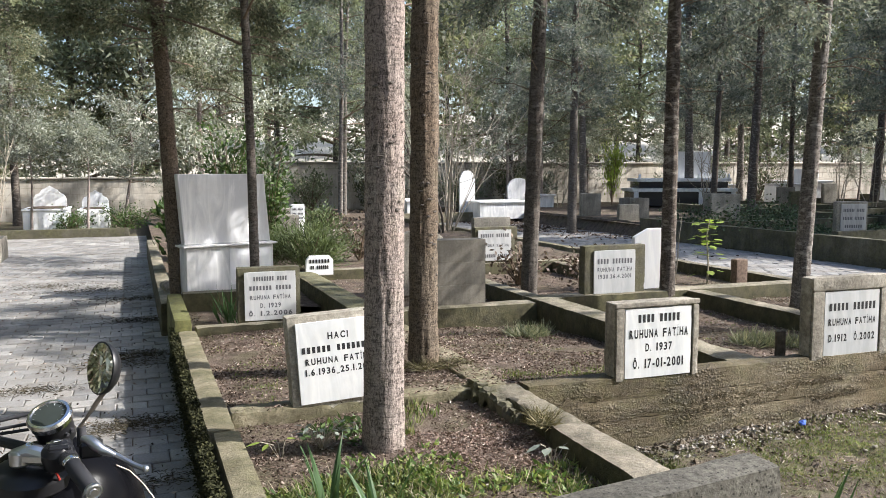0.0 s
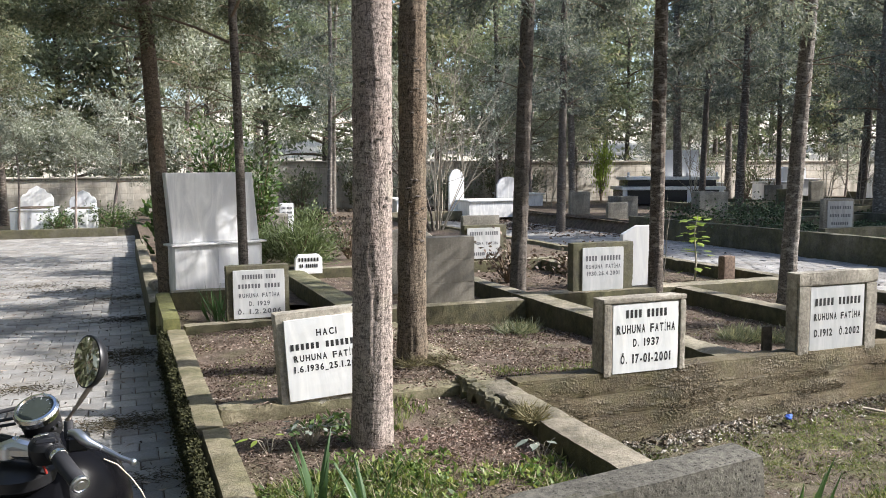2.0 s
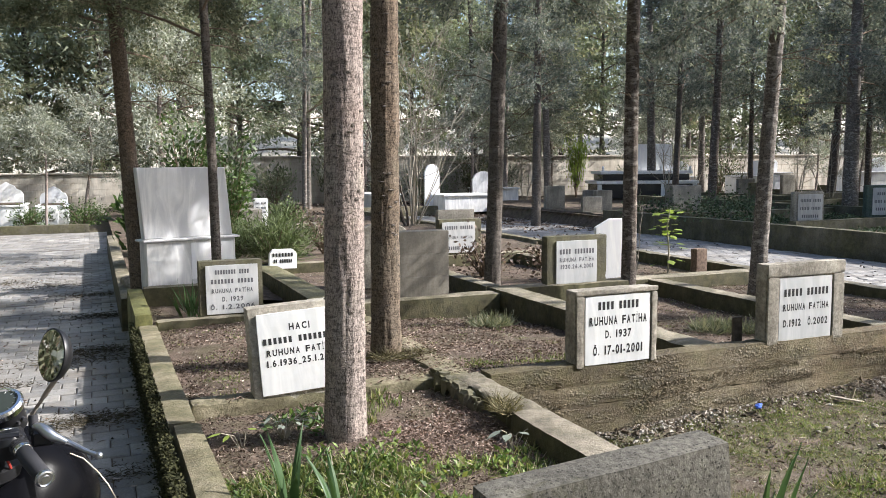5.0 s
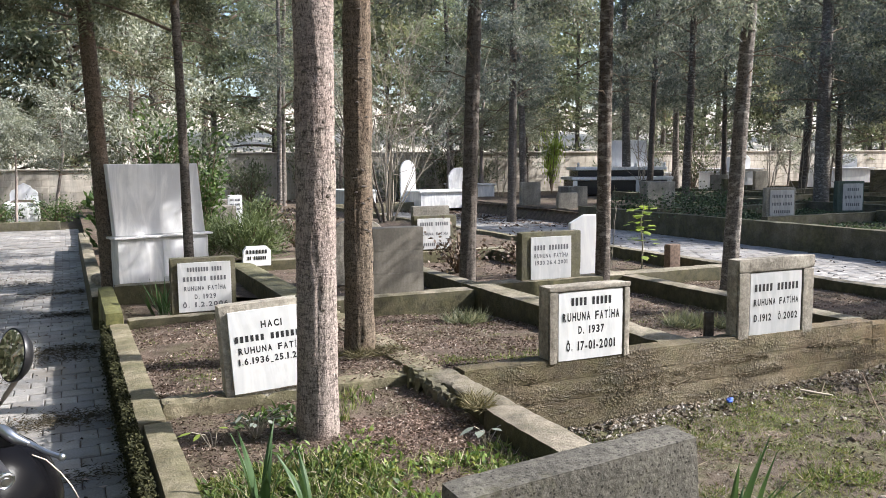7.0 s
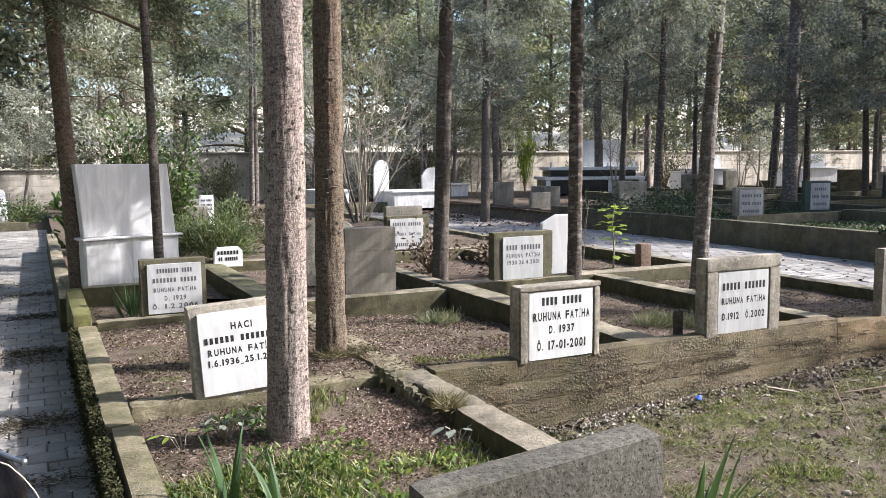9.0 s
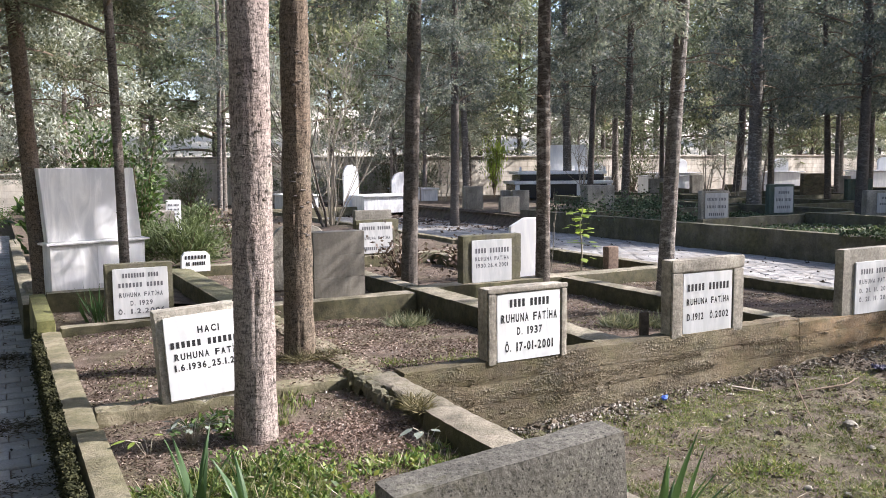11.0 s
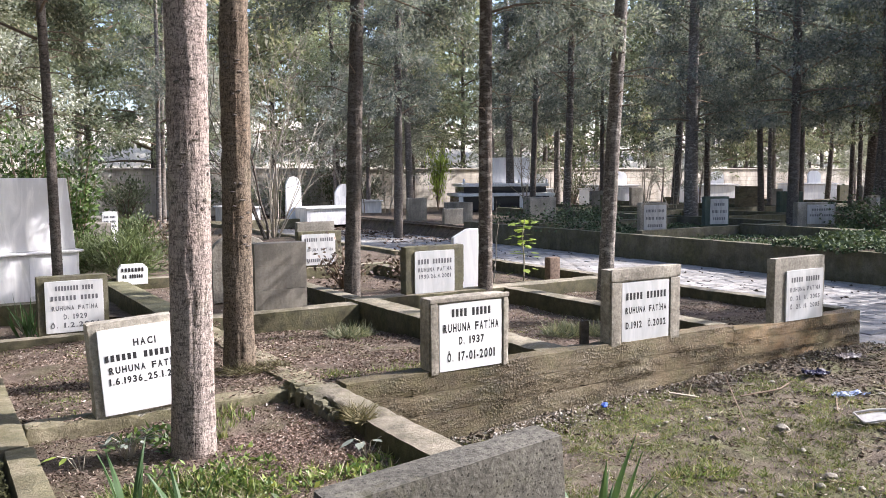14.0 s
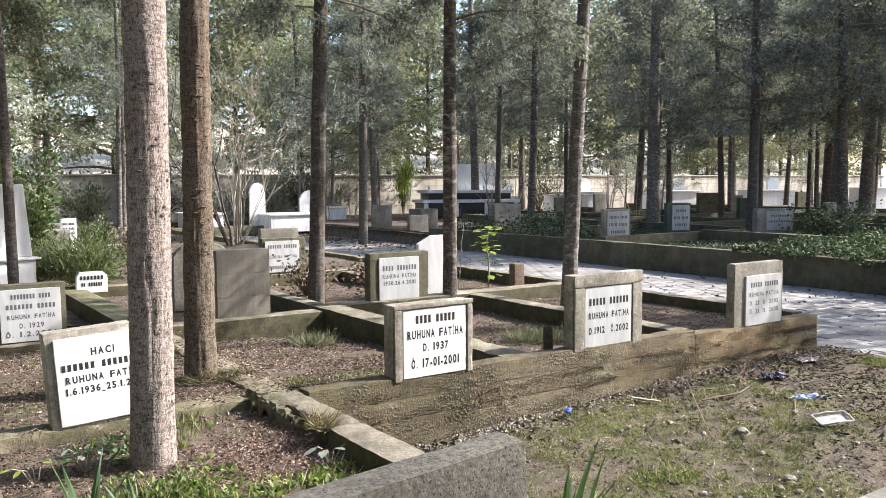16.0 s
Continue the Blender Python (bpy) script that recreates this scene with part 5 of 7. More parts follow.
# ---- motorcycle parked on the lane, facing along it ----
bike = thing("motorcycle", pose(-0.24, 2.3, -0.0), "parked black motorcycle with a chrome-rimmed gauge and round mirror", "motorcycle")


def at(*p):
    return (p[0] + 0.24, p[1] - 2.3, p[2])


def bar_between(name, pts, r, material, label="", sides=10, parent=None):
    return part(name, tube([at(*p) for p in pts], r, sides), material, parent or bike, label, True)


# handlebar: from the clamp outwards to the right grip, and away to the left
bar_between("handlebar", [(-0.14, 1.95, 0.958), (-0.2, 2.05, 0.965), (-0.25, 2.1, 0.962), (-0.32, 2.15, 0.972), (-0.42, 2.16, 0.985), (-0.56, 2.08, 0.97)], 0.012, M_BLACK)
bar_between("grip", [(-0.157, 1.985, 0.966), (-0.128, 1.92, 0.944), (-0.102, 1.862, 0.927)], [0.0175, 0.0185, 0.018], M_RUBBER, "ribbed black rubber grip", 16)
gd = (Vector((-0.102, 1.862, 0.927)) - Vector((-0.157, 1.985, 0.966))).normalized()
part("bar_end", disc(at(-0.102, 1.862, 0.927), gd, [(0.018, 0), (0.0195, 0.003), (0.0195, 0.009), (0.016, 0.011), (0.0145, 0.009), (0.009, 0.009), (0.008, 0.011), (0.002, 0.011)], 20), M_ALU, bike, "round aluminium bar end", True)
for k in range(3):
    c = Vector((-0.157, 1.985, 0.966)) + gd * (0.004 + 0.006 * k)
    part("grip_ring", disc(at(*c), gd, [(0.018, 0), (0.021, 0.001), (0.021, 0.004), (0.018, 0.005)], 20), M_RUBBER, bike, "", True)
part("switch_housing", block(*[v for a, b in zip(at(-0.198, 1.985, 0.945), at(-0.148, 2.045, 0.992)) for v in (a, b)], 0.006, 0.0004, 0.005), M_BLACK, bike, "", True)
part("brake_clamp", block(*[v for a, b in zip(at(-0.135, 2.03, 0.94), at(-0.085, 2.075, 0.978)) for v in (a, b)], 0.006, 0.0004, 0.005), M_BLACK, bike, "", True)
lever = bmesh.new()
tube([at(-0.115, 2.06, 0.972), at(-0.085, 2.045, 0.958), at(-0.05, 2.015, 0.943), at(-0.02, 1.99, 0.93), at(0.003, 1.972, 0.923)], [0.011, 0.009, 0.007, 0.006, 0.006], 8, lever)
bmesh.ops.create_icosphere(lever, subdivisions=2, radius=0.009, matrix=Matrix.Translation(at(0.007, 1.97, 0.922)))
part("brake_lever", lever, M_ALU, bike, "polished aluminium brake lever", True)
c0 = Vector((-0.157, 1.985, 0.966)) + gd * 0.022
part("grip_collar", disc(at(*c0), gd, [(0.0178, 0), (0.0192, 0.001), (0.0192, 0.011), (0.0178, 0.012)], 24), M_CHROME, bike, "chrome collar", True)
loop = [(-0.2, 2.0, 0.992), (-0.196, 1.99, 1.0), (-0.182, 1.986, 1.003), (-0.17, 1.992, 1.002), (-0.168, 2.004, 0.999), (-0.176, 2.01, 0.997)]
bar_between("switch_trim", loop, 0.0022, M_CHROME, "bright switch trim")
part("switch_dome", disc(at(-0.176, 2.012, 0.962), (-0.1, -0.35, 0.93), [(0.034, -0.02), (0.037, 0.0), (0.034, 0.018), (0.024, 0.029), (0.004, 0.033)], 24), M_BLACK, bike, "", True)
bar_between("lever_perch", [(-0.128, 2.05, 0.984), (-0.112, 2.04, 0.982), (-0.098, 2.026, 0.972), (-0.085, 2.02, 0.962), (-0.06, 2.012, 0.95)], [0.009, 0.0125, 0.013, 0.011, 0.006], M_ALU, "cast aluminium lever perch", 12)
for p, q in (((-0.262, 2.072, 0.95), (-0.262, 2.068, 0.966)), ((-0.24, 2.064, 0.966), (-0.24, 2.06, 0.982)), ((-0.196, 2.042, 0.935), (-0.196, 2.038, 0.953))):
    bar_between("clamp_bolt", [p, q], 0.0085, M_CHROME, "", 8)
bar_between("clamp_bridge", [(-0.275, 2.078, 0.955), (-0.24, 2.064, 0.966), (-0.21, 2.052, 0.957), (-0.188, 2.04, 0.938)], [0.014, 0.018, 0.018, 0.014], M_ALU, "cast aluminium handlebar bracket", 10)
bar_between("ignition_wire", [(-0.19, 2.035, 0.93), (-0.182, 2.025, 0.915), (-0.178, 2.03, 0.9)], 0.003, plain("red_wire", (0.35, 0.04, 0.03), 0.5), "red wire", 6)
# top clamp with its bolts, on the yoke
cb = block(-0.04, 0.04, -0.014, 0.014, -0.012, 0.01, 0.006, 0.0004, 0.005)
for x in (-0.04, 0.04):
    disc((x, 0, -0.018), (0, 0, 1), [(0.017, 0), (0.02, 0.004), (0.02, 0.026), (0.017, 0.031), (0.011, 0.032)], 24, cb)
clamp = part("bar_clamp", cb, M_ALU, bike, "cast aluminium handlebar clamp", True)
clamp.matrix_basis = Matrix.Translation(at(-0.222, 2.055, 0.95)) @ pose(0, 0, 0, 0, 0, -28) @ Matrix.Scale(1.15, 4)
for x in (-0.04, 0.04):
    part("bolt", disc((x, 0, 0.013), (0, 0, 1), [(0.009, 0), (0.009, 0.004), (0.005, 0.005), (0.004, 0.002)], 16), M_BLACK, clamp)
part("top_yoke", disc(at(-0.24, 2.1, 0.87), (0, -0.2, 1), [(0.075, 0), (0.09, 0.015), (0.088, 0.04), (0.07, 0.05), (0.02, 0.052)], 32), M_BLACK, bike, "", True)
# round gauge, tilted towards the saddle
gc, ga = Vector((-0.197, 2.12, 1.012)), Vector((-0.19, -0.45, 0.87)).normalized()
gauge = part("gauge", disc(at(*gc), ga, [(0.03, -0.06), (0.042, -0.05), (0.045, 0.0), (0.045, 0.02)], 36), M_BLACK, bike, "round speedometer", True)
part("gauge_rim", disc(at(*gc), ga, [(0.046, 0.004), (0.05, 0.006), (0.051, 0.02), (0.047, 0.027), (0.041, 0.028), (0.039, 0.0235)], 36, None, False), M_CHROME, gauge, "chrome ring", True)
part("gauge_face", disc(at(*gc), ga, [(0.04, 0.0235), (0.02, 0.0238), (0.001, 0.024)], 36), M_DIAL, gauge, "dull grey-green dial")
for k in range(9):
    a = radians(-30 + k * 30)
    q = ga.to_track_quat("Z", "Y")
    p0, p1 = gc + q @ Vector((0.03 * math.cos(a), 0.03 * math.sin(a), 0.0246)), gc + q @ Vector((0.036 * math.cos(a), 0.036 * math.sin(a), 0.0246))
    part("dial_mark", tube([at(*p0), at(*p1)], 0.0004, 4), M_ALU, gauge)
# mirror on its stem
bar_between("mirror_stem", [(-0.129, 2.057, 0.975), (-0.131, 2.058, 1.012), (-0.101, 2.032, 1.06), (-0.072, 2.006, 1.106)], 0.0058, M_STRUT, "", 10)
bar_between("stem_boot", [(-0.128, 2.055, 0.965), (-0.13, 2.058, 1.01)], [0.012, 0.01], M_RUBBER, "", 12)
mc, ma = Vector((-0.078, 2.0, 1.158)), Vector((-0.86, -0.47, 0.19)).normalized()
mirror = part("mirror", disc(at(*mc), ma, [(0.02, -0.026), (0.045, -0.022), (0.057, -0.01), (0.0605, 0.0), (0.06, 0.004), (0.056, 0.005)], 40), M_BLACK, bike, "round black mirror housing", True)
part("mirror_glass", disc(at(*mc), ma, [(0.0565, 0.0052), (0.03, 0.0056), (0.001, 0.0058)], 40), M_MIRROR, mirror, "mirror glass")
# cables
bar_between("cable", [(-0.15, 2.1, 0.99), (-0.22, 2.2, 1.02), (-0.32, 2.2, 1.005), (-0.45, 2.15, 0.98)], 0.005, M_RUBBER)
bar_between("cable", [(-0.16, 2.09, 0.985), (-0.24, 2.17, 1.0), (-0.34, 2.19, 0.985), (-0.5, 2.14, 0.95)], 0.004, M_RUBBER)
bar_between("cable", [(-0.19, 2.08, 0.97), (-0.25, 2.17, 0.985), (-0.35, 2.2, 0.97), (-0.46, 2.2, 0.93)], 0.004, M_RUBBER)
# headlight cowl below the bars, with a bright edge
cowl = disc(at(-0.2, 2.2, 0.755), (0.0, 0.93, 0.36), [(0.02, -0.17), (0.13, -0.15), (0.19, -0.07), (0.205, 0.0), (0.19, 0.06), (0.16, 0.09)], 48)
part("cowl", cowl, M_PAINT, bike, "glossy black headlight cowl", True)
part("headlight", disc(at(-0.2, 2.25, 0.83), (0.0, 0.93, 0.36), [(0.1, 0.02), (0.105, 0.03), (0.06, 0.05), (0.01, 0.06)], 32), M_CHROME, bike, "round headlight", True)
bar_between("cowl_trim", [(-0.06, 2.13, 0.885), (-0.03, 2.134, 0.866), (0.001, 2.118, 0.834), (0.023, 2.106, 0.802), (0.038, 2.097, 0.769), (0.045, 2.09, 0.7)], 0.002, M_STRUT)
# fork, wheel, tank, seat and stand carry it down to the paving
for x in (-0.33, -0.15):
    bar_between("fork_leg", [(x, 2.12, 0.92), (x, 2.3, 0.6), (x, 2.46, 0.3)], [0.018, 0.02, 0.024], M_ALU, "", 12)


def ring(c, r, thick, material, name, parent, label=""):
    bm = bmesh.new()
    n, m_ = 40, 10
    vv = [[bm.verts.new(Vector(at(*c)) + Vector((thick * math.sin(b), (r + thick * math.cos(b)) * math.cos(a), (r + thick * math.cos(b)) * math.sin(a))))
           for b in (2 * math.pi * j / m_ for j in range(m_))] for a in (2 * math.pi * i / n for i in range(n))]
    for i in range(n):
        for j in range(m_):
            bm.faces.new((vv[i][j], vv[(i + 1) % n][j], vv[(i + 1) % n][(j + 1) % m_], vv[i][(j + 1) % m_]))
    return part(name, bm, material, parent, label, True)


for y in (2.46, 1.16):
    wheel = part("wheel", disc(at(-0.27, y, 0.3), (1, 0, 0), [(0.02, 0.0), (0.05, 0.01), (0.05, 0.05), (0.02, 0.06)], 24), M_ALU, bike, "", True)
    ring((-0.24, y, 0.3), 0.25, 0.05, M_RUBBER, "tyre", wheel, "black rubber tyre")
    ring((-0.24, y, 0.3), 0.205, 0.014, M_ALU, "rim", wheel)
    for k in range(12):
        a = 2 * math.pi * k / 12
        part("spoke", tube([at(-0.24, y + 0.04 * math.cos(a + 0.4), 0.3 + 0.04 * math.sin(a + 0.4)), at(-0.24, y + 0.2 * math.cos(a), 0.3 + 0.2 * math.sin(a))], 0.002, 4), M_ALU, wheel)
part("tank", disc(at(-0.24, 1.98, 0.7), (0, -1, -0.08), [(0.03, 0), (0.11, 0.03), (0.14, 0.12), (0.13, 0.28), (0.08, 0.38), (0.03, 0.4)], 28), M_PAINT, bike, "glossy black fuel tank", True)
part("seat", block(*[v for a, b in zip(at(-0.37, 1.0, 0.68), at(-0.11, 1.6, 0.76)) for v in (a, b)], 0.05, 0.002, 0.03), M_RUBBER, bike, "black padded seat", True)
part("engine", block(*[v for a, b in zip(at(-0.4, 1.5, 0.28), at(-0.08, 1.95, 0.58)) for v in (a, b)], 0.05, 0.008, 0.02), M_ALU, bike, "", True)
bar_between("frame_tube", [(-0.24, 2.1, 0.85), (-0.24, 1.7, 0.6), (-0.24, 1.16, 0.3)], 0.02, M_BLACK)
bar_between("side_stand", [(-0.38, 1.6, 0.3), (-0.5, 1.55, 0.005)], 0.01, M_BLACK)

# ---- plants, litter and small things ----


def scatter(name, region, count, seed, height_at, shape, material, label, category):
    """Many small flat pieces lying about in a region: one object."""
    rg = np.random.default_rng(seed)
    x0, x1, y0, y1 = region
    px, py = rg.uniform(x0, x1, count), rg.uniform(y0, y1, count)
    keep = [i for i in range(count) if noise.noise(Vector((px[i] * 2.1, py[i] * 2.1, seed))) > -0.25]
    p = np.array([(px[i], py[i], height_at(px[i], py[i]) + 0.004) for i in keep])
    w = unit(np.column_stack([rg.normal(size=(len(p), 2)), rg.normal(0, 0.18, len(p))]))
    v, f = blades(p, w, shape[0], shape[1], rg)
    v[:, 2] += rg.uniform(0, 0.008, len(v))
    return single(name, mesh_of(name, v, f, material), None, label, category, kind="stuff")


def tufts(name, spots, per, length, width, material, label, seed, height_at, spread=0.5, lean=0.6, category="grass"):
    """Upright blades in tufts: one object."""
    rg = np.random.default_rng(seed)
    pts, ways = [], []
    for (x, y, r) in spots:
        n = max(1, int(per * rg.uniform(0.6, 1.4)))
        a, d = rg.uniform(0, 6.283, n), r * np.sqrt(rg.uniform(0, 1, n))
        q = np.column_stack([x + d * np.cos(a), y + d * np.sin(a), np.zeros(n)])
        q[:, 2] = [height_at(u, w_) for u, w_, _ in q]
        pts.append(q)
        ways.append(unit(np.column_stack([rg.normal(0, lean, (n, 2)), np.abs(rg.normal(1, 0.3, n))])))
    v, f = blades(np.concatenate(pts), np.concatenate(ways), length, width, rg)
    return single(name, mesh_of(name, v, f, material), None, label, category, kind="stuff")


for n, (key, count) in enumerate((("near", 2600), ("left", 2600), ("left_back", 500), ("middle", 3200), ("third", 2600), ("fourth", 2600), ("row_two_left", 900), ("row_two_mid", 900), ("row_two_right", 900))):
    b = BEDS[key]
    scatter("leaf_litter", (b[0] + 0.05, b[1] - 0.05, b[2] + 0.05, b[3] - 0.05), int(count * 2.4), 30 + n, b[4], (0.026, 0.0055), M_DRY, "dry brown and pinkish leaf litter on grave earth", "litter")
    scatter("gravel", (b[0] + 0.05, b[1] - 0.05, b[2] + 0.05, b[3] - 0.05), count // 4, 60 + n, b[4], (0.014, 0.012), M_GRAVEL, "pale gravel bits on grave earth", "gravel")
scatter("leaf_litter", (2.1, 7.2, 1.0, 4.1), 9000, 50, ground_z, (0.03, 0.008), M_DRY, "dry leaves and twigs on the open ground", "litter")
scatter("gravel", (2.1, 7.2, 1.0, 4.1), 4200, 51, ground_z, (0.014, 0.011), M_GRAVEL, "gravel on the open ground", "gravel")


scatter("twigs", (2.1, 7.2, 1.2, 4.1), 1500, 53, ground_z, (0.13, 0.0035), M_STRAW, "thin dry twigs on the open ground", "twigs")
rc = np.random.default_rng(56)
cx, cy = rc.uniform(2.1, 7.15, 5200), rc.uniform(1.0, 4.1, 5200)
ck = np.array([noise.noise(Vector((a * 1.8, b * 1.8, 4.0))) + 0.25 * (a - 4.6) + (0.4 if b > 3.85 else 0) > -0.1 for a, b in zip(cx, cy)])
cp = np.array([(a, b, ground_z(a, b) + 0.002) for a, b in zip(cx[ck], cy[ck])])
single("clods", lumps("clods", cp, np.minimum(0.03, 0.006 + rc.exponential(0.006, len(cp))), M_CLOD, 57), None, "brown clods of earth on the open ground", "soil", kind="stuff")
scatter("gravel", (2.1, 7.1, 3.85, 4.12), 1500, 54, ground_z, (0.02, 0.017), M_GRAVEL, "gravel and rubble along the foot of the wall", "gravel")
scatter("leaf_litter", (5.2, 7.2, 2.6, 4.1), 2400, 55, ground_z, (0.035, 0.01), M_SWEEP, "dark rotten leaves at the corner of the wall", "litter")


rw = np.random.default_rng(58)
wp = np.array([(a, 4.1 - abs(rw.normal(0, 0.11)), 0) for a in rw.uniform(2.1, 6.9, 1500)])
wp[:, 2] = [ground_z(a, b) + 0.006 for a, b, _ in wp]
single("rubble", lumps("rubble", wp, np.minimum(0.035, 0.005 + rw.exponential(0.006, len(wp))), M_CLOD, 59), None, "crumbled rubble and stones along the foot of the wall", "rubble", kind="stuff")


rp = np.random.default_rng(64)
wp = np.array([(a, 4.1 - abs(rp.normal(0, 0.13)), 0) for a in np.concatenate([rp.uniform(2.1, 3.7, 1100), rp.uniform(3.7, 6.8, 500)])])
wp[:, 2] = [ground_z(a, b) + 0.006 for a, b, _ in wp]
single("rubble", lumps("rubble", wp, np.minimum(0.022, 0.004 + rp.exponential(0.004, len(wp))), M_GRAVEL, 65), None, "pale gravel heaped along the foot of the wall", "rubble", kind="stuff")


def path_z(x, y):
    return 0.003


scatter("fallen_needles", (-2.3, 0.22, 1.5, 16.0), 1400, 52, path_z, (0.05, 0.008), M_DRY, "fallen cypress needles on the paving", "litter")
scatter("leaf_litter", (1.84, 2.1, 4.35, 7.0), 1500, 61, lambda x, y: 0.354, (0.03, 0.006), M_DRY, "dry needles lying on the crumbling kerb", "litter")
scatter("leaf_litter", (0.45, 1.85, 4.36, 4.53), 500, 62, lambda x, y: 0.34, (0.03, 0.006), M_DRY, "dry needles lying on the kerb", "litter")
for n, key in enumerate(("lane_side", "lane_end")):
    b = BEDS[key]
    scatter("leaf_litter", (b[0], b[1], b[2], b[3]), 5000, 63 + n, b[4], (0.09, 0.03), M_DRY, "brown leaf litter at the end of the second lane", "litter")
scatter("leaf_litter", (0.47, 1.84, 1.7, 4.36), 15000, 66, BEDS["near"][4], (0.017, 0.005), M_DUFF, "fine purplish-brown duff on the near grave", "litter")
for n, (key, c) in enumerate((("left", 9000), ("middle", 8000))):
    b = BEDS[key]
    scatter("leaf_litter", (b[0] + 0.06, b[1] - 0.06, b[2] + 0.06, b[3] - 0.06), c, 67 + n, b[4], (0.02, 0.007), M_DUFF, "fine dark brown duff on grave earth", "litter")
rg = np.random.default_rng(77)


def spots(region, n, r):
    x0, x1, y0, y1 = region
    return [(rg.uniform(x0, x1), rg.uniform(y0, y1), r) for _ in range(n)]


nz, mz, tz, fz, lz = (BEDS[k][4] for k in ("near", "middle", "third", "fourth", "left"))
# broad-leaved weeds and grass on the near grave
near_spots = [q for q in spots((0.5, 1.84, 1.7, 3.42), 1150, 0.05) + spots((0.48, 1.2, 1.7, 3.45), 520, 0.05) if noise.noise(Vector((q[0] * 3.2, q[1] * 3.2, 2.0))) > -0.42 and not (q[0] > 1.3 and q[1] > 3.28)]
tufts("weeds", near_spots[::2], 17, 0.045, 0.017, M_WEED, "low broad-leaved green weeds on the near grave", 81, nz, lean=1.5, category="weeds")
tufts("grass", near_spots[1::2], 9, 0.06, 0.005, M_GRASS, "thin arching grass among the weeds", 181, nz, lean=1.0)
tufts("grass", near_spots[::5], 6, 0.09, 0.004, M_STRAW, "dry straw-coloured stalks among the weeds", 182, nz, lean=1.6)
tufts("weeds", spots((0.85, 1.4, 3.35, 3.7), 26, 0.05), 9, 0.045, 0.015, M_WEED, "low green weeds round the tree", 82, nz, lean=1.4, category="weeds")
tufts("grass", spots((0.8, 1.08, 3.85, 4.25), 16, 0.05), 9, 0.06, 0.022, M_BROAD, "dark leafy weeds between tree and kerb", 183, nz, lean=1.4)
scatter("leaf_litter", (1.25, 1.85, 3.1, 4.08), 5200, 184, nz, (0.02, 0.006), M_PINK, "pinkish dry needles on the near grave", "litter")
tufts("grass", spots((1.3, 1.5, 4.1, 4.34), 7, 0.05) + spots((1.26, 1.36, 3.9, 4.05), 5, 0.04), 14, 0.06, 0.008, M_GRASS, "grass tufts at the kerb", 83, nz, lean=0.45)
tufts("grass", [(1.92, 3.68, 0.07), (1.88, 3.6, 0.06), (1.86, 3.55, 0.05)], 170, 0.09, 0.004, M_STRAW_DARK, "dry overhanging grass on the cracked kerb", 84, lambda x, y: 0.35, lean=2.2)
open_spots = [q for q in spots((2.1, 7.1, 1.0, 4.02), 3800, 0.06) if noise.noise(Vector((q[0] * 1.5, q[1] * 1.5, 7.0))) + 0.5 * noise.noise(Vector((q[0] * 4, q[1] * 4, 1.0))) > (-0.4 if q[0] < 4.3 else -0.05 if q[0] < 5.4 else 0.35)]
tufts("grass", spots((6.7, 7.15, 3.3, 3.6), 40, 0.05), 26, 0.035, 0.005, M_GRASS, "small green patch of grass beside the lane", 185, ground_z, lean=0.7)
tufts("grass", [(3.4, 2.85, 0.1), (3.55, 2.75, 0.08), (2.75, 3.7, 0.1)], 110, 0.05, 0.009, M_GRASS, "dull low weed on the open ground", 186, ground_z, lean=1.2)
tufts("grass", open_spots[::4], 5, 0.07, 0.0035, M_STRAW, "dry straw on the open ground", 187, ground_z, lean=2.0)
tufts("grass", open_spots, 20, 0.03, 0.004, M_GRASS, "thin grass on the open ground", 85, ground_z, lean=0.8)
tufts("moss_and_grass", spots((2.1, 3.3, 4.35, 4.7), 60, 0.06), 18, 0.03, 0.007, M_GRASS, "bright moss and seedlings on the grave", 86, mz, lean=0.8)
for k, (x, y, hz) in enumerate(((3.1, 6.25, mz), (4.85, 5.0, tz), (4.6, 5.2, tz))):
    tufts("shrub", [(x, y, 0.19)], 560, 0.13, 0.007, M_CYPRESS, "small feathery grey-green shrub on a grave", 87 + k, hz, lean=0.9, category="shrub")
tufts("grass", [(0.82, 7.5, 0.1), (0.75, 7.6, 0.08)], 26, 0.34, 0.022, M_IRIS, "tuft of long green iris leaves", 91, BEDS["left_back"][4], lean=0.4)


def blade_plant(x, y, z, leaves, length, width, seed, label):
    """Sword leaves: each one a bent strip."""
    rg2 = np.random.default_rng(seed)
    ob = thing("iris", pose(x, y, z), label, "plant", "iris plants")
    for k in range(leaves):
        a, ln = float(rg2.uniform(0, 6.28)), float(length * rg2.uniform(0.6, 1.1))
        out, w = float(rg2.uniform(0.15, 0.55)), float(width * rg2.uniform(0.8, 1.2))
        bm, prev = bmesh.new(), None
        side = Vector((-math.sin(a), math.cos(a), 0))
        for s in (q / 7 for q in range(8)):
            c = Vector((math.cos(a), math.sin(a), 0)) * (0.03 + out * ln * s * s) + Vector((0, 0, ln * s * (1 - 0.25 * out * s)))
            ww = w * (1 - s ** 3) * (0.7 + 0.6 * s * (1 - s)) + 0.001
            cur = [bm.verts.new(c - side * ww / 2), bm.verts.new(c + Vector((math.cos(a), math.sin(a), 0)) * -0.004), bm.verts.new(c + side * ww / 2)]
            if prev:
                bm.faces.new((prev[0], prev[1], cur[1], cur[0]))
                bm.faces.new((prev[1], prev[2], cur[2], cur[1]))
            prev = cur
        part("leaf", bm, M_IRIS, ob, "", True)
    return ob


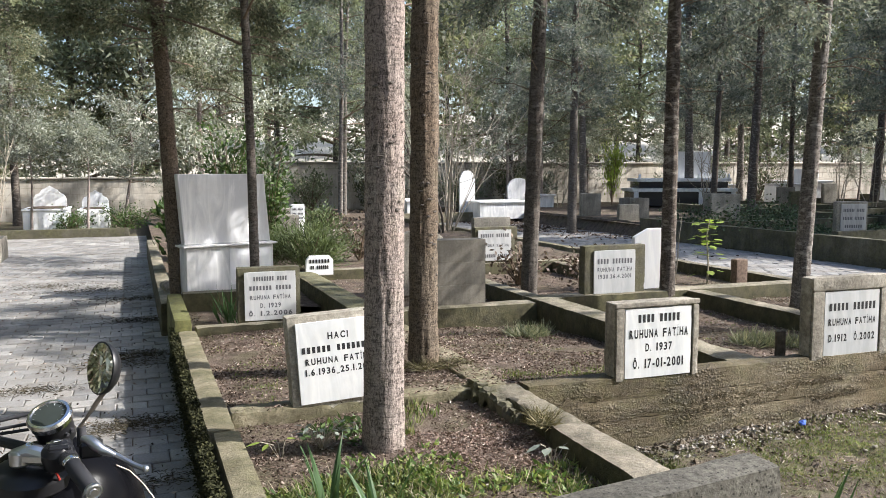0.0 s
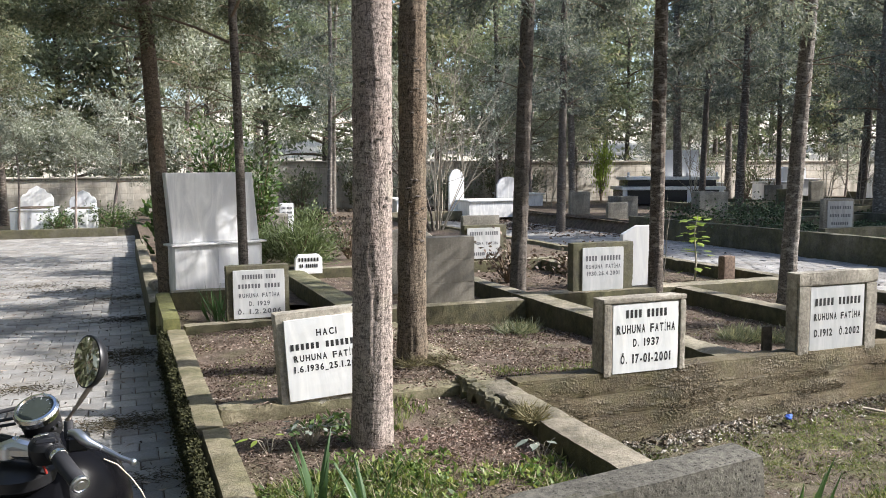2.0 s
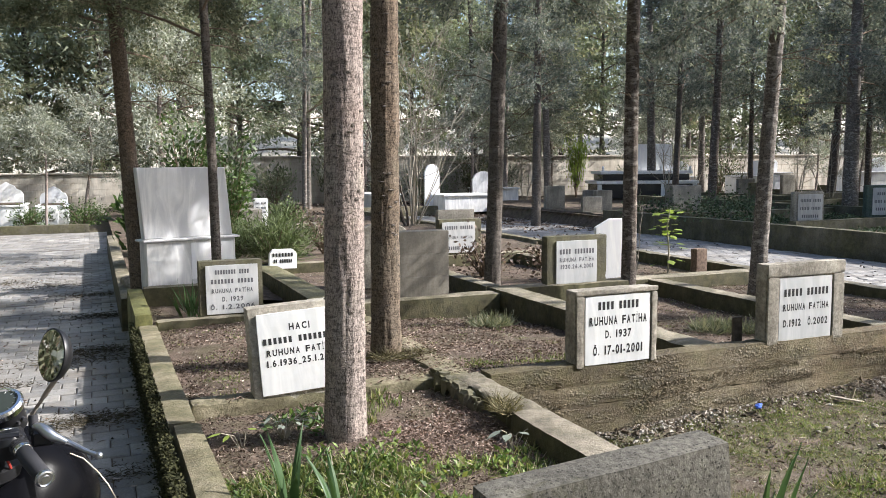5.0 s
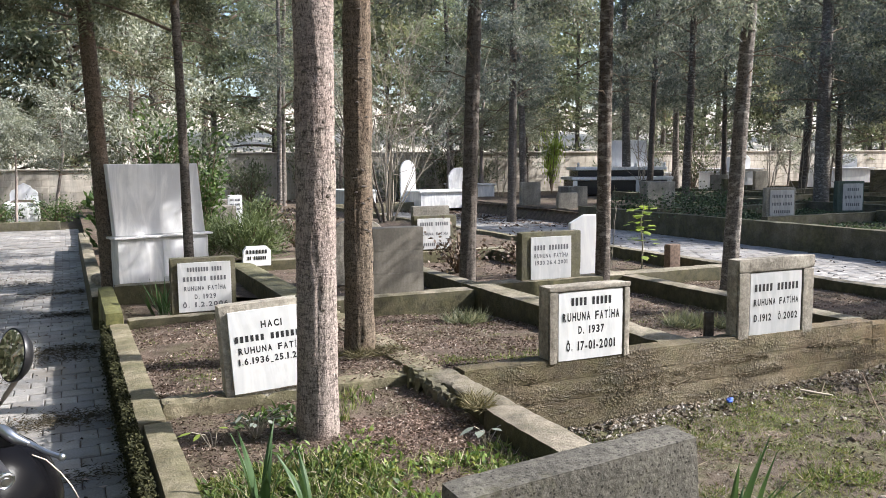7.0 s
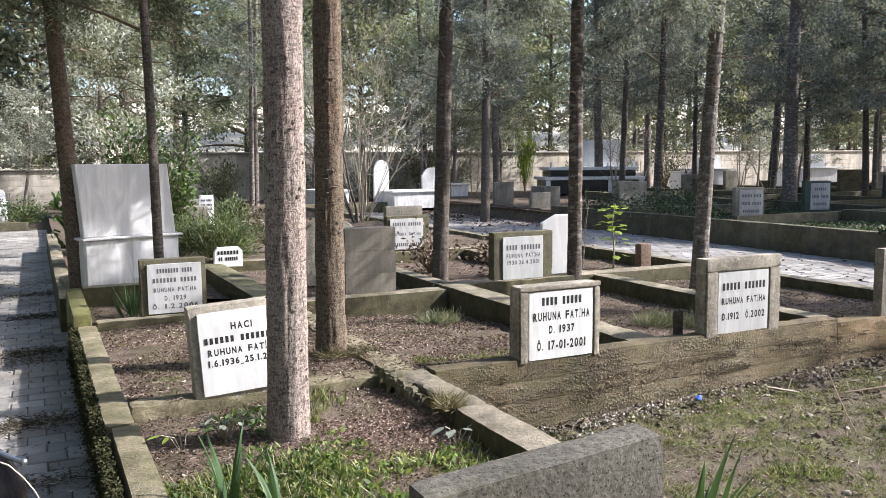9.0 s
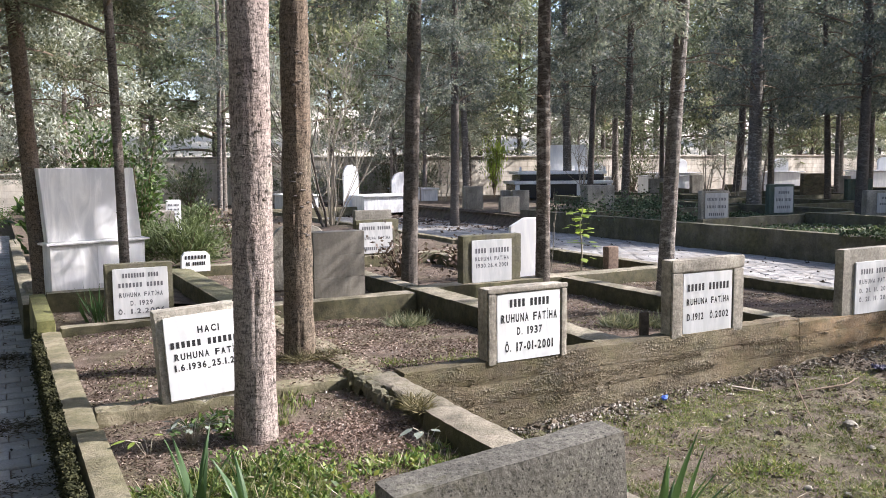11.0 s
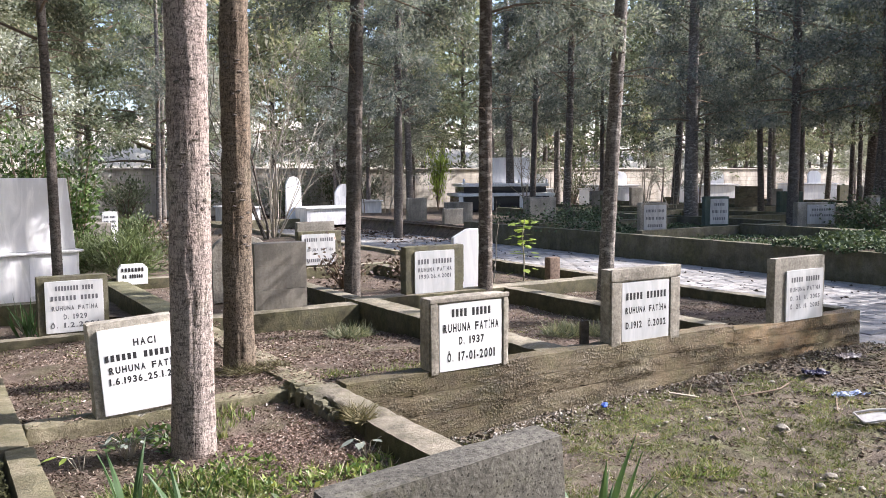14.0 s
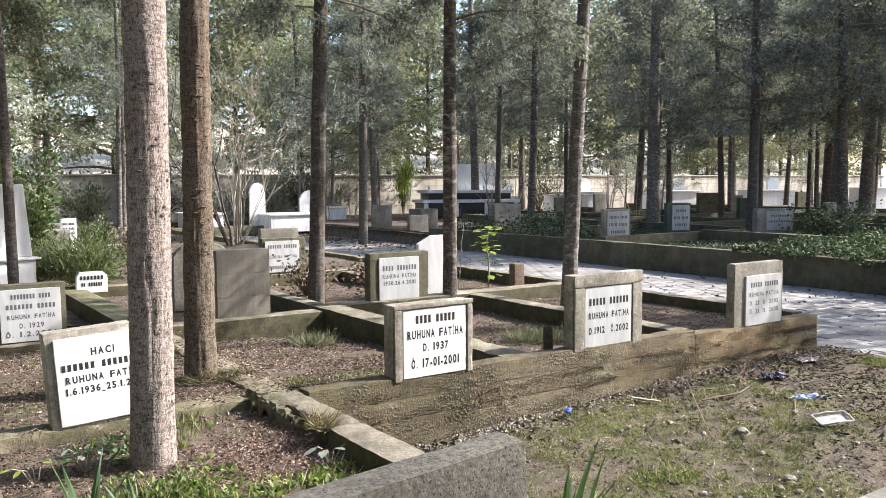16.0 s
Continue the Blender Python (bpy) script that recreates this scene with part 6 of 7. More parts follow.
blade_plant(0.66, 3.0, 0.22, 8, 0.36, 0.042, 1, "iris with sword-shaped green leaves on the near grave")
blade_plant(0.82, 2.85, 0.22, 6, 0.34, 0.04, 2, "iris with sword-shaped green leaves on the near grave")
blade_plant(2.19, 2.2, -0.06, 9, 0.6, 0.05, 3, "iris with broad sword-shaped leaves beside the grey stone")
blade_plant(2.36, 2.3, -0.06, 6, 0.5, 0.045, 4, "iris with broad sword-shaped leaves beside the grey stone")


def leaf_plant(x, y, z, count, size, seed, material, label, hgt=0.15):
    """A low plant of oval leaves on stalks."""
    rg2 = np.random.default_rng(seed)
    ob = thing("plant", pose(x, y, z), label, "plant", "small plants")
    st = bmesh.new()
    for k in range(count):
        a, r = float(rg2.uniform(0, 6.28)), float(hgt * rg2.uniform(0.3, 1.1))
        tip = Vector((r * math.cos(a), r * math.sin(a), hgt * rg2.uniform(0.5, 1.1)))
        tube([(0, 0, -0.03), tip * 0.6 + Vector((0, 0, 0.02)), tip], 0.0025, 4, st, False)
        d = Vector((math.cos(a), math.sin(a), rg2.uniform(-0.5, 0.3))).normalized()
        s = d.cross(Vector((0, 0, 1))).normalized()
        ln, w = float(size * rg2.uniform(0.7, 1.2)), size * 0.5
        bm = bmesh.new()
        vs = [bm.verts.new(tip + d * ln * p + s * w * q + Vector((0, 0, -0.1 * ln * p * p))) for p, q in ((0, 0), (0.25, 0.42), (0.6, 0.4), (1, 0), (0.6, -0.4), (0.25, -0.42))]
        bm.faces.new(vs)
        part("leaf", bm, material, ob)
    part("stalk", st, M_STEM, ob)
    return ob


leaf_plant(0.82, 3.86, 0.28, 24, 0.045, 5, M_PALE, "low plant with pale silvery leaves by the kerb", 0.12)
leaf_plant(1.77, 3.3, 0.27, 5, 0.075, 6, M_PALE, "low plant with pale flat leaves in the kerb's shade", 0.13)
leaf_plant(0.62, 3.85, 0.25, 4, 0.06, 7, M_YELLOW, "small bright green seedling", 0.1)

tufts("grass", [(1.62, 4.93, 0.1), (1.72, 4.9, 0.08), (1.84, 4.93, 0.1), (1.95, 4.95, 0.1)], 120, 0.1, 0.004, M_STRAW_DARK, "withered grass and roots round the foot of the tree", 189, lambda x, y: 0.345, lean=2.4)
# moss and weeds along the lane side of the kerb
kerb(0.262, 0.304, 0.9, 7.02, -0.09, 0.3, "thick dark cushion of moss on the lane side of the kerb", "moss_bank", M_MOSS_BANK, 0.025, 0.022, 0.03)
rk = np.random.default_rng(400)
NK = 26000
kp = np.column_stack([rk.uniform(0.255, 0.312, NK), rk.uniform(1.3, 7.0, NK), 0.35 * np.sqrt(rk.uniform(0, 1, NK)) - 0.01])
kp[:, 0] -= 0.05 * (1 - kp[:, 2] / 0.345) * rk.uniform(0, 1, NK)
kp = kp[[noise.noise(Vector((0, q[1] * 4.0, q[2] * 5.0))) + 0.5 * noise.noise(Vector((3, q[1] * 14, q[2] * 9.0))) > -0.22 - 0.3 * (q[2] < 0.3) for q in kp]]
kw = unit(np.column_stack([-np.abs(rk.normal(0.7, 0.4, len(kp))), rk.normal(0, 0.6, len(kp)), rk.normal(0.2, 0.7, len(kp))]))
kv, kf = blades(kp, kw, 0.017, 0.009, rk)
single("kerb_moss", mesh_of("kerb_moss", kv, kf, M_MOSS_DARK), None, "dark moss and tiny weeds on the lane side of the kerb", "moss", kind="stuff")
# sweepings of needles and twigs on the lane
for n, (x, y, r, c) in enumerate(((-0.02, 7.6, 0.3, 380), (-0.1, 7.3, 0.4, 260), (0.0, 5.5, 0.28, 300), (-0.15, 5.4, 0.25, 160), (-0.75, 6.6, 0.22, 160), (-0.5, 12.0, 0.6, 320), (0.0, 11.0, 0.4, 320), (0.05, 9.4, 0.3, 320), (-1.2, 12.6, 0.5, 240), (0.05, 4.4, 0.2, 120))):
    rs = np.random.default_rng(420 + n)
    c *= 3
    q = np.column_stack([x + rs.normal(0, r * 0.7, c), y + rs.normal(0, r * 0.3, c), 0.004 + np.abs(rs.normal(0, 0.012, c))])
    q = q[q[:, 0] < 0.23]
    w = unit(np.column_stack([rs.normal(0.6, 0.9, len(q)), rs.normal(0, 0.8, len(q)), rs.normal(0, 0.2, len(q))]))
    v, f = blades(q, w, 0.04, 0.005, rs)
    single("sweepings", mesh_of("sweepings", v, f, M_SWEEP), None, "heap of dark dead cypress needles on the paving", "litter", kind="stuff")

# fallen cones and clots of dead leaves on the paving
for n, (x0, x1, y0, y1, c, big) in enumerate(((-0.15, 0.2, 2.0, 3.1, 16, 0.016), (-1.6, 0.2, 3.0, 12.0, 60, 0.014), (8.2, 11.3, 4.5, 9.5, 110, 0.03), (7.4, 11.3, 9.5, 16.0, 90, 0.03))):
    rc = np.random.default_rng(440 + n)
    q = np.column_stack([rc.uniform(x0, x1, c), rc.uniform(y0, y1, c), np.full(c, 0.008)])
    single("fallen_cones", lumps("fallen_cones", q, rc.uniform(0.4, 1.0, c) * big, M_CONE, 450 + n, 0.6), None, "dark fallen cones and leaf clots on the paving", "litter", kind="stuff")

# bushes


def bush(x, y, z, r, hgt, count, leaf, material, label, seed, upright=0.5, name="bush"):
    rg2 = np.random.default_rng(seed)
    ob = thing(name, pose(x, y, z), label, "bush", "bushes")
    st, pts, ways = bmesh.new(), [], []
    stems = 14
    for k in range(stems):
        a = k * 2.4
        tip = np.array([r * math.cos(a) * rg2.uniform(0.3, 1), r * math.sin(a) * rg2.uniform(0.3, 1), hgt * rg2.uniform(0.55, 1.05)])
        tube([(0, 0, 0), tip * np.array([0.5, 0.5, 0.6]), tip], [0.018, 0.012, 0.004], 5, st, False)
        n = count // stems
        f = np.sqrt(rg2.uniform(0.05, 1, n))[:, None]
        p = tip * f + rg2.normal(0, 0.13 * r + 0.05, (n, 3))
        p[:, 2] = np.maximum(p[:, 2], 0.03)
        pts.append(p)
        ways.append(unit(tip * np.array([1, 1, upright]) + rg2.normal(0, 0.6 * r, (n, 3))))
    part("stem", st, M_TWIG, ob)
    v, f = blades(np.concatenate(pts), np.concatenate(ways), leaf[0], leaf[1], rg2)
    part("foliage", mesh_of("foliage", v, f, material), None, ob)
    return ob


bush(2.3, 11.4, 0.25, 0.5, 0.5, 3600, (0.15, 0.012), M_FEATHER, "bushy green shrub with long needles", 201, 1.0)
bush(1.8, 11.9, 0.25, 0.4, 0.4, 2000, (0.15, 0.012), M_FEATHER, "bushy green shrub with long needles", 202, 1.0)
bush(3.2, 12.2, 0.25, 0.5, 0.7, 900, (0.05, 0.03), M_DRY, "sparse brown shrub on a shaded grave", 203)
bush(3.3, 15.6, 0.25, 0.34, 0.62, 1900, (0.07, 0.03), M_FEATHER, "rounded bright green shrub", 204)
bush(1.35, 13.3, 0.2, 0.4, 2.1, 2000, (0.085, 0.042), M_BROAD, "tall glossy broad-leaved evergreen behind the tomb", 205, 0.15)
bush(1.93, 12.8, 0.2, 0.28, 1.75, 1600, (0.085, 0.042), M_BROAD, "tall glossy broad-leaved evergreen behind the tomb", 206, 0.15)
single("low_wall", block(2.0, 2.62, 13.9, 14.15, 0.1, 0.87, 0.05, 0.012, 0.012, 3.0), M_SLAB, "rough low block of weathered grey concrete", "wall")
sign = thing("gravestone", pose(2.8, 15.0, 0.2), "small white gravestone with dark lettering behind a low block", "gravestone", "gravestones")
part("slab", block(-0.13, 0.13, 0.0, 0.06, 0.0, 0.8, 0.05, 0.003, 0.006, 5.0), M_MARBLE, sign)
for sz in (0.71, 0.63, 0.55):
    bars(0.19, 0.035, (3, 4), M_INK_GREY, sign, 0.0, -0.004, sz)
bush(0.75, 11.2, 0.2, 0.45, 1.0, 1300, (0.16, 0.06), M_BROAD, "dark broad-leaved shrub beside the lane", 207)
bush(-0.2, 23.0, 0.1, 0.6, 0.55, 1400, (0.07, 0.03), M_BROAD, "low clipped shrub by the white tombs", 208)
bush(-1.5, 22.8, 0.1, 0.5, 0.45, 1200, (0.07, 0.03), M_BROAD, "low clipped shrub by the white tombs", 209)
bush(17.0, 27.2, 0.3, 0.42, 2.4, 1100, (0.2, 0.032), M_YELLOW, "upright yellow-green shrub by the boundary wall", 210, 1.6)
bush(4.35, 9.0, 0.2, 0.35, 0.5, 420, (0.06, 0.035), M_DRY, "straggling brown rose bush on a grave", 211)
bush(5.0, 8.4, 0.2, 0.35, 0.45, 420, (0.06, 0.035), M_DRY, "straggling brown rose bush on a grave", 212)
# shrubs and young growth along the boundary wall
rb = np.random.default_rng(270)
for n in range(12):
    x, hgt = 4.2 + n * 1.75 + rb.uniform(-0.5, 0.5), rb.uniform(1.1, 2.5)
    y = 28.6 - rb.uniform(0, 2.2) - (0.25 * (x - 20) if x > 20 else 0)
    if abs(x - 17.5) > 2.6:
        bush(x, y, 0.15, 0.6 + 0.2 * hgt, hgt, 1100, (0.13, 0.06), (M_OLIVE, M_BACK, M_CYPRESS)[n % 3], "loose grey-green shrub before the boundary wall", 271 + n, 0.9)
# hedge added out of view across the lane, for the motorcycle's mirror to reflect
for n in range(6):
    bush(-4.3 - 0.3 * (n % 2), 0.8 + n * 1.5, 0.0, 0.9, 1.9, 2600, (0.12, 0.05), M_CYPRESS if n % 2 else M_HAZE, "tall grey-green hedge shrub added out of view across the lane", 220 + n, 0.6)
# moss and seedlings on the bare beds
tufts("moss_and_grass", spots((0.6, 0.95, 4.6, 5.8), 34, 0.07) + spots((0.5, 1.7, 6.2, 6.9), 26, 0.06) + spots((2.2, 3.4, 4.7, 6.9), 24, 0.05) + spots((3.9, 5.2, 4.4, 6.9), 26, 0.05), 14, 0.022, 0.006, M_GRASS, "thin moss and seedlings on grave earth", 188, lambda x, y: (lz if x < 1.9 else mz if x < 3.7 else tz)(x, y), lean=1.0)
# ivy and ground cover beyond the second lane
for n, (x, y, r, hh, c) in enumerate(((12.4, 13.6, 1.1, 0.08, 1000), (13.6, 15.2, 1.2, 0.1, 1000), (14.6, 16.2, 1.2, 0.1, 1000), (12.3, 16.0, 1.0, 0.08, 900), (17.5, 10.2, 1.2, 0.5, 2000))):
    bush(x, y, 0.38, r, hh, c, (0.07, 0.05), M_IVY, "dense dark ivy spilling over a grave kerb", 240 + n, 0.3, "ivy")


def cover(x0, x1, y0, y1, z, count, leaf, material, label, seed, rise=0.2, name="ivy"):
    """Ground cover: leaves in a low uneven cushion, trailing over its edge at x0."""
    rg2 = np.random.default_rng(seed)
    px, py = rg2.uniform(x0, x1, count), rg2.uniform(y0, y1, count)
    top = np.array([max(0.02, rise * (0.55 + 0.9 * noise.noise(Vector((a * 1.3, b * 1.3, seed))) + 0.35 * noise.noise(Vector((a * 5, b * 5, seed))))) for a, b in zip(px, py)])
    p = np.column_stack([px, py, z + top * np.sqrt(rg2.uniform(0.1, 1, count))])
    edge = px < x0 + 0.35
    p[edge, 2] = np.minimum(p[edge, 2], z + 0.2)
    hang = rg2.uniform(0, 1, count) < 0.05
    p[hang, 0] = x0 - rg2.uniform(0.02, 0.08, hang.sum())
    p[hang, 2] = z + 0.08 - np.array([0.22 * max(0.0, 0.3 + noise.noise(Vector((b * 1.6, 0, seed)))) for b in py[hang]]) * rg2.uniform(0, 1.4, hang.sum())
    w = unit(rg2.normal(0, 1, (count, 3)) * np.array([1, 1, 0.45]))
    v, f = blades(p, w, leaf[0], leaf[1], rg2)
    return single(name, mesh_of(name, v, f, material), None, label, "ivy", kind="stuff")


cover(11.42, 16.5, 3.6, 8.15, 0.45, 17000, (0.07, 0.05), M_IVY, "dense dark ivy trailing over a long grave kerb", 501, 0.26)
cover(11.6, 14.3, 8.4, 11.1, 0.3, 2600, (0.06, 0.035), M_IVY, "thin ground ivy on a grave", 502, 0.1)
cover(11.6, 15.9, 11.4, 14.2, 0.3, 4200, (0.06, 0.035), M_IVY, "thin ground ivy on a grave", 503, 0.12)
cover(14.7, 19.4, 8.4, 13.4, 0.3, 4200, (0.07, 0.04), M_IVY, "thin ground ivy on a grave", 504, 0.12)
cover(16.2, 24.0, 13.8, 20.0, 0.3, 5000, (0.09, 0.05), M_IVY, "low weeds under the trees", 505, 0.12, "weeds")

# bare saplings
def sapling(x, y, z, hgt, stems, seed, label, material=None, spread=0.35, r=0.014):
    rg2 = np.random.default_rng(seed)
    bm = bmesh.new()
    for k in range(stems):
        a = rg2.uniform(0, 6.28)
        p = Vector((0.06 * math.cos(a), 0.06 * math.sin(a), -0.05))
        way = Vector((spread * math.cos(a), spread * math.sin(a), 1)).normalized()
        pts = [p]
        for s in range(7):
            way = (way + Vector(rg2.normal(0, 0.09, 3))).normalized()
            pts.append(pts[-1] + way * hgt / 7)
        tube(pts, [r * (1 - 0.12 * i) for i in range(8)], 5, bm, False)
        for b in range(5 if stems < 10 else 9):
            i = int(rg2.integers(2, 7))
            w2 = (way + Vector(rg2.normal(0, 0.55, 3))).normalized()
            q = [pts[i]]
            for s in range(4):
                w2 = (w2 + Vector(rg2.normal(0, 0.15, 3)) + Vector((0, 0, 0.08))).normalized()
                q.append(q[-1] + w2 * hgt * 0.09)
            tube(q, [r * 0.45, r * 0.35, r * 0.25, r * 0.18, r * 0.1], 4, bm, False)
    return single("sapling", bm, material or M_STEM, label, "sapling", "bare saplings", m=pose(x, y, z))


sapling(6.4, 17.0, 0.2, 3.6, 4, 301, "many-stemmed bare sapling with dark stems", M_BARK_DARK, 0.25, 0.03)
sapling(6.6, 17.3, 0.2, 4.8, 16, 302, "many-stemmed bare sapling with pale twigs", M_STEM, 0.42, 0.013)
for n, (x, y, hh) in enumerate(((9.8, 25.6, 3.0), (10.4, 25.2, 3.2), (12.4, 25.4, 3.0), (13.2, 26.0, 3.0), (15.4, 27.6, 3.2), (17.5, 22.5, 2.4), (24.6, 21.6, 3.0), (-3.6, 21.0, 2.6), (-2.9, 20.6, 2.4), (21.0, 19.0, 2.6), (8.6, 26.2, 3.0), (11.2, 26.8, 3.2), (14.2, 26.2, 3.0), (18.6, 23.6, 2.6), (20.4, 24.6, 2.8), (23.2, 25.0, 3.0), (26.4, 25.4, 2.8), (22.4, 21.6, 2.4))):
    sapling(x, y, 0.15, hh, 3, 310 + n, "pale bare sapling before the boundary wall", None, 0.16, 0.022)
# slim sapling with a few large leaves by the second lane
fig = thing("sapling", pose(6.55, 8.3, 0.2), "young sapling with large bright green leaves", "sapling")
part("stem", tube([(0, 0, -0.05), (0.01, 0.0, 0.3), (-0.01, 0.02, 0.6), (0.02, 0.0, 0.82)], [0.012, 0.01, 0.008, 0.004], 6), M_STEM, fig)
rg3 = np.random.default_rng(9)
for k in range(44):
    a, zz = rg3.uniform(0, 6.28), 0.15 + 0.7 * rg3.uniform(0, 1)
    d = Vector((math.cos(a), math.sin(a), rg3.uniform(-0.5, 0.2))).normalized()
    s = d.cross(Vector((0, 0, 1))).normalized()
    b0 = Vector((0, 0, zz)) + d * float(rg3.uniform(0.02, 0.16))
    bm = bmesh.new()
    bm.faces.new([bm.verts.new(b0 + d * 0.11 * p + s * 0.055 * q) for p, q in ((0, 0), (0.15, 0.8), (0.5, 1), (0.7, 0.5), (1, 0), (0.7, -0.5), (0.5, -1), (0.15, -0.8))])
    part("leaf", bm, M_YELLOW, fig)
sapling(6.05, 8.35, 0.2, 0.95, 1, 330, "thin dry stake beside a sapling", M_STEM, 0.05, 0.009)

# litter on the open ground


def crumple(name, x, y, z, sx, sy, sz, material, label, seed):
    bm = bmesh.new()
    bmesh.ops.create_icosphere(bm, subdivisions=2, radius=1.0)
    for v in bm.verts:
        v.co *= 1 + 0.5 * noise.noise(v.co * 2.4 + Vector((seed, 0, 0)))
        v.co = Vector((v.co.x * sx, v.co.y * sy, v.co.z * sz))
    return single(name, bm, material, label, "litter", m=pose(x, y, z, 0, 0, seed * 40))


def sheet_litter(name, x, y, z, sx, sy, sz, material, label, seed):
    """A crumpled thin sheet."""
    n = 14
    vs = []
    for j in range(n + 1):
        for i in range(n + 1):
            s, t = i / n * 2 - 1, j / n * 2 - 1
            w = Vector((s * 2.2 + seed, t * 2.2, seed))
            r = 1 + 0.5 * noise.noise(w * 0.7)
            vs.append((s * sx * r, t * sy * r + 0.02 * noise.noise(w * 2), sz * (0.4 + 1.6 * abs(noise.noise(w * 1.4)) + 0.5 * noise.noise(w * 3))))
    fs = [(j * (n + 1) + i, j * (n + 1) + i + 1, (j + 1) * (n + 1) + i + 1, (j + 1) * (n + 1) + i) for j in range(n) for i in range(n)]
    ob = single(name, mesh_of(name, vs, fs, material), None, label, "litter", m=pose(x, y, z + 0.006, 0, 0, -18))
    thick = ob.modifiers.new("thickness", "SOLIDIFY")
    thick.thickness = 0.002
    return ob


crumple("plastic_scrap", 3.87, 3.95, 0.03, 0.04, 0.022, 0.018, M_BLUE, "crumpled scrap of blue plastic on the ground", 1)
sheet_litter("plastic_bag", 5.4, 3.18, ground_z(5.4, 3.18), 0.12, 0.05, 0.022, plain("pale_blue_plastic", (0.2, 0.26, 0.42), 0.35), "torn pale blue plastic bag on the ground", 2)
sheet_litter("plastic_bag", 5.69, 3.61, ground_z(5.69, 3.61), 0.1, 0.06, 0.03, plain("dark_blue_plastic", (0.03, 0.03, 0.075), 0.4), "crumpled dark blue plastic bag on the ground", 4)
sheet_litter("plastic_bag", 6.45, 3.82, ground_z(6.45, 3.82), 0.1, 0.06, 0.03, plain("dirty_plastic", (0.42, 0.37, 0.35), 0.4), "crumpled white plastic bag by the wall", 3)
tray = thing("food_tray", pose(4.97, 2.73, ground_z(4.97, 2.73) + 0.035, 14, -5, -28) @ Matrix.Scale(1.2, 4), "discarded white foam tray lying on the ground", "litter")
part("base", block(-0.085, 0.085, -0.045, 0.045, 0, 0.006, 0.02, 0.004, 0.003), M_FOAM, tray)
for s in (-1, 1):
    part("rim", tube([(-0.088, s * 0.05, 0.012), (0.0, s * 0.052, 0.017), (0.088, s * 0.048, 0.012)], 0.006, 6), M_FOAM, tray)
    part("rim", tube([(s * 0.09, -0.05, 0.012), (s * 0.093, 0.0, 0.015), (s * 0.09, 0.05, 0.012)], 0.006, 6), M_FOAM, tray)
for n, pts in enumerate((((5.07, 3.94, 0.07), (4.67, 3.54, 0.05), (4.4, 3.27, 0.05), (4.17, 3.02, 0.03)), ((4.75, 3.55, 0.05), (5.1, 3.5, 0.06), (5.5, 3.65, 0.05)), ((5.0, 3.0, 0.04), (5.3, 3.2, 0.05), (5.7, 3.2, 0.05)))):
    single("stick", tube(pts, [0.006, 0.005, 0.004, 0.003][:len(pts)], 6), M_TWIG, "dry bent stick lying on the ground", "stick", "fallen sticks")
plank = block(-0.1, 0.1, -0.016, 0.016, 0, 0.014, 0.03, 0.003, 0.003)
single("wood_scrap", plank, M_STEM, "pale broken slat of wood lying by the wall", "wood", m=pose(4.47, 3.8, ground_z(4.47, 3.8) + 0.012, 0, 4, -52))
single("wood_scrap", block(-0.014, 0.014, -0.01, 0.01, -0.02, 0.09, 0.02, 0.003, 0.003), M_STRAW, "short pale wooden peg leaning by the wall", "wood", m=pose(4.57, 3.86, ground_z(4.57, 3.86), 12, 18, 30))
for n, (x, y, r, flat, tone) in enumerate(((4.45, 3.01, 0.04, 0.75, M_STONE), (3.96, 2.37, 0.036, 0.45, M_STONE), (3.87, 2.26, 0.02, 0.7, M_STONE_PALE), (3.95, 2.2, 0.019, 0.7, M_STONE_PALE), (3.5, 2.55, 0.022, 0.7, M_STONE_PALE), (3.62, 2.42, 0.02, 0.7, M_STONE))):
    bm = bmesh.new()
    bmesh.ops.create_icosphere(bm, subdivisions=2, radius=r)
    for v in bm.verts:
        v.co *= 1 + 0.45 * noise.noise(v.co * 22 + Vector((n * 3, 1, 0)))
        v.co.z *= flat
    single("stone", bm, tone, "rough grey stone lying on the trodden ground", "stone", "loose stones", m=pose(x, y, ground_z(x, y) + r * 0.3, 0, 0, n * 50), smooth=True)
for n in range(26):
    x, y, a = float(rg3.uniform(2.6, 6.9)), float(rg3.uniform(2.0, 3.9)), float(rg3.uniform(0, 6.28))
    ln = float(rg3.uniform(0.12, 0.34))
    q = [(x + math.cos(a + 0.12 * k) * ln * k / 3, y + math.sin(a + 0.12 * k) * ln * k / 3, ground_z(x, y) + 0.015) for k in range(4)]
    single("stick", tube(q, [0.0028, 0.0025, 0.002, 0.0015], 5), M_STEM if n % 3 == 0 else M_TWIG, "thin dry twig lying on the ground", "stick", "fallen sticks")
for n in range(16):
    x, y, s = rg3.uniform(3.6, 6.8), rg3.uniform(2.2, 3.9), rg3.uniform(0.01, 0.026)
    bm = bmesh.new()
    bmesh.ops.create_icosphere(bm, subdivisions=2, radius=s)
    for v in bm.verts:
        v.co = v.co * (1 + 0.35 * noise.noise(v.co * 40 + Vector((n, 0, 0))))
        v.co.z *= 0.6
    single("stone", bm, M_STONE, "small pale stone lying on the ground", "stone", "loose stones", m=pose(x, y, ground_z(x, y) + 0.008), smooth=True)

# ---- paving: rows of small concrete blocks, laid in bond ----
PL, PW, GAP = 0.2, 0.165, 0.006


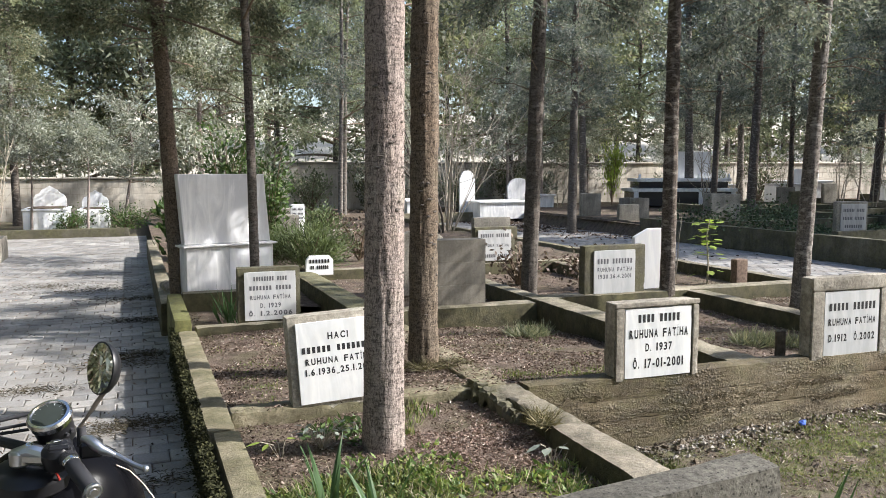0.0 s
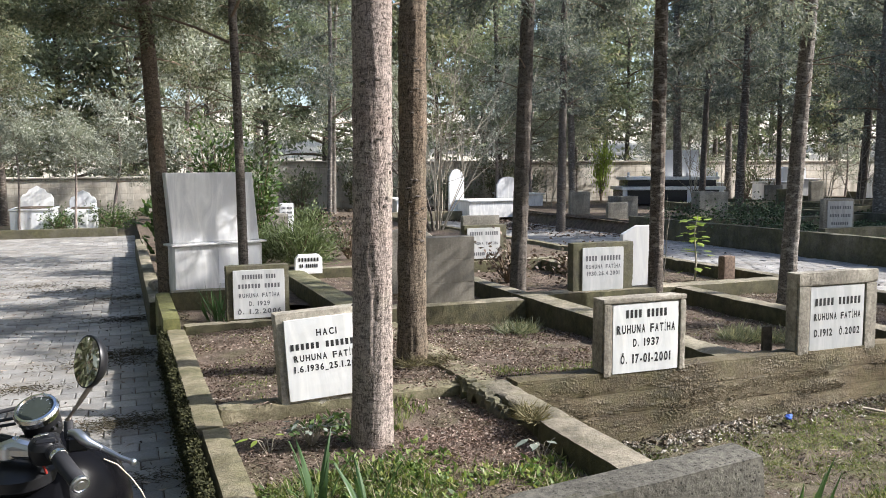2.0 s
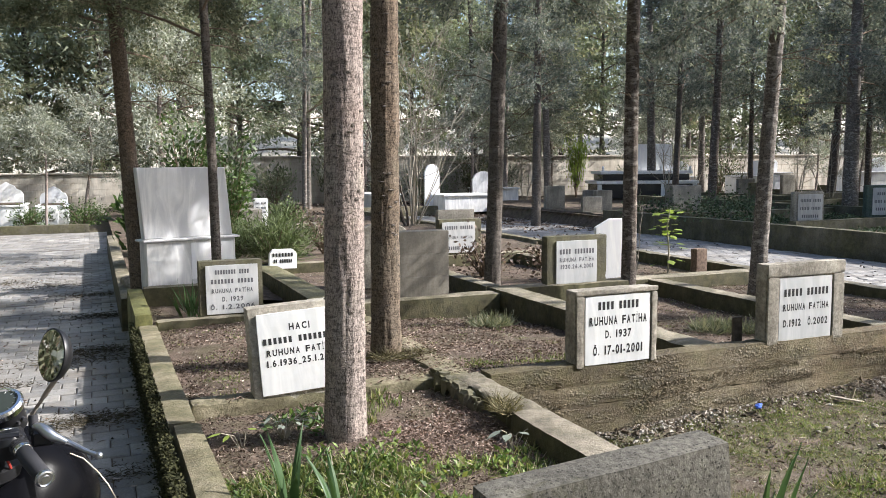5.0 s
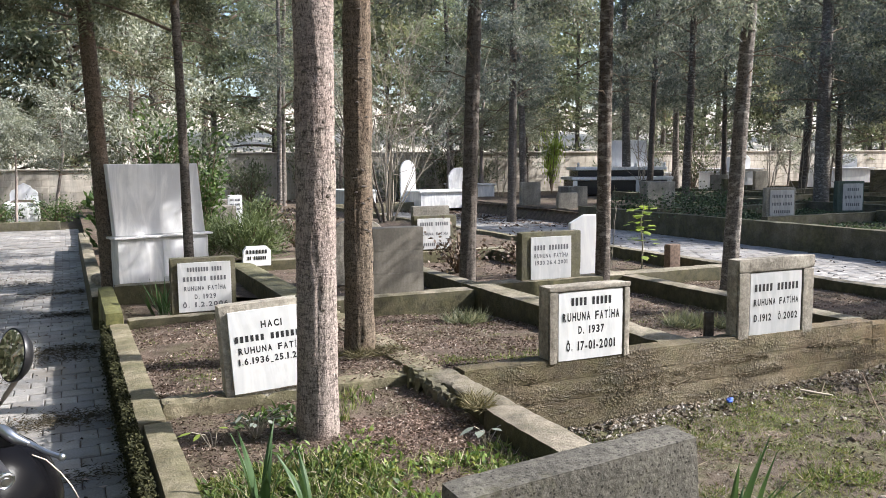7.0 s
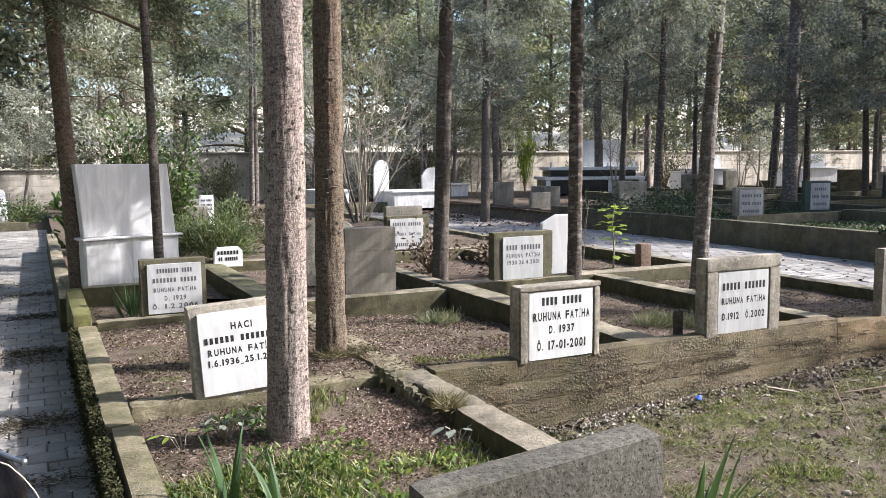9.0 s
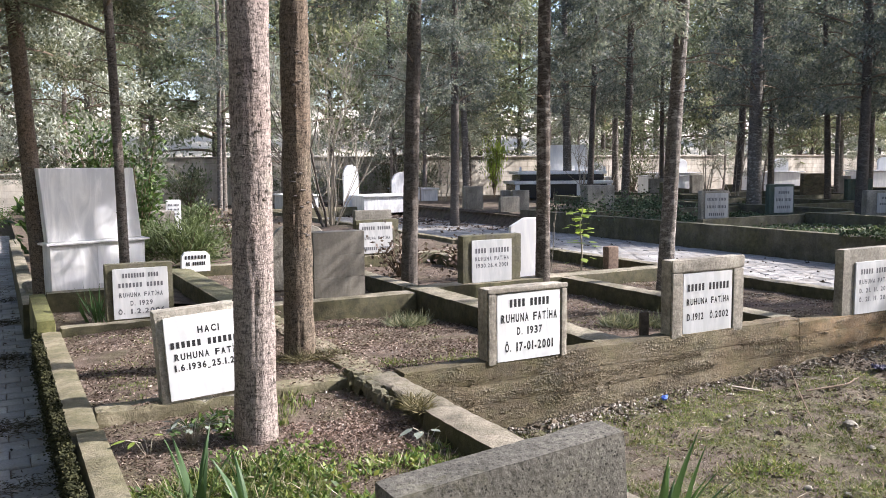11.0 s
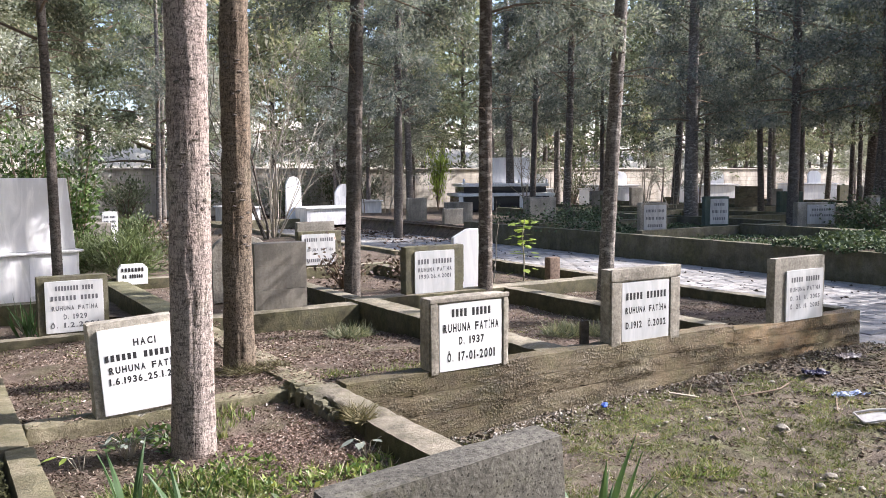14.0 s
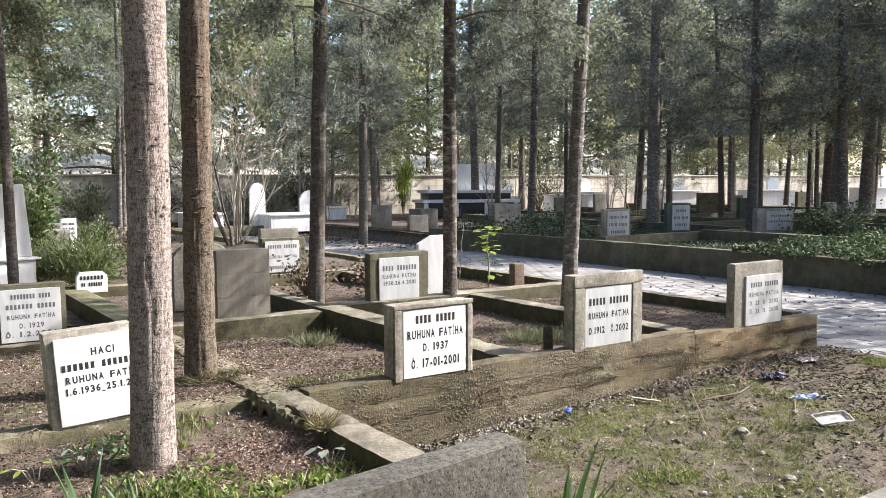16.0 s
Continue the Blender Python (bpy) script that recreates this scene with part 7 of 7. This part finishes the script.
def paver_mesh(name, material, l=PL, w=PW):
    c, t = 0.006, 0.06
    a, b = (l - GAP) / 2, (w - GAP) / 2
    vs = [(-a, -b, -t), (a, -b, -t), (a, b, -t), (-a, b, -t), (-a, -b, -c), (a, -b, -c), (a, b, -c), (-a, b, -c), (-a + c, -b + c, 0), (a - c, -b + c, 0), (a - c, b - c, 0), (-a + c, b - c, 0)]
    fs = [(0, 1, 5, 4), (1, 2, 6, 5), (2, 3, 7, 6), (3, 0, 4, 7), (4, 5, 9, 8), (5, 6, 10, 9), (6, 7, 11, 10), (7, 4, 8, 11), (8, 9, 10, 11)]
    return vs, fs, mesh_of(name, vs, fs, material)


PV, PF, PM = paver_mesh("paver", M_PAVER_ONE)


def pave(name, x0, x1, y0, y1, label, singles=None, seed=0):
    """Fill a rectangle with blocks; those within singles (y from, to) are pieces of their own."""
    rg4 = np.random.default_rng(seed)
    base = single(name, block(x0, x1, y0, y1, -0.085, -0.012, 0.5, 0.0, 0.002), M_SOIL, label, "pavement", kind="structure")
    pv, pf, made = np.array(PV), np.array(PF), 0
    vs, fs, n = [], [], 0
    for j in range(int((y1 - y0) / PW)):
        y = y0 + (j + 0.5) * PW
        for i in range(-1, int((x1 - x0) / PL) + 1):
            x = x0 + (i + 0.5 + 0.5 * (j % 2)) * PL
            lo_x, hi_x = max(x - PL / 2, x0), min(x + PL / 2, x1)
            if hi_x - lo_x < 0.03:
                continue
            share = (hi_x - lo_x) / PL
            x = (lo_x + hi_x) / 2
            m = pose(x, y, rg4.normal(0, 0.0025), rg4.normal(0, 0.6), rg4.normal(0, 0.6), rg4.normal(0, 0.5)) @ Matrix.Diagonal((share, 1, 1, 1))
            if singles and singles[0] < y < singles[1] and made < 300 and x > singles[2]:
                o = new("paver", PM)
                o.parent = base
                o.matrix_world = m
                made += 1
                continue
            r = np.array(m.to_3x3())
            vs.append(pv @ r.T + np.array(m.translation))
            fs.append(pf + 12 * n)
            n += 1
    o = new("pavers", mesh_of("pavers", np.concatenate(vs), np.concatenate(fs), M_PAVER))
    o.parent = base
    o["kind"] = "stuff"
    return base


pave("path_main", PATH_A[0], PATH_A[1], -5.0, CROSS[0], "lane paved with small grey concrete blocks", (2.9, 7.2, -1.0), 1)
pave("path_cross", -9.0, PATH_A[1], CROSS[0] + 0.01, CROSS[1], "sunlit cross lane paved with grey concrete blocks", None, 2)
pave("path_side", PATH_B[0], PATH_B[1], -1.5, 24.0, "second lane paved with grey concrete blocks", None, 3)
